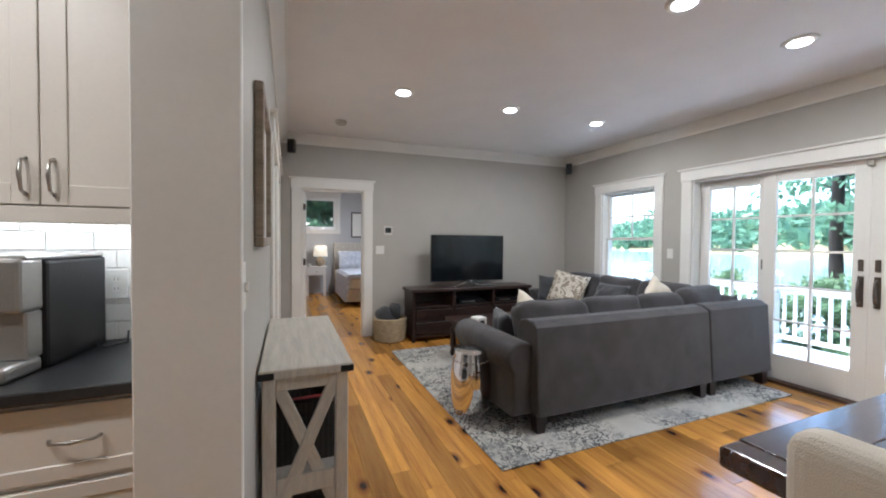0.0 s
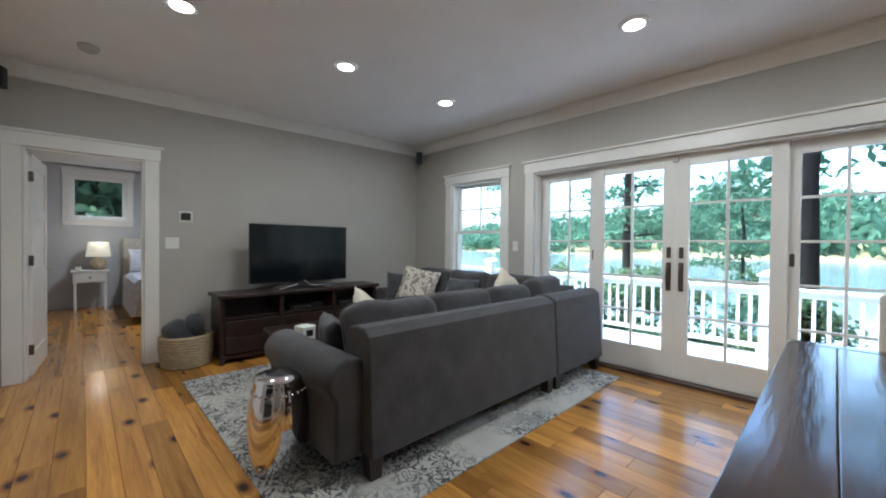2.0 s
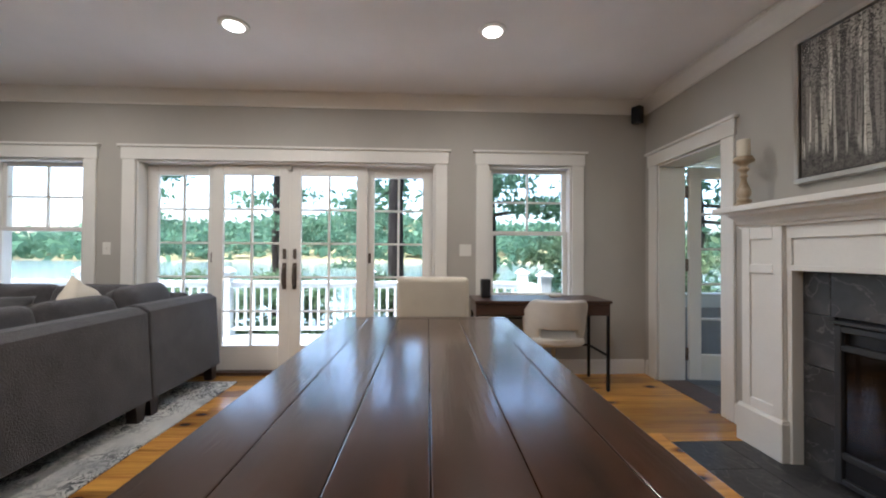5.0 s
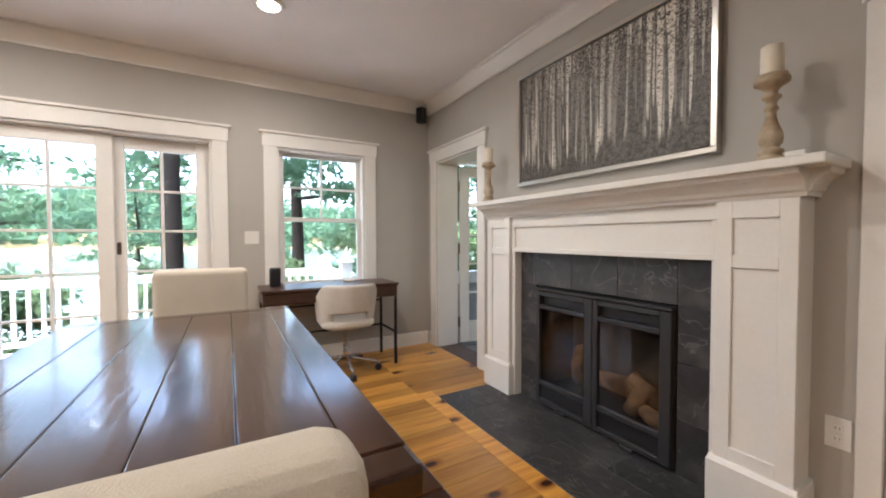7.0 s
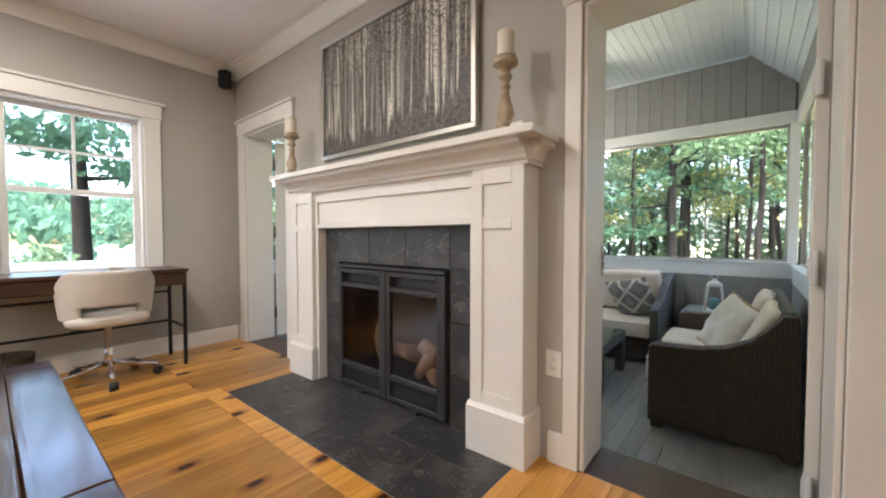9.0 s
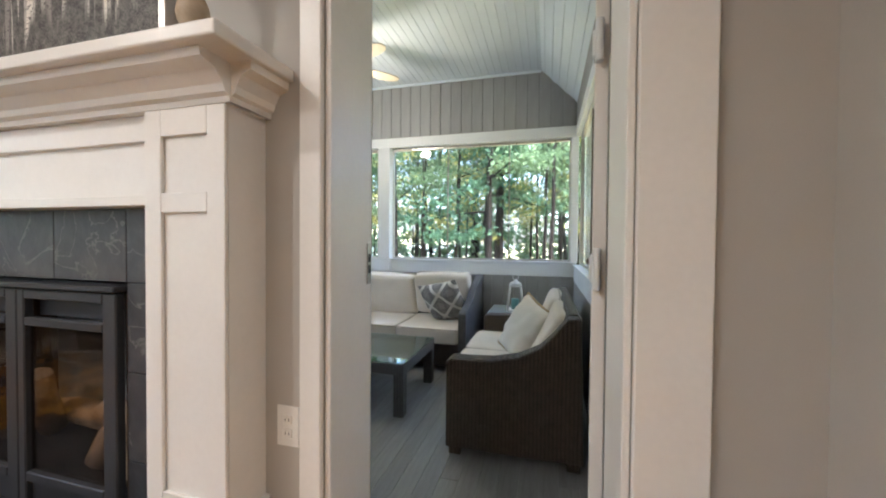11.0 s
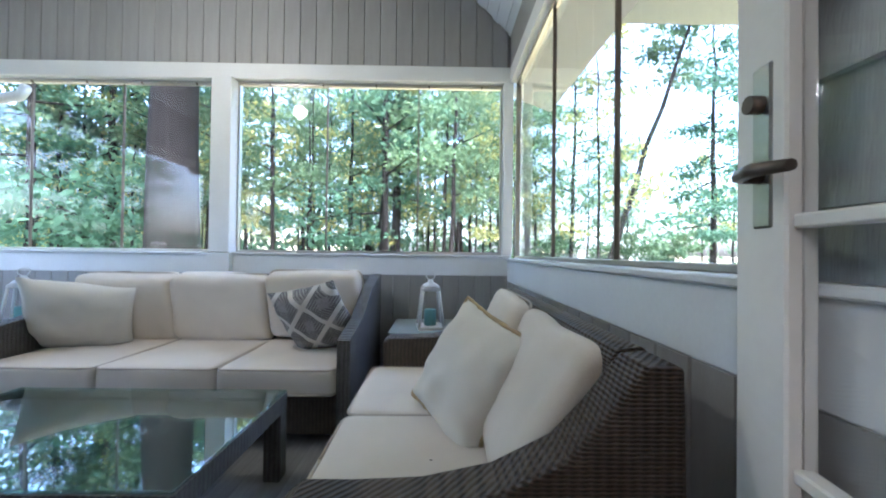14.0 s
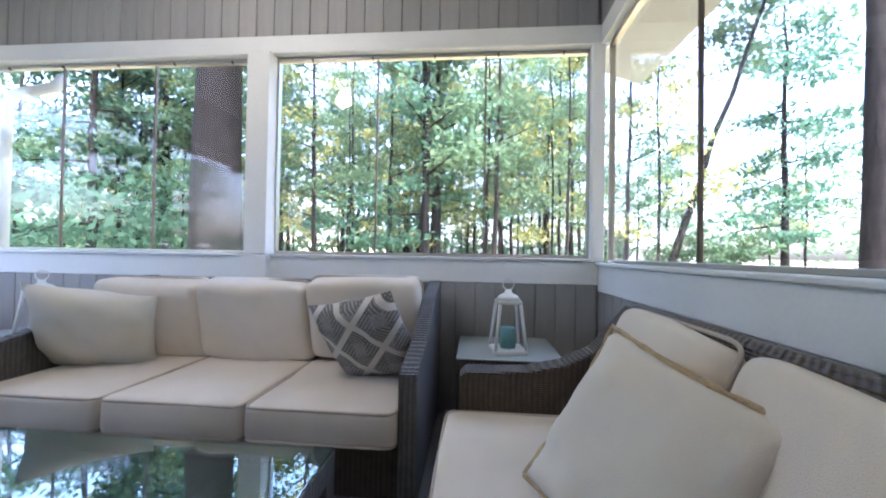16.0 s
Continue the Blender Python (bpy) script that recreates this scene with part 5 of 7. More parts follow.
def rolled_arm(m, length, name="arm"):
    """A rolled arm drawn out along +y: slab below, scroll on top."""
    bm = BM()
    prof = [(0.0, 0.12), (0.2, 0.12), (0.2, 0.46)]
    for k in range(13):
        a = -0.35 + k * (math.pi + 0.9) / 12
        prof.append((0.08 + 0.125 * math.cos(a), 0.525 + 0.115 * math.sin(a)))
    prof.append((0.0, 0.42))
    prism(bm, prof, 0.0, length, 'y', 0.02)
    ob = part(name, bm, M_GREY, so)
    ob.matrix_local = m
    for p in ob.data.polygons:
        p.use_smooth = len(p.vertices) == 4 and p.area < 0.25
    return ob


rolled_arm(P(2.27, 2.25), 0.9)
a2 = rolled_arm(P(4.16, 4.6, 0, 0, 0, -90), 0.0 + 0.85)
a2.matrix_local = P(4.2, 4.8, 0, 0, 0, -90)
for i, (x0, x1) in enumerate(((2.5, 3.34), (3.34, 4.18))):
    c = part("seat_cushion", soft(BM(), ((x0 + x1) / 2, 2.79, 0.39), ((x1 - x0) / 2, 0.34, 0.09), 0.22, 40, 14, 0.01, i), M_GREY, so)
for i, (y0, y1) in enumerate(((2.5, 3.2), (3.2, 3.88), (3.88, 4.58))):
    part("seat_cushion", soft(BM(), (4.53, (y0 + y1) / 2, 0.39), (0.35, (y1 - y0) / 2, 0.09), 0.22, 40, 14, 0.01, 3 + i), M_GREY, so)


def back_cushion(m, w, h, t, seed):
    bm = soft(BM(), (0, 0, 0), (w / 2, h / 2, t / 2), 0.3, 44, 16, 0.025, seed)
    ob = part("back_cushion", bm, M_GREY, so)
    ob.matrix_local = m
    wt = part("piping", welt(BM(), (0, 0, 0), (w / 2, h / 2, t / 2), 0.3, 0.0, 0.006), M_GREY, ob)
    return ob


for i, (xc, w) in enumerate(((2.84, 0.7), (3.5, 0.62), (4.1, 0.58))):
    back_cushion(P(xc, 2.56, 0.64, 74, 0, 0), w, 0.44, 0.22, 10 + i * 3.1)
back_cushion(P(4.72, 2.58, 0.68, 74, 0, 8), 0.62, 0.44, 0.22, 40.0)
for i, yc in enumerate((4.25, 3.62, 3.0)):
    back_cushion(P(4.74, yc, 0.67, 74, 0, -90), 0.64, 0.46, 0.22, 20 + i * 2.7)
for x, y in ((2.47, 2.23), (4.17, 2.22), (4.3, 2.22), (5.06, 2.22), (2.36, 3.08), (4.26, 4.7), (5.06, 4.76)):
    part("leg", prism(BM(), [(-0.032, 0.0), (0.032, 0.0), (0.045, 0.135), (-0.045, 0.135)], -0.035, 0.035, 'y'), M_ESPRESSO, so, "tapered dark wooden leg").location = (x, y, 0)


def throw(name, label, m, w, h, t, material, seed, fringe=None):
    p = thing(name, label, "pillow", m)
    part("cover", pillow(BM(), w, h, t, 18, seed), material, p)
    if fringe:
        n = 18
        pts = []
        for k in range(4 * n + 1):
            s_, f = divmod(k, n)
            u = 2 * f / n - 1
            u, v = [(u, -1), (1, u), (-u, 1), (-1, -u), (-1, -1)][s_]
            pinch = 1 - 0.07 * (1 - u * u) * v * v - 0.07 * (1 - v * v) * u * u
            pts.append((u * w / 2 * pinch, v * h / 2 * pinch, rng.uniform(-0.004, 0.004)))
        part("fringe", tube(BM(), pts, [rng.uniform(0.007, 0.013) for _ in pts], 6), fringe, p, "tan jute edging")
    return p


throw("throw_pillow", "cream and taupe damask patterned throw pillow", P(4.42, 4.2, 0.7, 68, 10, -62), 0.5, 0.48, 0.18, M_DAMASK, 1)
throw("throw_pillow", "dark grey throw pillow on the sofa", P(4.5, 3.55, 0.66, 60, 0, -84), 0.44, 0.4, 0.17, M_GREY2, 2)
throw("throw_pillow", "dark grey throw pillow in the sofa corner", P(4.4, 4.5, 0.66, 72, 5, -30), 0.42, 0.4, 0.16, M_GREY2, 3)
throw("throw_pillow", "cream throw pillow against the sofa arm", P(2.95, 2.95, 0.62, 55, 40, 20), 0.48, 0.46, 0.17, M_LINEN, 4)
throw("throw_pillow", "cream throw pillow in the sofa corner", P(4.42, 2.8, 0.72, 66, 42, -20), 0.44, 0.44, 0.16, M_LINEN, 5)
throw("throw_pillow", "grey throw pillow by the rolled arm", P(2.58, 2.86, 0.58, 78, 0, 75), 0.38, 0.36, 0.15, M_GREY2, 6)

rug = solid("rug", box(BM(), 2.0, 5.0, 1.94, 4.5, 0.001, 0.013, 0.004), M_RUG, "large worn cream and grey patterned area rug", "rug", "")

stool = thing("garden_stool", "polished silver barrel garden stool on the rug", "stool", P(2.15, 2.66, 0.013))
part("body", lathe(BM(), [(0.125, 0), (0.13, 0.02), (0.15, 0.12), (0.16, 0.24), (0.155, 0.34), (0.14, 0.42), (0.128, 0.47), (0.128, 0.49), (0.12, 0.505), (0.06, 0.51)], seg=40), M_CHROME, stool)
for z, r in ((0.055, 0.139), (0.43, 0.141)):
    for k in range(26):
        a = k * math.tau / 26
        part("rivet", lathe(BM(), [(0.007, -0.005), (0.007, 0.002), (0.003, 0.006)], (0, 0, 0), 8), M_CHROME, stool).location = (r * math.cos(a), r * math.sin(a), z)

ct = thing("coffee_table", "dark wood coffee table with turned legs", "coffee table", P(3.15, 3.75, 0.013))
part("tabletop", box(BM(), -0.6, 0.6, -0.4, 0.4, 0.41, 0.45, 0.01, 2), M_ESPRESSO, ct)
part("apron", box(BM(), -0.54, 0.54, -0.34, 0.34, 0.3, 0.41, 0.004), M_ESPRESSO, ct)
part("shelf", box(BM(), -0.52, 0.52, -0.32, 0.32, 0.1, 0.13, 0.005), M_ESPRESSO, ct)
for sx in (-1, 1):
    for sy in (-1, 1):
        part("leg", lathe(BM(), [(0.03, 0), (0.04, 0.04), (0.028, 0.08), (0.04, 0.14), (0.03, 0.22), (0.045, 0.28), (0.04, 0.32)], (sx * 0.52, sy * 0.32, 0), 14), M_ESPRESSO, ct)
bx = thing("tissue_box", "small white tissue box on the coffee table", "box", P(2.66, 3.5, 0.464, 0, 0, 12))
part("body", box(BM(), -0.06, 0.06, -0.06, 0.06, 0, 0.11, 0.005), M_PLAST, bx)
part("slot", box(BM(), -0.03, 0.03, -0.061, -0.06, 0.03, 0.08), M_PLASTIC, bx)

tv = thing("television", "large flat black television on a chrome stand", "television", P(3.255, 4.95, 0.705))
part("screen", box(BM(), -0.572, 0.572, -0.012, -0.008, 0.085, 0.725), mat("tv_screen", (0.006, 0.008, 0.01), 0.12, bump=0.0), tv)
part("bezel", box(BM(), -0.58, 0.58, -0.007, 0.03, 0.072, 0.735, 0.004), M_PLASTIC, tv)
part("back_cover", box(BM(), -0.3, 0.3, 0.03, 0.06, 0.15, 0.5, 0.01), M_PLASTIC, tv)
for sx in (-1, 1):
    part("foot", tube(BM(), [(sx * 0.02, 0, 0.09), (sx * 0.1, -0.02, 0.03), (sx * 0.3, -0.12, 0.008)], [0.012, 0.01, 0.008], 8), M_CHROME, tv)
    part("foot", tube(BM(), [(sx * 0.02, 0.02, 0.09), (sx * 0.1, 0.04, 0.03), (sx * 0.28, 0.12, 0.008)], [0.012, 0.01, 0.008], 8), M_CHROME, tv)

ts = thing("tv_stand", "long espresso wood television stand with drawers", "media cabinet", P(2.36, 4.78, 0))
part("top", box(BM(), -0.03, 1.86, -0.03, 0.39, 0.665, 0.705, 0.008, 2), M_ESPRESSO, ts)
part("bottom", box(BM(), 0, 1.83, 0, 0.38, 0.05, 0.09, 0.004), M_ESPRESSO, ts)
part("back", box(BM(), 0, 1.83, 0.36, 0.38, 0.09, 0.665), M_ESPRESSO, ts)
for x in (0, 0.58, 1.21, 1.79):
    part("upright", box(BM(), x, x + 0.04, 0.0, 0.36, 0.09, 0.665, 0.003), M_ESPRESSO, ts)
part("shelf", box(BM(), 0.04, 1.79, 0.03, 0.36, 0.44, 0.465, 0.003), M_ESPRESSO, ts)
for x0, x1 in ((0.045, 0.575), (0.625, 1.205), (1.255, 1.785)):
    for z0, z1 in ((0.1, 0.26), (0.27, 0.43)):
        dr = part("drawer", box(BM(), x0, x1, -0.012, 0.3, z0, z1, 0.006), M_ESPRESSO, ts)
        for f in (0.3, 0.7):
            part("knob", lathe(BM(), [(0.008, 0), (0.012, 0.012), (0.006, 0.02)], (0, 0, 0), 10), M_BLACK, dr).matrix_local = P(x0 + (x1 - x0) * f, -0.012, (z0 + z1) / 2, 90, 0, 0)
for x in (0.02, 1.81):
    part("foot", box(BM(), x - 0.02, x + 0.04 - 0.02, 0.0, 0.06, 0, 0.05, 0.004), M_ESPRESSO, ts)
for x, w in ((0.72, 0.4), (1.32, 0.38)):
    md = thing("media_player", "slim black media player on the stand shelf", "media player", P(2.36 + x, 4.86, 0.466))
    part("case", box(BM(), 0, w, 0, 0.28, 0, 0.06, 0.005), M_PLASTIC, md)
    part("display", box(BM(), 0.04, w * 0.6, -0.003, 0, 0.02, 0.04), M_NICKEL, md)

bk = thing("basket", "round woven seagrass basket on the floor", "basket", P(2.13, 5.07, 0))
bb = lathe(BM(), [(0.19, 0), (0.205, 0.03), (0.22, 0.15), (0.215, 0.29), (0.205, 0.31), (0.19, 0.3), (0.195, 0.15), (0.18, 0.04)], seg=36)
part("body", bb, M_SEAGRASS, bk)
for k in range(11):
    z = 0.02 + k * 0.027
    r = 0.2 + 0.025 * math.sin(min(1, z / 0.2) * 1.5)
    part("coil", tube(BM(), [(r * math.cos(a * math.tau / 40), r * math.sin(a * math.tau / 40), z + 0.003 * math.sin(a * 4)) for a in range(41)], 0.012, 6), M_SEAGRASS, bk)
for i, (x, y, z, w) in enumerate(((-0.06, 0, 0.3, 0.12), (0.07, 0.03, 0.34, 0.1))):
    bl_ = thing("blanket", "rolled dark grey throw blanket in the basket", "blanket", P(2.13 + x, 5.07 + y, z, 0, 60, 20 + 50 * i))
    part("roll", soft(BM(), (0, 0, 0), (0.17, w * 0.8, w), 0.6, 28, 12, 0.02, i * 3), M_GREY2, bl_)

# ---------------------------------------------------------------- dining set
dt = thing("dining_table", "dark glossy plank dining table", "dining table", P(0, 0, 0))
tx0, tx1, ty0, ty1, tz = 1.93, 3.83, -0.28, 0.72, 0.8
for x0, x1 in ((tx0, tx0 + 0.09), (tx1 - 0.09, tx1)):
    part("breadboard_end", box(BM(), x0, x1, ty0, ty1, tz - 0.06, tz, 0.012, 3), M_DARKWOOD, dt)
cuts = [ty0, -0.17, 0.02, 0.2, 0.38, 0.56, ty1]
for a, b in zip(cuts, cuts[1:]):
    pb = box(BM(), tx0 + 0.092, tx1 - 0.092, a + 0.0006, b - 0.0006, tz - 0.058, tz, 0.0035, 2)
    part("plank", pb, M_DARKWOOD, dt)
part("apron", box(BM(), tx0 + 0.14, tx1 - 0.14, ty0 + 0.13, ty1 - 0.13, tz - 0.14, tz - 0.06, 0.004), M_DARKWOOD, dt)
for x in (tx0 + 0.22, tx1 - 0.22):
    part("pedestal", box(BM(), x - 0.09, x + 0.09, 0.08, 0.36, 0.07, tz - 0.14, 0.012, 2), M_DARKWOOD, dt)
    part("foot", box(BM(), x - 0.1, x + 0.1, -0.15, 0.59, 0.0, 0.08, 0.015, 2), M_DARKWOOD, dt)
part("stretcher", box(BM(), tx0 + 0.32, tx1 - 0.32, 0.18, 0.26, 0.18, 0.3, 0.006), M_DARKWOOD, dt)
be = thing("bench", "dark wood plank dining bench beside the table", "bench", P(0, 0, 0))
for a, b in ((-0.53, -0.38), (-0.38, -0.22)):
    part("seat_plank", box(BM(), 2.3, 3.56, a + 0.001, b - 0.001, 0.415, 0.46, 0.005, 2), M_DARKWOOD, be)
for x0, x1 in ((2.16, 2.298), (3.562, 3.7)):
    part("seat_end", box(BM(), x0, x1, -0.53, -0.22, 0.414, 0.46, 0.008, 2), M_DARKWOOD, be)
for x in (2.3, 3.56):
    part("leg", box(BM(), x - 0.05, x + 0.05, -0.47, -0.28, 0.0, 0.414, 0.008), M_DARKWOOD, be)
part("rail", box(BM(), 2.35, 3.51, -0.4, -0.35, 0.2, 0.28, 0.004), M_DARKWOOD, be)


def parsons(m, top):
    c = thing("dining_chair", "cream linen upholstered dining chair", "chair", m, "dining chairs")
    part("seat", box(BM(), -0.25, 0.25, -0.24, 0.24, 0.36, 0.5, 0.04, 4), M_LINEN, c)
    bmk = box(BM(), -0.25, 0.25, -0.05, 0.05, 0.36, top, 0.035, 4)
    ob = part("backrest", bmk, M_LINEN, c)
    ob.matrix_local = P(0, 0.25, 0, -1, 0, 0)
    for x in (-0.2, 0.2):
        for y in (-0.19, 0.23):
            part("leg", prism(BM(), [(-0.016, 0), (0.016, 0), (0.024, 0.37), (-0.024, 0.37)], -0.02, 0.02, 'y'), M_ESPRESSO, c).location = (x, y, 0)
    return c


parsons(P(3.84, 0.17, 0, 0, 0, -90), 1.03)
parsons(P(1.92, 0.178, 0, 0, 0, 90), 1.045)

# ---------------------------------------------------------------- desk corner
dsk = thing("desk", "walnut brown writing desk with black metal legs", "desk", P(0, 0, 0))
part("top", box(BM(), 4.68, 5.14, -1.4, -0.2, 0.765, 0.79, 0.003), M_DESK, dsk)
part("case", box(BM(), 4.7, 5.13, -1.39, -0.21, 0.66, 0.765, 0.003), M_DESK, dsk)
for y0, y1 in ((-1.38, -0.81), (-0.79, -0.22)):
    part("drawer", box(BM(), 4.69, 4.72, y0, y1, 0.668, 0.758, 0.003), M_DESK, dsk)
for x in (4.71, 5.11):
    for y in (-1.375, -0.225):
        part("leg", box(BM(), x - 0.012, x + 0.012, y - 0.012, y + 0.012, 0.0, 0.66, 0.003), M_BLACK, dsk)
for y in (-1.375, -0.225):
    part("stretcher", box(BM(), 4.722, 5.098, y - 0.009, y + 0.009, 0.3, 0.318, 0.003), M_BLACK, dsk)
part("stretcher", box(BM(), 5.1, 5.118, -1.363, -0.237, 0.3, 0.318, 0.003), M_BLACK, dsk)
part("upper_stretcher", box(BM(), 5.1, 5.118, -1.363, -0.237, 0.56, 0.578, 0.003), M_BLACK, dsk)
sp = thing("smart_speaker", "small black speaker on the desk", "speaker", P(4.95, -0.33, 0.79))
part("body", box(BM(), -0.04, 0.04, -0.045, 0.045, 0, 0.17, 0.012, 2), M_PLASTIC, sp)
sb = thing("soap_dish", "small pale dish on the desk", "dish", P(5.0, -1.0, 0.79))
part("body", box(BM(), -0.03, 0.03, -0.05, 0.05, 0, 0.025, 0.008, 2), M_WAX, sb)
wbk = thing("waste_basket", "brown woven basket under the desk", "basket", P(4.98, -0.4, 0))
part("body", lathe(BM(), [(0.12, 0), (0.13, 0.01), (0.15, 0.22), (0.155, 0.24), (0.14, 0.235), (0.12, 0.03)], seg=28), M_WICKER, wbk)

dc = thing("office_chair", "white bucket office chair with chrome star base", "office chair", P(4.74, -0.9, 0, 0, 0, 86))
shell = BM()
N1, N2 = 24, 14
gridv = []
for j in range(N2 + 1):
    f = j / N2
    row = []
    for i in range(N1 + 1):
        a = math.radians(-118 + 236 * i / N1)
        rad = 0.225 + 0.02 * f
        top = 0.35 * (1 if abs(a) < 1.0 else max(0.3, 1 - (abs(a) - 1.0) * 0.66))
        row.append(shell.verts.new((rad * math.sin(a) * 1.04, rad * math.cos(a) - 0.02 + 0.05 * f, 0.47 + f * top)))
    gridv.append(row)
for j in range(N2):
    for i in range(N1):
        a = abs(-118 + 236 * (i + 0.5) / N1)
        if a < 38 and 0.8 < j < 4:
            continue
        shell.faces.new((gridv[j][i], gridv[j][i + 1], gridv[j + 1][i + 1], gridv[j + 1][i])).smooth = True
bkob = part("backrest", shell, M_WOOL, dc, "wraparound white fabric back with a slot")
mod = bkob.modifiers.new("thick", 'SOLIDIFY')
mod.thickness, mod.offset = 0.045, 0
mod2 = bkob.modifiers.new("round", 'SUBSURF')
mod2.levels = mod2.render_levels = 1
part("seat", soft(BM(), (0, -0.02, 0.46), (0.235, 0.24, 0.05), 0.55, 36, 12, 0.006, 2), M_WOOL, dc)
part("gas_lift", lathe(BM(), [(0.03, 0.1), (0.03, 0.25), (0.02, 0.252), (0.02, 0.42)], seg=16), M_CHROME, dc)
part("lever", tube(BM(), [(0, 0, 0.4), (0.2, 0.02, 0.39)], 0.006, 6), M_PLASTIC, dc)
for k in range(5):
    a = k * math.tau / 5 + 0.3
    ca, sa = math.cos(a), math.sin(a)
    leg = part("base_leg", tube(BM(), [(0.02 * ca, 0.02 * sa, 0.13), (0.15 * ca, 0.15 * sa, 0.1), (0.29 * ca, 0.29 * sa, 0.075)], [0.02, 0.016, 0.012], 8), M_CHROME, dc)
    part("caster", tube(BM(), [(0.29 * ca - 0.025 * sa, 0.29 * sa + 0.025 * ca, 0.03), (0.29 * ca + 0.025 * sa, 0.29 * sa - 0.025 * ca, 0.03)], 0.03, 14), M_PLASTIC, leg, "black twin caster")

# ---------------------------------------------------------------- console by the wall
co = thing("console_table", "whitewashed wood console with crossed end braces", "console table", P(0, 0, 0))
cx0, cx1, cy0, cy1 = 0.75, 1.045, 1.5, 2.4
part("top", box(BM(), cx0 - 0.01, cx1 + 0.015, cy0 - 0.02, cy1 + 0.02, 0.865, 0.9, 0.006, 2), M_WHITEWASH, co)
for x in (cx0, cx1 - 0.045):
    for y in (cy0, cy1 - 0.045):
        part("leg", box(BM(), x, x + 0.045, y, y + 0.045, 0, 0.864, 0.004), M_WHITEWASH, co)
for z in (0.1, 0.46):
    part("shelf", box(BM(), cx0 + 0.005, cx1 - 0.005, cy0 + 0.05, cy1 - 0.05, z, z + 0.03, 0.004), M_WHITEWASH, co)
    for y in (cy0 + 0.005, cy1 - 0.04):
        part("end_rail", box(BM(), cx0 + 0.046, cx1 - 0.046, y, y + 0.03, z - 0.03, z + 0.04, 0.003), M_WHITEWASH, co)
part("top_rail", box(BM(), cx0 + 0.046, cx1 - 0.046, cy0 + 0.005, cy0 + 0.035, 0.815, 0.864, 0.003), M_WHITEWASH, co)
for y in (cy0 + 0.004, cy1 - 0.034):
    for sx, dy in ((1, 0.0), (-1, 0.012)):
        br = part("brace", box(BM(), -0.022, 0.022, y + dy, y + dy + 0.014, -0.275, 0.275, 0.003), M_WHITEWASH, co)
        br.matrix_local = P((cx0 + cx1) / 2, 0, 0.6, 0, sx * 23, 0)
for x0, x1, y0, y1 in ((cx1 - 0.03, cx1 + 0.0175, cy0 - 0.0225, cy0 + 0.04), (cx0 - 0.012, cx0 + 0.04, cy0 - 0.0225, cy0 + 0.04)):
    part("bracket", box(BM(), x0, x1, y0, y1, 0.868, 0.892, 0.002), M_BLACK, co, "black iron corner bracket")
for z in (0.131, 0.491):
    for y0 in (1.6, 2.0):
        bs_ = thing("storage_basket", "dark woven wire storage basket on the console shelf", "basket", P(0.78, y0, z), "console baskets")
        part("body", wall_boxes(box(BM(), 0, 0.26, 0, 0.36, 0, 0.01), 'y', 0, 0.36, 0.0, 0.012, 0.01, 0.24), M_BASKETD, bs_)
        part("side", wall_boxes(wall_boxes(wall_boxes(BM(), 'y', 0, 0.36, 0.248, 0.26, 0.01, 0.24), 'x', 0.012, 0.248, 0, 0.012, 0.01, 0.24), 'x', 0.012, 0.248, 0.348, 0.36, 0.01, 0.24), M_BASKETD, bs_)
        part("rim", tube(BM(), [(0, 0, 0.24), (0.26, 0, 0.24), (0.26, 0.36, 0.24), (0, 0.36, 0.24), (0, 0, 0.24)], 0.008, 6), M_BLACK, bs_)
bk_ = thing("book", "dark red book in the console basket", "book", P(0.83, 1.63, 0.505, 0, 0, 4))
part("cover", box(BM(), 0, 0.16, 0, 0.03, 0, 0.22, 0.002), mat("red_book_cloth", (0.25, 0.02, 0.03), 0.6), bk_)

art = thing("framed_art", "grey botanical leaf print in a weathered wood frame", "picture", P(WX + 0.002, 1.75, 1.605, 0, 0, 90))
for a, b, c, d in ((-0.3, 0.3, 0.24, 0.275), (-0.3, 0.3, -0.275, -0.24), (-0.3, -0.265, -0.24, 0.24), (0.265, 0.3, -0.24, 0.24)):
    part("frame_rail", box(BM(), a, b, -0.03, 0, c, d, 0.004), M_FRAMEWOOD, art)
part("paper", box(BM(), -0.264, 0.264, -0.008, -0.001, -0.239, 0.239), mat("print_paper", (0.7, 0.68, 0.65), 0.7, var=0.04), art)
lf = BM()
for k in range(17):
    f = k / 16
    z = -0.16 + 0.32 * f
    for sx in (-1, 1):
        ln, up = 0.15 * (1 - 0.5 * f) * (0.5 + min(1, f * 4) * 0.5), 0.09
        vs = [lf.verts.new(p) for p in ((0, -0.0095, z), (sx * ln * 0.5, -0.0095, z + up * 0.3), (sx * ln, -0.0095, z + up), (sx * ln * 0.4, -0.0095, z + up * 0.7))]
        lf.faces.new(vs)
box(lf, -0.003, 0.003, -0.0096, -0.0085, -0.2, 0.18)
part("leaf_drawing", lf, mat("grey_ink", (0.27, 0.28, 0.33), 0.8, var=0.4, scale=20), art)

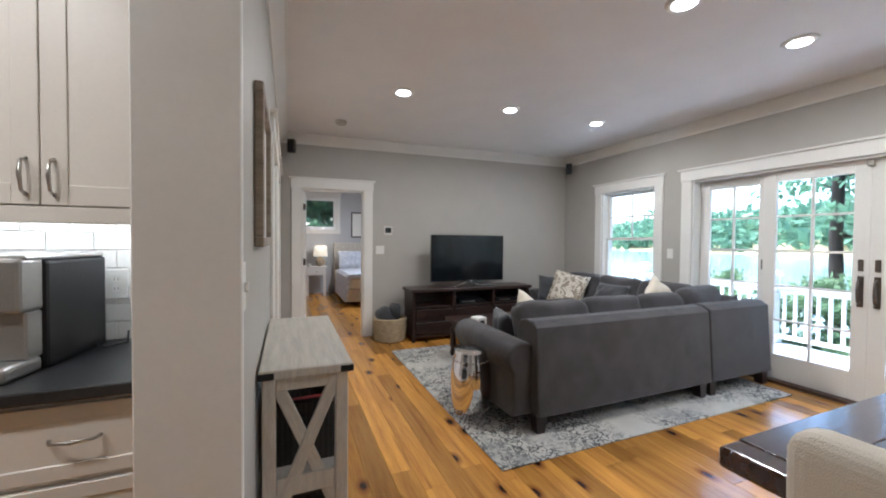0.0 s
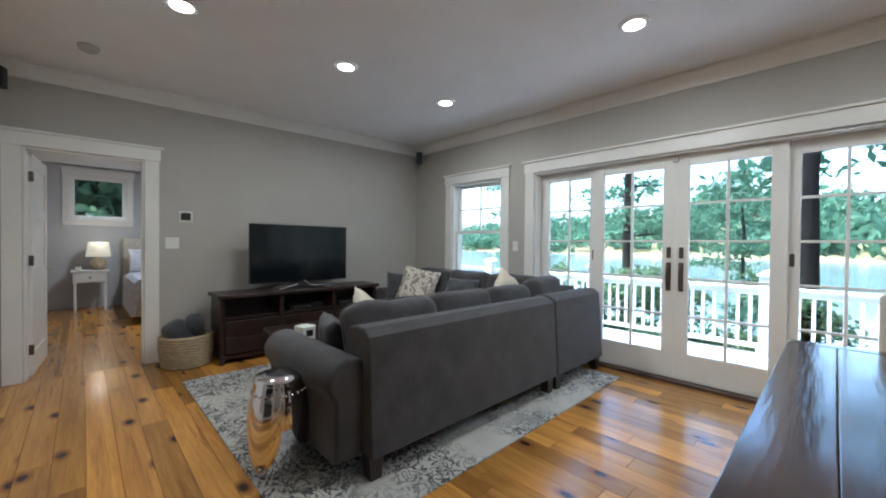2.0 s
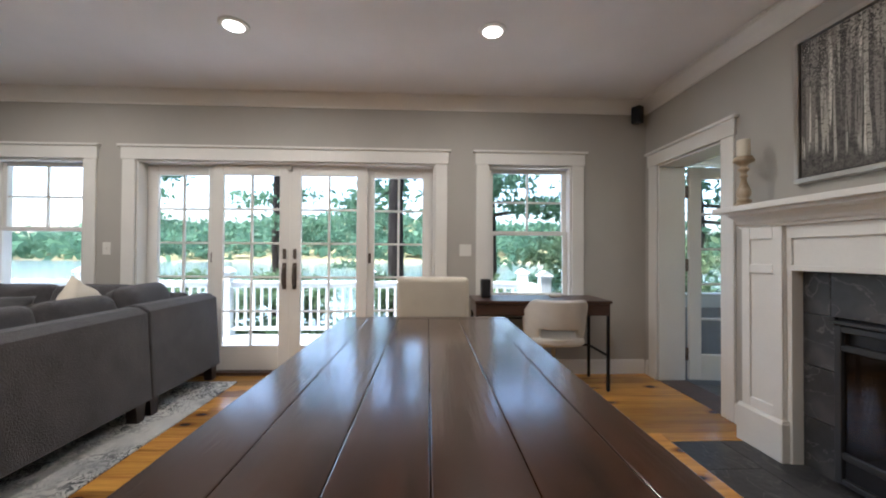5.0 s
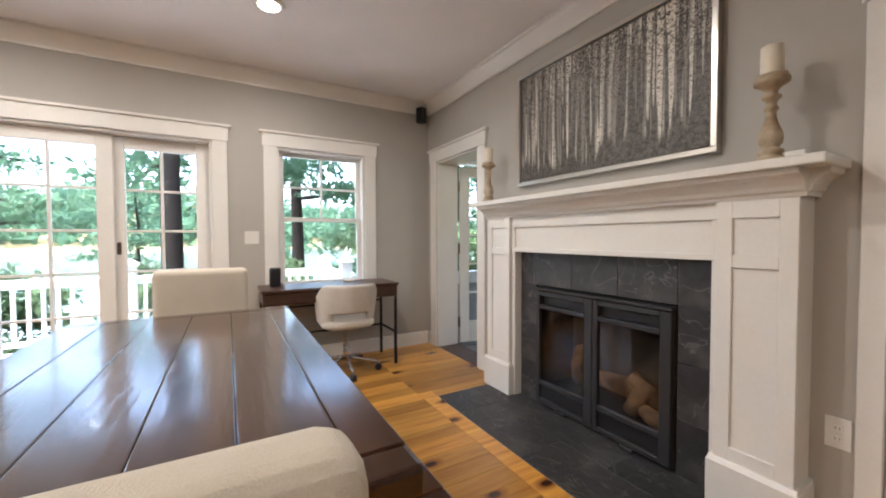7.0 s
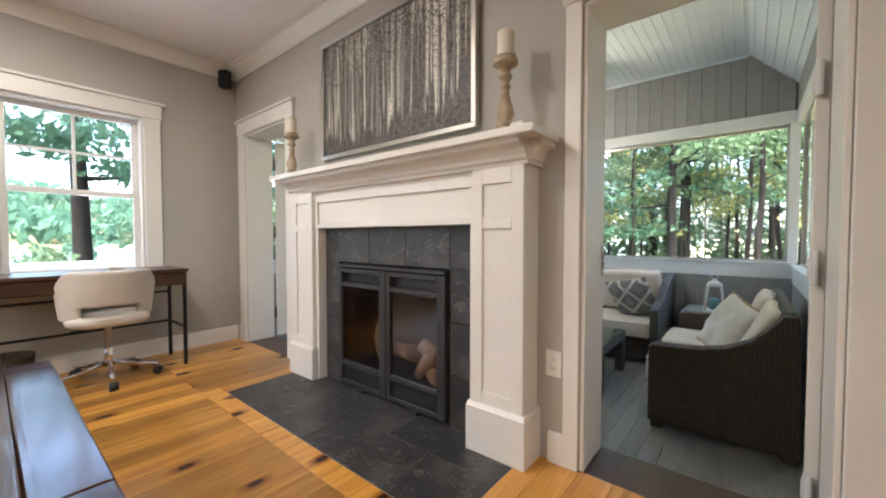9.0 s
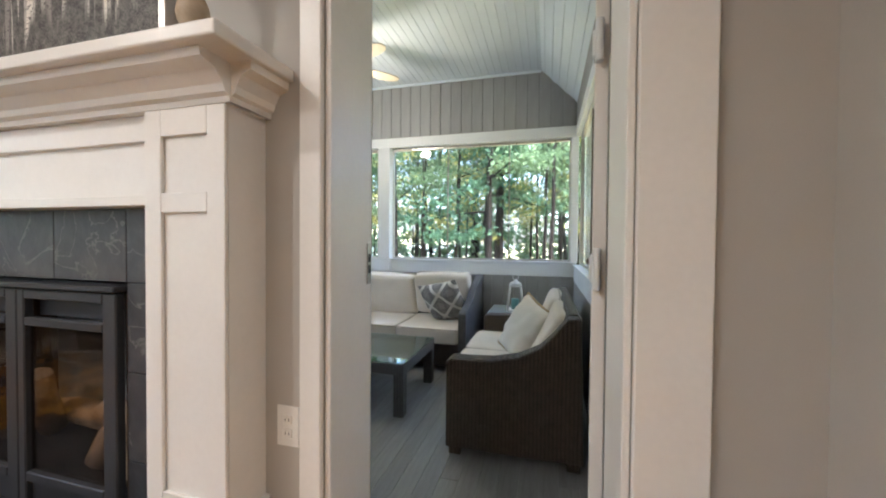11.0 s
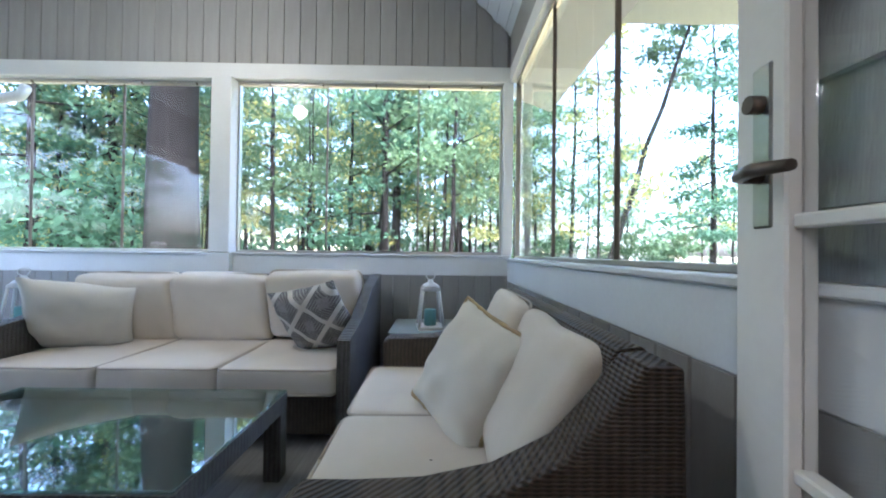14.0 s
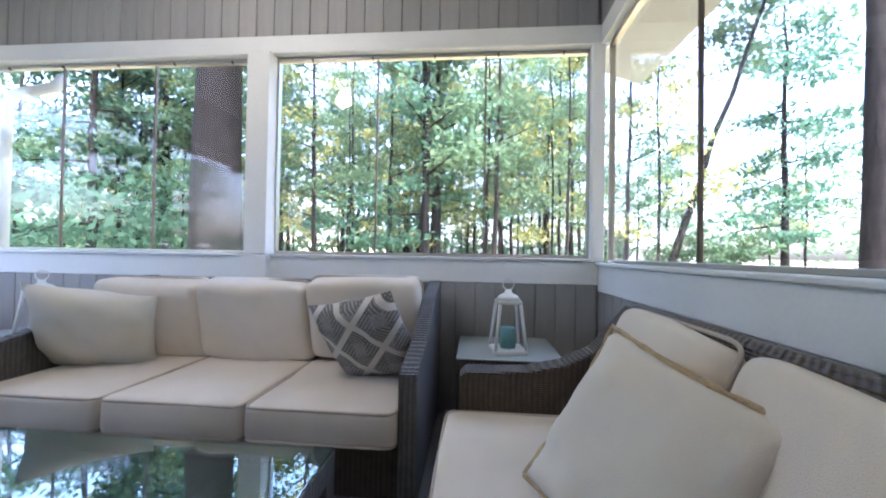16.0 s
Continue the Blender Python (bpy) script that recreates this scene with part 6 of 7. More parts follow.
# ---------------------------------------------------------------- kitchen corner
def cab_front(parent, name, x0, x1, y, z0, z1, rail=0.06, handle=None):
    """A shaker front facing -y with a recessed panel and a handle."""
    d = part(name, box(BM(), x0 + rail - 0.01, x1 - rail + 0.01, y + 0.006, y + 0.016, z0 + rail - 0.01, z1 - rail + 0.01), M_KIT, parent)
    for a, b, c, e in ((x0, x0 + rail, z0, z1), (x1 - rail, x1, z0, z1), (x0 + rail, x1 - rail, z0, z0 + rail), (x0 + rail, x1 - rail, z1 - rail, z1)):
        part("frame_rail", box(BM(), a, b, y, y + 0.018, c, e, 0.002), M_KIT, d)
    if handle:
        part("handle", tube(BM(), handle, [0.006, 0.005, 0.007, 0.005, 0.006], 8), M_NICKEL, d, "bright nickel arched handle")


uc = thing("upper_cabinet", "cream shaker wall cabinet with nickel handles", "cabinet", P(0, 0, 0))
part("body", box(BM(), -0.42, 0.568, 1.77, 2.08, 1.455, 2.5), M_KIT, uc)
part("light_rail", box(BM(), -0.42, 0.568, 1.75, 1.77, 1.405, 1.46, 0.003), M_KIT, uc)
for x0, x1, hx in ((-0.42, 0.064, 0.03), (0.068, 0.55, 0.102)):
    cab_front(uc, "door", x0, x1, 1.75, 1.465, 2.49, 0.07, [(hx, 1.75, 1.5), (hx, 1.725, 1.51), (hx, 1.715, 1.56), (hx, 1.725, 1.61), (hx, 1.75, 1.62)])
part("light_strip", box(BM(), -0.4, 0.54, 1.9, 1.93, 1.44, 1.454), M_LED, uc, "lit under-cabinet strip")
lc = thing("base_cabinet", "cream kitchen base cabinet with drawers", "cabinet", P(0, 0, 0))
part("body", box(BM(), -0.62, 0.568, 1.52, 2.08, 0.1, 0.88), M_KIT, lc)
part("toe_kick", box(BM(), -0.62, 0.568, 1.58, 2.08, 0, 0.1), M_KIT, lc)
for x0, x1, z0, z1 in ((-0.05, 0.55, 0.64, 0.86), (-0.05, 0.55, 0.12, 0.62), (-0.6, -0.06, 0.64, 0.86), (-0.6, -0.06, 0.12, 0.62)):
    xm, zm = (x0 + x1) / 2, z1 - 0.1
    cab_front(lc, "drawer", x0, x1, 1.502, z0, z1, 0.045, [(xm - 0.06, 1.502, zm), (xm - 0.05, 1.48, zm), (xm, 1.47, zm), (xm + 0.05, 1.48, zm), (xm + 0.06, 1.502, zm)])
solid("countertop", box(BM(), -0.62, 0.569, 1.47, 2.085, 0.881, 0.92, 0.006, 2), M_COUNTER, "dark grey soapstone kitchen worktop", "countertop", "")
bsp = solid("backsplash", box(BM(), -0.62, 0.569, 2.086, 2.099, 0.92, 1.455), M_PLAST, "white subway tile backsplash", "backsplash")
for r in range(7):
    for c in range(8):
        x0 = -0.6 + c * 0.152 + (0.076 if r % 2 else 0)
        x1 = min(x0 + 0.149, 0.567)
        if x1 - x0 > 0.03:
            brick_of("tile", bsp, x0, x1, 2.078, 2.0858, 0.922 + r * 0.0765, 0.922 + r * 0.0765 + 0.0735, M_TILE, 0.0025)
em = thing("coffee_machine", "steel and black espresso machine on the worktop", "coffee machine", P(-0.19, 1.64, 0.921, 0, 0, -8))
part("body", box(BM(), 0, 0.28, 0.1, 0.42, 0.0, 0.36, 0.012, 2), M_PLASTIC, em)
part("front", box(BM(), 0.005, 0.275, 0.0, 0.099, 0.2, 0.37, 0.012, 2), M_STEEL, em)
part("top", box(BM(), 0.002, 0.278, 0.02, 0.41, 0.361, 0.378, 0.006), M_STEEL, em)
part("drip_tray", box(BM(), 0.01, 0.27, -0.05, 0.1, 0.0, 0.05, 0.015, 3), M_STEEL, em)
part("front_panel", box(BM(), 0.15, 0.27, 0.03, 0.1, 0.05, 0.2, 0.006), M_STEEL, em)
part("knob", tube(BM(), [(0.2, 0.0, 0.285), (0.2, -0.02, 0.285)], 0.025, 16), M_CHROME, em)
part("spout", tube(BM(), [(0.09, 0.04, 0.2), (0.09, 0.04, 0.15)], 0.02, 10), M_PLASTIC, em)
part("cable", tube(BM(), [(0.28, 0.35, 0.02), (0.33, 0.3, 0.012), (0.38, 0.36, 0.015), (0.36, 0.41, 0.05)], 0.004, 6), M_PLASTIC, em)
plate("wall_outlet", "white double power outlet on the tiles", P(0.16, 2.077, 1.16), 0.08, 0.125, "outlet")

# ---------------------------------------------------------------- bedroom beyond the door
bed = thing("bed", "bed with a blue and white quilt", "bed", P(0, 0, 0))
part("base", box(BM(), 1.95, 3.5, 7.75, 9.95, 0.1, 0.35, 0.01), M_WHITEWASH, bed)
part("mattress", box(BM(), 1.93, 3.52, 7.74, 9.94, 0.35, 0.6, 0.06, 3), M_WOOL, bed)
qb = BM()
prof = [(1.88, 0.12), (1.9, 0.4), (1.92, 0.6), (1.97, 0.665), (2.7, 0.68), (3.5, 0.66), (3.56, 0.4), (3.58, 0.12), (3.54, 0.12), (3.5, 0.6), (2.0, 0.6), (1.93, 0.12)]
prism(qb, prof, 7.66, 9.3, 'y')
part("quilt", qb, M_QUILT, bed)
part("headboard", box(BM(), 1.92, 3.53, 9.96, 10.04, 0.2, 1.28, 0.02), M_WHITEWASH, bed)
for x in (2.3, 3.0):
    throw("bed_pillow", "white patterned bed pillow", P(x, 9.6, 0.86, 62, 0, 0), 0.62, 0.5, 0.2, M_QUILT, x)
nst = thing("nightstand", "small white nightstand with one drawer", "nightstand", P(1.22, 9.5, 0))
part("top", box(BM(), 0, 0.5, 0, 0.42, 0.68, 0.71, 0.005), M_TRIM, nst)
part("case", box(BM(), 0.03, 0.47, 0.03, 0.4, 0.5, 0.68), M_TRIM, nst)
nd = part("drawer", box(BM(), 0.06, 0.44, 0.015, 0.03, 0.52, 0.66, 0.003), M_TRIM, nst)
part("knob", lathe(BM(), [(0.008, 0), (0.014, 0.012), (0.008, 0.022)], (0, 0, 0), 10), M_BRONZE, nd).matrix_local = P(0.25, 0.015, 0.59, 90)
for x in (0.04, 0.43):
    for y in (0.04, 0.36):
        part("leg", box(BM(), x, x + 0.035, y, y + 0.035, 0, 0.5, 0.003), M_TRIM, nst)
lp = thing("table_lamp", "lit table lamp with a woven base and linen shade", "lamp", P(1.58, 9.72, 0.71))
part("base", lathe(BM(), [(0.06, 0), (0.1, 0.04), (0.12, 0.1), (0.1, 0.17), (0.04, 0.21), (0.02, 0.26)], seg=24), M_CANDLEWOOD, lp)
part("shade", lathe(BM(), [(0.17, 0.24), (0.14, 0.5)], seg=28), M_SHADE, lp, "glowing linen shade")
ll = bpy.data.lights.new("bedside", 'POINT')
ll.energy, ll.color, ll.shadow_soft_size = LAMP * 0.25, (1, 0.75, 0.5), 0.08
new("bedside_lamp", ll).location = (1.58, 9.55, 1.35)
# fill light with no fixture, added under the ceiling to brighten the bedroom
bc = bpy.data.lights.new("bedroom", 'AREA')
bc.shape, bc.size, bc.energy, bc.color = 'DISK', 0.3, LAMP * 3.2, (1, 0.9, 0.8)
new("bedroom_ceiling_lamp", bc).location = (2.6, 7.6, 2.58)
ck = thing("alarm_clock", "small white clock on the nightstand", "clock", P(1.32, 9.6, 0.711))
part("case", box(BM(), -0.04, 0.04, -0.02, 0.02, 0, 0.07, 0.01, 2), M_PLAST, ck)
ba = thing("framed_art", "small dark framed picture in the bedroom", "picture", P(2.6, 10.098, 1.75))
part("paper", box(BM(), -0.2, 0.2, -0.012, 0, -0.3, 0.3), M_PLAST, ba)
for a, b, c, d in ((-0.23, 0.23, 0.3, 0.33), (-0.23, 0.23, -0.33, -0.3), (-0.23, -0.2, -0.3, 0.3), (0.2, 0.23, -0.3, 0.3)):
    part("frame_rail", box(BM(), a, b, -0.025, 0, c, d, 0.003), M_ESPRESSO, ba)

# ---------------------------------------------------------------- porch furniture
def seat_pad(parent, c, s, seed, material=None, name="seat_cushion"):
    material = material or M_OUTC
    ob = part(name, soft(BM(), (0, 0, 0), s, 0.12, 60, 18, 0.012, seed, 0.26), material, parent)
    ob.location = c
    for z in (0.86, -0.86):
        part("piping", welt(BM(), (0, 0, 0), s, 0.12, z, 0.006, 72, 0.26), M_PIPE, ob)
    return ob


def back_pad(parent, m, w, h, t, seed, material=None):
    material = material or M_OUTC
    ob = part("back_cushion", soft(BM(), (0, 0, 0), (w / 2, h / 2, t / 2), 0.17, 64, 22, 0.026, seed, 0.6), material, parent)
    ob.matrix_local = m
    part("piping", welt(BM(), (0, 0, 0), (w / 2, h / 2, t / 2), 0.17, 0.3, 0.006, 72, 0.6), M_PIPE, ob)
    return ob


ws_ = thing("outdoor_sofa", "brown wicker three-seat porch sofa with beige cushions", "sofa", P(0, 0, 0))
sx0, sx1 = 1.79, 3.83
armp = [(-4.46, ZP + 0.05), (-4.46, 0.335), (-4.5, 0.35), (-4.75, 0.4), (-5.1, 0.56), (-5.4, 0.63), (-5.46, 0.63), (-5.46, ZP + 0.05)]
part("arm", prism(BM(), armp, sx0, sx0 + 0.075, 'x', 0.006), M_WICKERG, ws_)
part("arm", prism(BM(), armp, sx1 - 0.075, sx1, 'x', 0.006), M_WICKERG, ws_)
part("back_frame", prism(BM(), [(-5.46, ZP + 0.05), (-5.2, ZP + 0.05), (-5.33, 0.6), (-5.36, 0.625), (-5.46, 0.625)], sx0 + 0.076, sx1 - 0.076, 'x'), M_WICKERG, ws_)
part("seat_frame", box(BM(), sx0 + 0.076, sx1 - 0.076, -5.2, -4.5, ZP + 0.05, 0.045, 0.008), M_WICKER, ws_)
for x in (sx0 + 0.04, sx1 - 0.04):
    for y in (-4.52, -5.4):
        part("foot", box(BM(), x - 0.03, x + 0.03, y - 0.03, y + 0.03, ZP, ZP + 0.05, 0.004), M_BLACK, ws_)
sw_ = (sx1 - sx0 - 0.155) / 3
for i in range(3):
    xc = sx0 + 0.0775 + sw_ * (i + 0.5)
    seat_pad(ws_, (xc, -4.81, 0.115), (sw_ / 2, 0.37, 0.075), i * 1.7)
    back_pad(ws_, P(xc, -5.1, 0.41 + (0.03 if i == 0 else 0), 78, 0, 0), sw_ + 0.01, 0.46, 0.19, 5 + i * 2.3)
throw("throw_pillow", "grey plaid throw pillow on the porch sofa", P(2.1, -4.84, 0.385, 62, 12, -16), 0.47, 0.47, 0.17, M_PLAID, 7)
throw("throw_pillow", "ivory linen throw pillow on the porch sofa", P(3.56, -4.84, 0.38, 62, -8, 24), 0.56, 0.5, 0.18, M_OUTP, 8)

lv = thing("outdoor_loveseat", "brown wicker loveseat with curved arms and beige cushions", "loveseat", P(0, 0, 0))
lx0, lx1 = 0.83, 1.63
lp_ = [(lx1, ZP + 0.05), (lx1, 0.315), (lx1 - 0.03, 0.338), (1.5, 0.338), (1.36, 0.345), (1.22, 0.375), (1.1, 0.435), (1.03, 0.51), (0.975, 0.58), (0.955, 0.602), (0.905, 0.606), (0.89, 0.598), (0.87, ZP + 0.05)]
part("arm", prism(BM(), lp_, -3.26, -3.14, 'y', 0.012), M_WICKER, lv)
part("arm", prism(BM(), lp_, -4.64, -4.52, 'y', 0.012), M_WICKER, lv)
part("back_frame", prism(BM(), [(0.875, ZP + 0.05), (1.08, ZP + 0.05), (0.97, 0.585), (0.955, 0.604), (0.905, 0.61), (0.892, 0.6)], -4.519, -3.261, 'y'), M_WICKER, lv)
part("seat_frame", box(BM(), 1.05, 1.6, -4.519, -3.261, ZP + 0.05, 0.04, 0.008), M_WICKER, lv)
for x in (0.92, 1.58):
    for y in (-3.2, -4.58):
        part("foot", box(BM(), x - 0.035, x + 0.035, y - 0.035, y + 0.035, ZP, ZP + 0.05, 0.004), M_WICKER, lv)
for i, yc in enumerate((-3.6, -4.21)):
    seat_pad(lv, (1.345, yc, 0.115), (0.34, 0.305, 0.078), 9 + i)
back_pad(lv, P(1.03, -3.58, 0.365, 64, 0, 90), 0.58, 0.45, 0.18, 12)
back_pad(lv, P(1.04, -4.2, 0.39, 66, 0, 90), 0.6, 0.46, 0.19, 15)
throw("throw_pillow", "ivory throw pillow with jute edging on the loveseat", P(1.22, -3.86, 0.365, 64, 14, 118), 0.44, 0.46, 0.17, M_OUTP, 9, M_FRINGE)

pt = thing("porch_coffee_table", "grey wicker coffee table with a glass top", "coffee table", P(0, 0, 0))
qx0, qx1, qy0, qy1 = 2.03, 3.26, -4.24, -3.49
part("frame", wall_boxes(wall_boxes(wall_boxes(wall_boxes(BM(), 'x', qx0, qx1, qy0, qy0 + 0.075, 0.07, 0.145), 'x', qx0, qx1, qy1 - 0.075, qy1, 0.07, 0.145), 'y', qy0 + 0.075, qy1 - 0.075, qx0, qx0 + 0.075, 0.07, 0.145), 'y', qy0 + 0.075, qy1 - 0.075, qx1 - 0.075, qx1, 0.07, 0.145), M_WICKERG, pt)
part("inset", box(BM(), qx0 + 0.075, qx1 - 0.075, qy0 + 0.075, qy1 - 0.075, 0.1, 0.13), M_WICKERG, pt)
for x in (qx0, qx1 - 0.075):
    for y in (qy0, qy1 - 0.075):
        part("leg", box(BM(), x, x + 0.075, y, y + 0.075, ZP, 0.07, 0.005), M_WICKERG, pt)
tg = part("glass_top", box(BM(), qx0 + 0.002, qx1 - 0.002, qy0 + 0.002, qy1 - 0.002, 0.148, 0.158, 0.002), M_TGLASS, pt, "green-tinted glass sheet")
tg.visible_shadow = False


def end_table(x0, x1):
    e = thing("end_table", "grey wicker end table with a glass top", "side table", P(0, 0, 0), "porch end tables")
    part("frame", box(BM(), x0, x1, -5.46, -4.93, 0.2, 0.268, 0.006), M_WICKERG, e)
    part("glass_top", box(BM(), x0 - 0.004, x1 + 0.004, -5.464, -4.926, 0.27, 0.278, 0.002), mat("frosted_glass", (0.4, 0.46, 0.47), 0.12, var=0.05, bump=0), e, "frosted glass sheet")
    for x in (x0, x1 - 0.05):
        for y in (-5.46, -4.98):
            part("leg", box(BM(), x, x + 0.05, y, y + 0.05, ZP, 0.2, 0.004), M_WICKERG, e)


def lantern(x, y, z, rz):
    l = thing("candle_lantern", "white metal candle lantern with a teal candle", "lantern", P(x, y, z, 0, 0, rz), "porch lanterns")
    part("base", box(BM(), -0.09, 0.09, -0.09, 0.09, 0, 0.022, 0.004), M_PWHITE, l)
    for sx in (-1, 1):
        for sy in (-1, 1):
            part("corner_bar", tube(BM(), [(sx * 0.082, sy * 0.082, 0.02), (sx * 0.055, sy * 0.055, 0.265)], 0.009, 4), M_PWHITE, l)
    part("top_frame", box(BM(), -0.064, 0.064, -0.064, 0.064, 0.26, 0.282, 0.004), M_PWHITE, l)
    part("roof", lathe(BM(), [(0.07, 0.282), (0.05, 0.305), (0.02, 0.32), (0.018, 0.335)], seg=16), M_PWHITE, l)
    part("ring", tube(BM(), [(0.03 * math.cos(a * math.tau / 16), 0, 0.365 + 0.03 * math.sin(a * math.tau / 16)) for a in range(17)], 0.004, 6), M_PWHITE, l)
    part("candle", lathe(BM(), [(0.04, 0.022), (0.042, 0.024), (0.042, 0.13), (0.036, 0.132)], seg=20), M_TEAL, l, "teal pillar candle")


end_table(1.12, 1.66)
lantern(1.39, -5.1, 0.279, 8)
end_table(3.98, 4.52)
lantern(4.11, -5.02, 0.279, 30)
for k in range(4):
    sc_ = thing("spare_cushion", "dark grey chair cushion in a stack", "cushion", P(4.85, -5.1, ZP + 0.06 + k * 0.12, 0, 0, 3 * k), "stacked cushions")
    part("pad", soft(BM(), (0, 0, 0), (0.27, 0.27, 0.06), 0.25, 32, 10, 0.006, k), M_GREY2, sc_)

fan = thing("ceiling_fan", "white ceiling fan with cream blades and a lit globe", "ceiling fan", P(3.0, -4.3, 2.98))
part("canopy", lathe(BM(), [(0.02, -0.06), (0.06, -0.04), (0.07, -0.001)], seg=20), M_PWHITE, fan)
part("rod", tube(BM(), [(0, 0, -0.05), (0, 0, -0.2)], 0.013, 10), M_PWHITE, fan)
part("motor", lathe(BM(), [(0.06, -0.34), (0.1, -0.32), (0.11, -0.26), (0.09, -0.21), (0.03, -0.19)], seg=24), M_PWHITE, fan)
part("globe", lathe(BM(), [(0.03, -0.45), (0.07, -0.42), (0.085, -0.38), (0.07, -0.345)], seg=20), glow("globe_glow", (1, 0.88, 0.7), 0.7), fan, "lit white globe")
for k in range(5):
    a = k * 72 + 12
    blb = BM()
    prism(blb, [(0.1, -0.025), (0.2, -0.03), (0.3, -0.075), (0.45, -0.085), (0.55, -0.07), (0.6, -0.03), (0.6, 0.03), (0.55, 0.07), (0.45, 0.085), (0.3, 0.075), (0.2, 0.03), (0.1, 0.025)], -0.285, -0.277, 'z')
    part("blade", blb, mat("cream_cane", (0.62, 0.55, 0.42), 0.6, var=0.15, scale=30), fan, "cream woven cane blade").matrix_local = P(0, 0, 0, 0, 0, a)
fl = bpy.data.lights.new("fan_lamp", 'POINT')
fl.energy, fl.color, fl.shadow_soft_size = LAMP * 1.6, (1, 0.85, 0.65), 0.08
new("fan_light", fl).location = (3.0, -4.3, 2.44)
spk = thing("strike_plate", "steel strike plates on the porch door jamb", "strike plate", P(1.668, -2.232, 0.0))
part("plate", box(BM(), -0.004, 0, -0.012, 0.012, 0.864, 1.003, 0.001), M_NICKEL, spk)
for z in (0.914, 0.953):
    part("slot", box(BM(), -0.006, -0.0041, -0.007, 0.007, z - 0.014, z + 0.014), M_PLASTIC, spk)

# ---------------------------------------------------------------- boards, planks and shingles
fr2 = random.Random(21)
BW = 0.135


def lay(x0, x1, y0, y1, top, width, material, parent, longest=3.0, name="board", thick=0.02):
    n = max(1, round((x1 - x0) / width))
    w = (x1 - x0) / n
    for i in range(n):
        y = y0
        while y < y1 - 0.02:
            ln = round(fr2.uniform(0.55, 1.0) * longest, 1)
            e = y1 if y1 - (y + ln) < 0.5 else y + ln
            brick_of(name, parent, x0 + i * w + 0.0006, x0 + (i + 1) * w - 0.0006, y + 0.0006, e - 0.0006, top - thick, top, material, 0.0012)
            y = e


lay(0.57, 5.195, -1.24, 5.38, 0.0, BW, M_FLOOR, floor, 3.4)
lay(0.57, 1.82, -2.0, -1.24, 0.0, BW, M_FLOOR, floor, 2.0)
lay(3.95, 5.195, -2.0, -1.24, 0.0, BW, M_FLOOR, floor, 2.0)
for b in ((1.82, 3.95, -1.355, -1.241), (1.821, 1.93, -1.999, -1.356), (3.835, 3.949, -1.999, -1.356)):
    brick_of("border_board", floor, b[0], b[1], b[2], b[3], -0.02, 0.0005, M_FLOOR, 0.0012)
lay(0.42, 3.0, 5.38, 10.1, 0.0, BW, M_FLOOR, floor, 3.6)
lay(-3.1, 0.57, -2.0, 2.1, 0.0, BW, M_FLOOR, floor, 4.2)
hth = solid("hearth", box(BM(), 1.932, 3.833, -1.999, -1.357, -0.0215, -0.002), M_SIDING, "dark slate hearth set flush in the floor", "hearth")
hx = [1.932, 2.28, 2.9, 3.52, 3.833]
for a, b in zip(hx, hx[1:]):
    brick_of("tile", hth, a + 0.0015, b - 0.0015, -1.68, -1.3585, -0.0018, 0.001, M_SLATE, 0.0008)
hx = [1.932, 2.59, 3.21, 3.833]
for a, b in zip(hx, hx[1:]):
    brick_of("tile", hth, a + 0.0015, b - 0.0015, -1.998, -1.683, -0.0018, 0.001, M_SLATE, 0.0008)
lay(0.6, 3.6, -5.53, -2.26, ZP, 0.1, M_PFLOOR, bpy.data.objects["porch_floor"], 4.5)
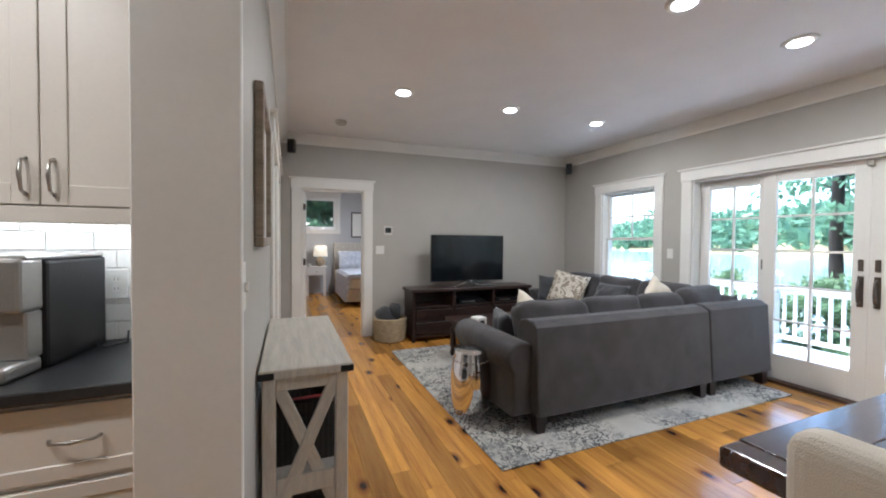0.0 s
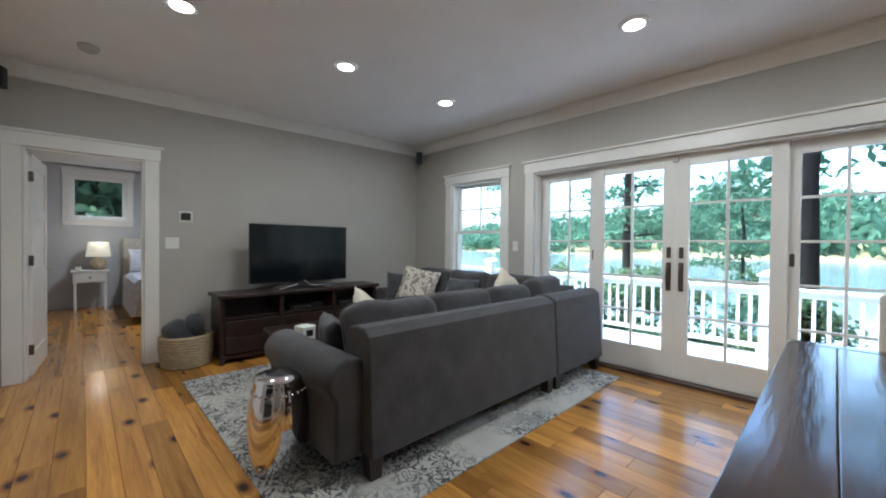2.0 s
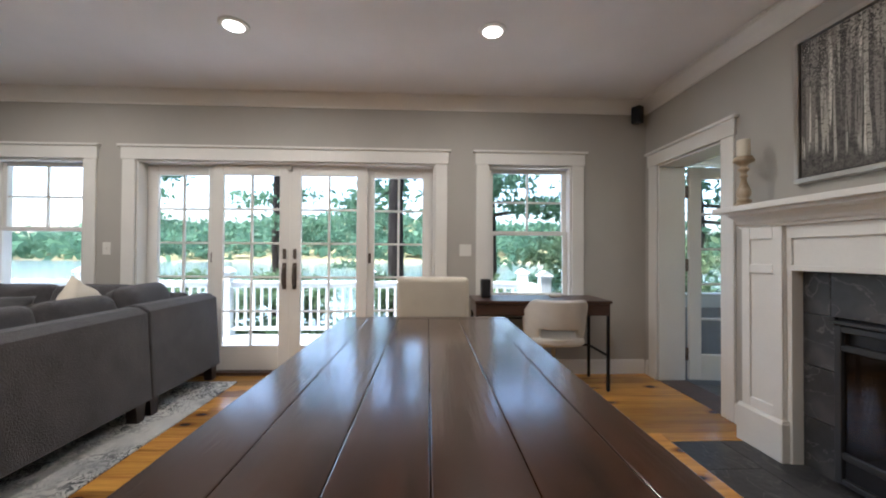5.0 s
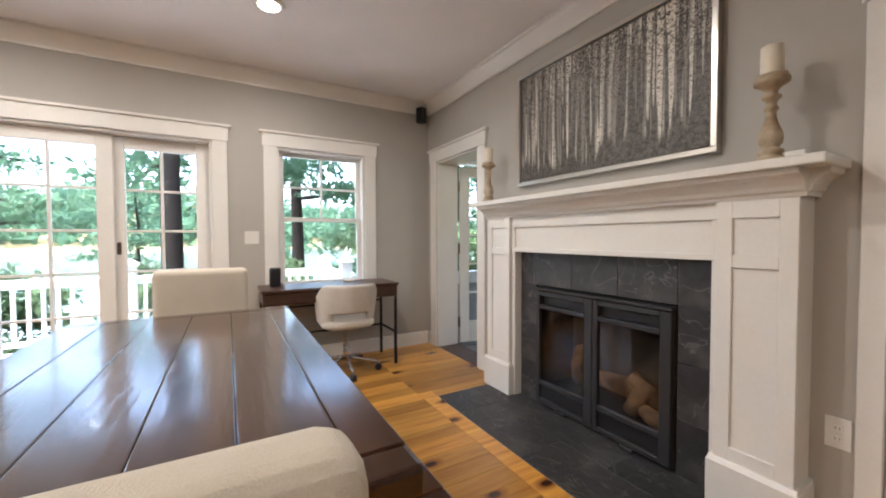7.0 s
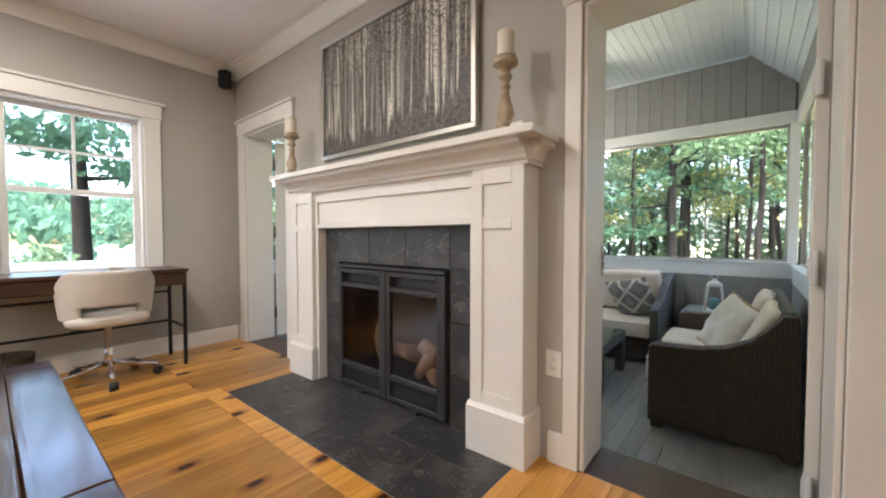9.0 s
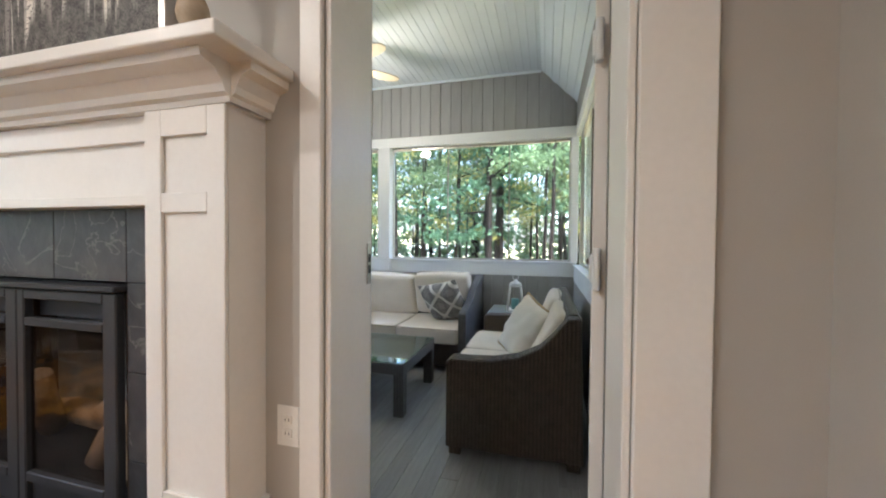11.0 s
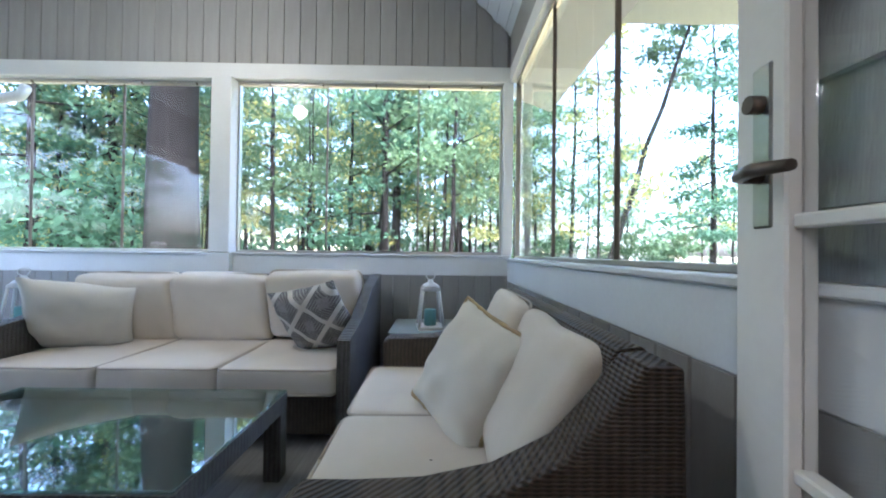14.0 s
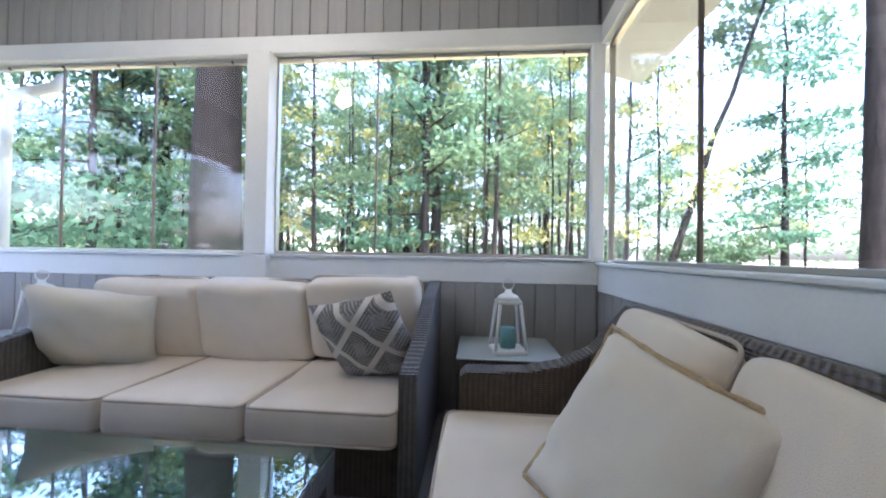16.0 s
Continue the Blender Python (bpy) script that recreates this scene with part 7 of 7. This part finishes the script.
lay(3.6, 5.6, -5.53, -2.26, ZP, 0.2, M_PFLOOR, bpy.data.objects["porch_floor"], 4.5)
lay(5.42, 7.7, -2.0, 7.3, -0.13, 0.14, M_DECK, dk, 5.0, thick=0.028)
for k in range(36):
    x0 = 0.785 + k * 0.131
    brick_of("plank", ws, x0 + 0.002, x0 + 0.129, PY - 0.021, PY - 0.003, ZP, 0.62, M_SIDING, 0.004)
    if x0 > 1.16:
        brick_of("plank", ws, x0 + 0.002, x0 + 0.129, PY - 0.021, PY - 0.003, 2.326, 2.984, M_SIDING, 0.004)
    else:
        hgt = 2.59 + (x0 + 0.1 - 0.785) * 1.0
        brick_of("plank", ws, x0 + 0.002, x0 + 0.129, PY - 0.021, PY - 0.003, 2.326, round(hgt, 2), M_SIDING, 0.004)
for k in range(25):
    y0 = PY + k * 0.131
    brick_of("plank", ww, PX0 - 0.021, PX0 - 0.003, y0 + 0.002, y0 + 0.129, ZP, 0.58, M_SIDING, 0.004)
sme = {}
for r in range(17):
    z0, y = ZP + r * 0.185, -2.758
    while y < -2.31:
        w = round(fr2.uniform(0.12, 0.22), 2)
        y1 = min(y + w, -2.305)
        k = round(y1 - y, 3)
        if k not in sme:
            sme[k] = mesh_of(prism(BM(), [(0.0, 0.0), (-0.024, 0.0), (-0.008, 0.2), (0.0, 0.2)], 0.001, k - 0.002, 'y'), M_SHINGLE, "shingle")
        piece("shingle", sme[k], ch, (2.06, y, z0 - fr2.uniform(0, 0.008)))
        y = y1
sme2 = {}
for r in range(17):
    z0, y = ZP + r * 0.185, -3.06
    while y < -2.31:
        y1 = min(y + round(fr2.uniform(0.12, 0.22), 2), -2.305)
        k = round(y1 - y, 3)
        if k not in sme2:
            sme2[k] = mesh_of(prism(BM(), [(0.0, 0.0), (0.024, 0.0), (0.008, 0.2), (0.0, 0.2)], 0.001, k - 0.002, 'y'), M_SHINGLE, "shingle")
        if z0 + 0.2 < 2.2 and z0 > 0.72:
            piece("shingle", sme2[k], ww, (0.758, y, z0 - fr2.uniform(0, 0.008)))
        y = y1
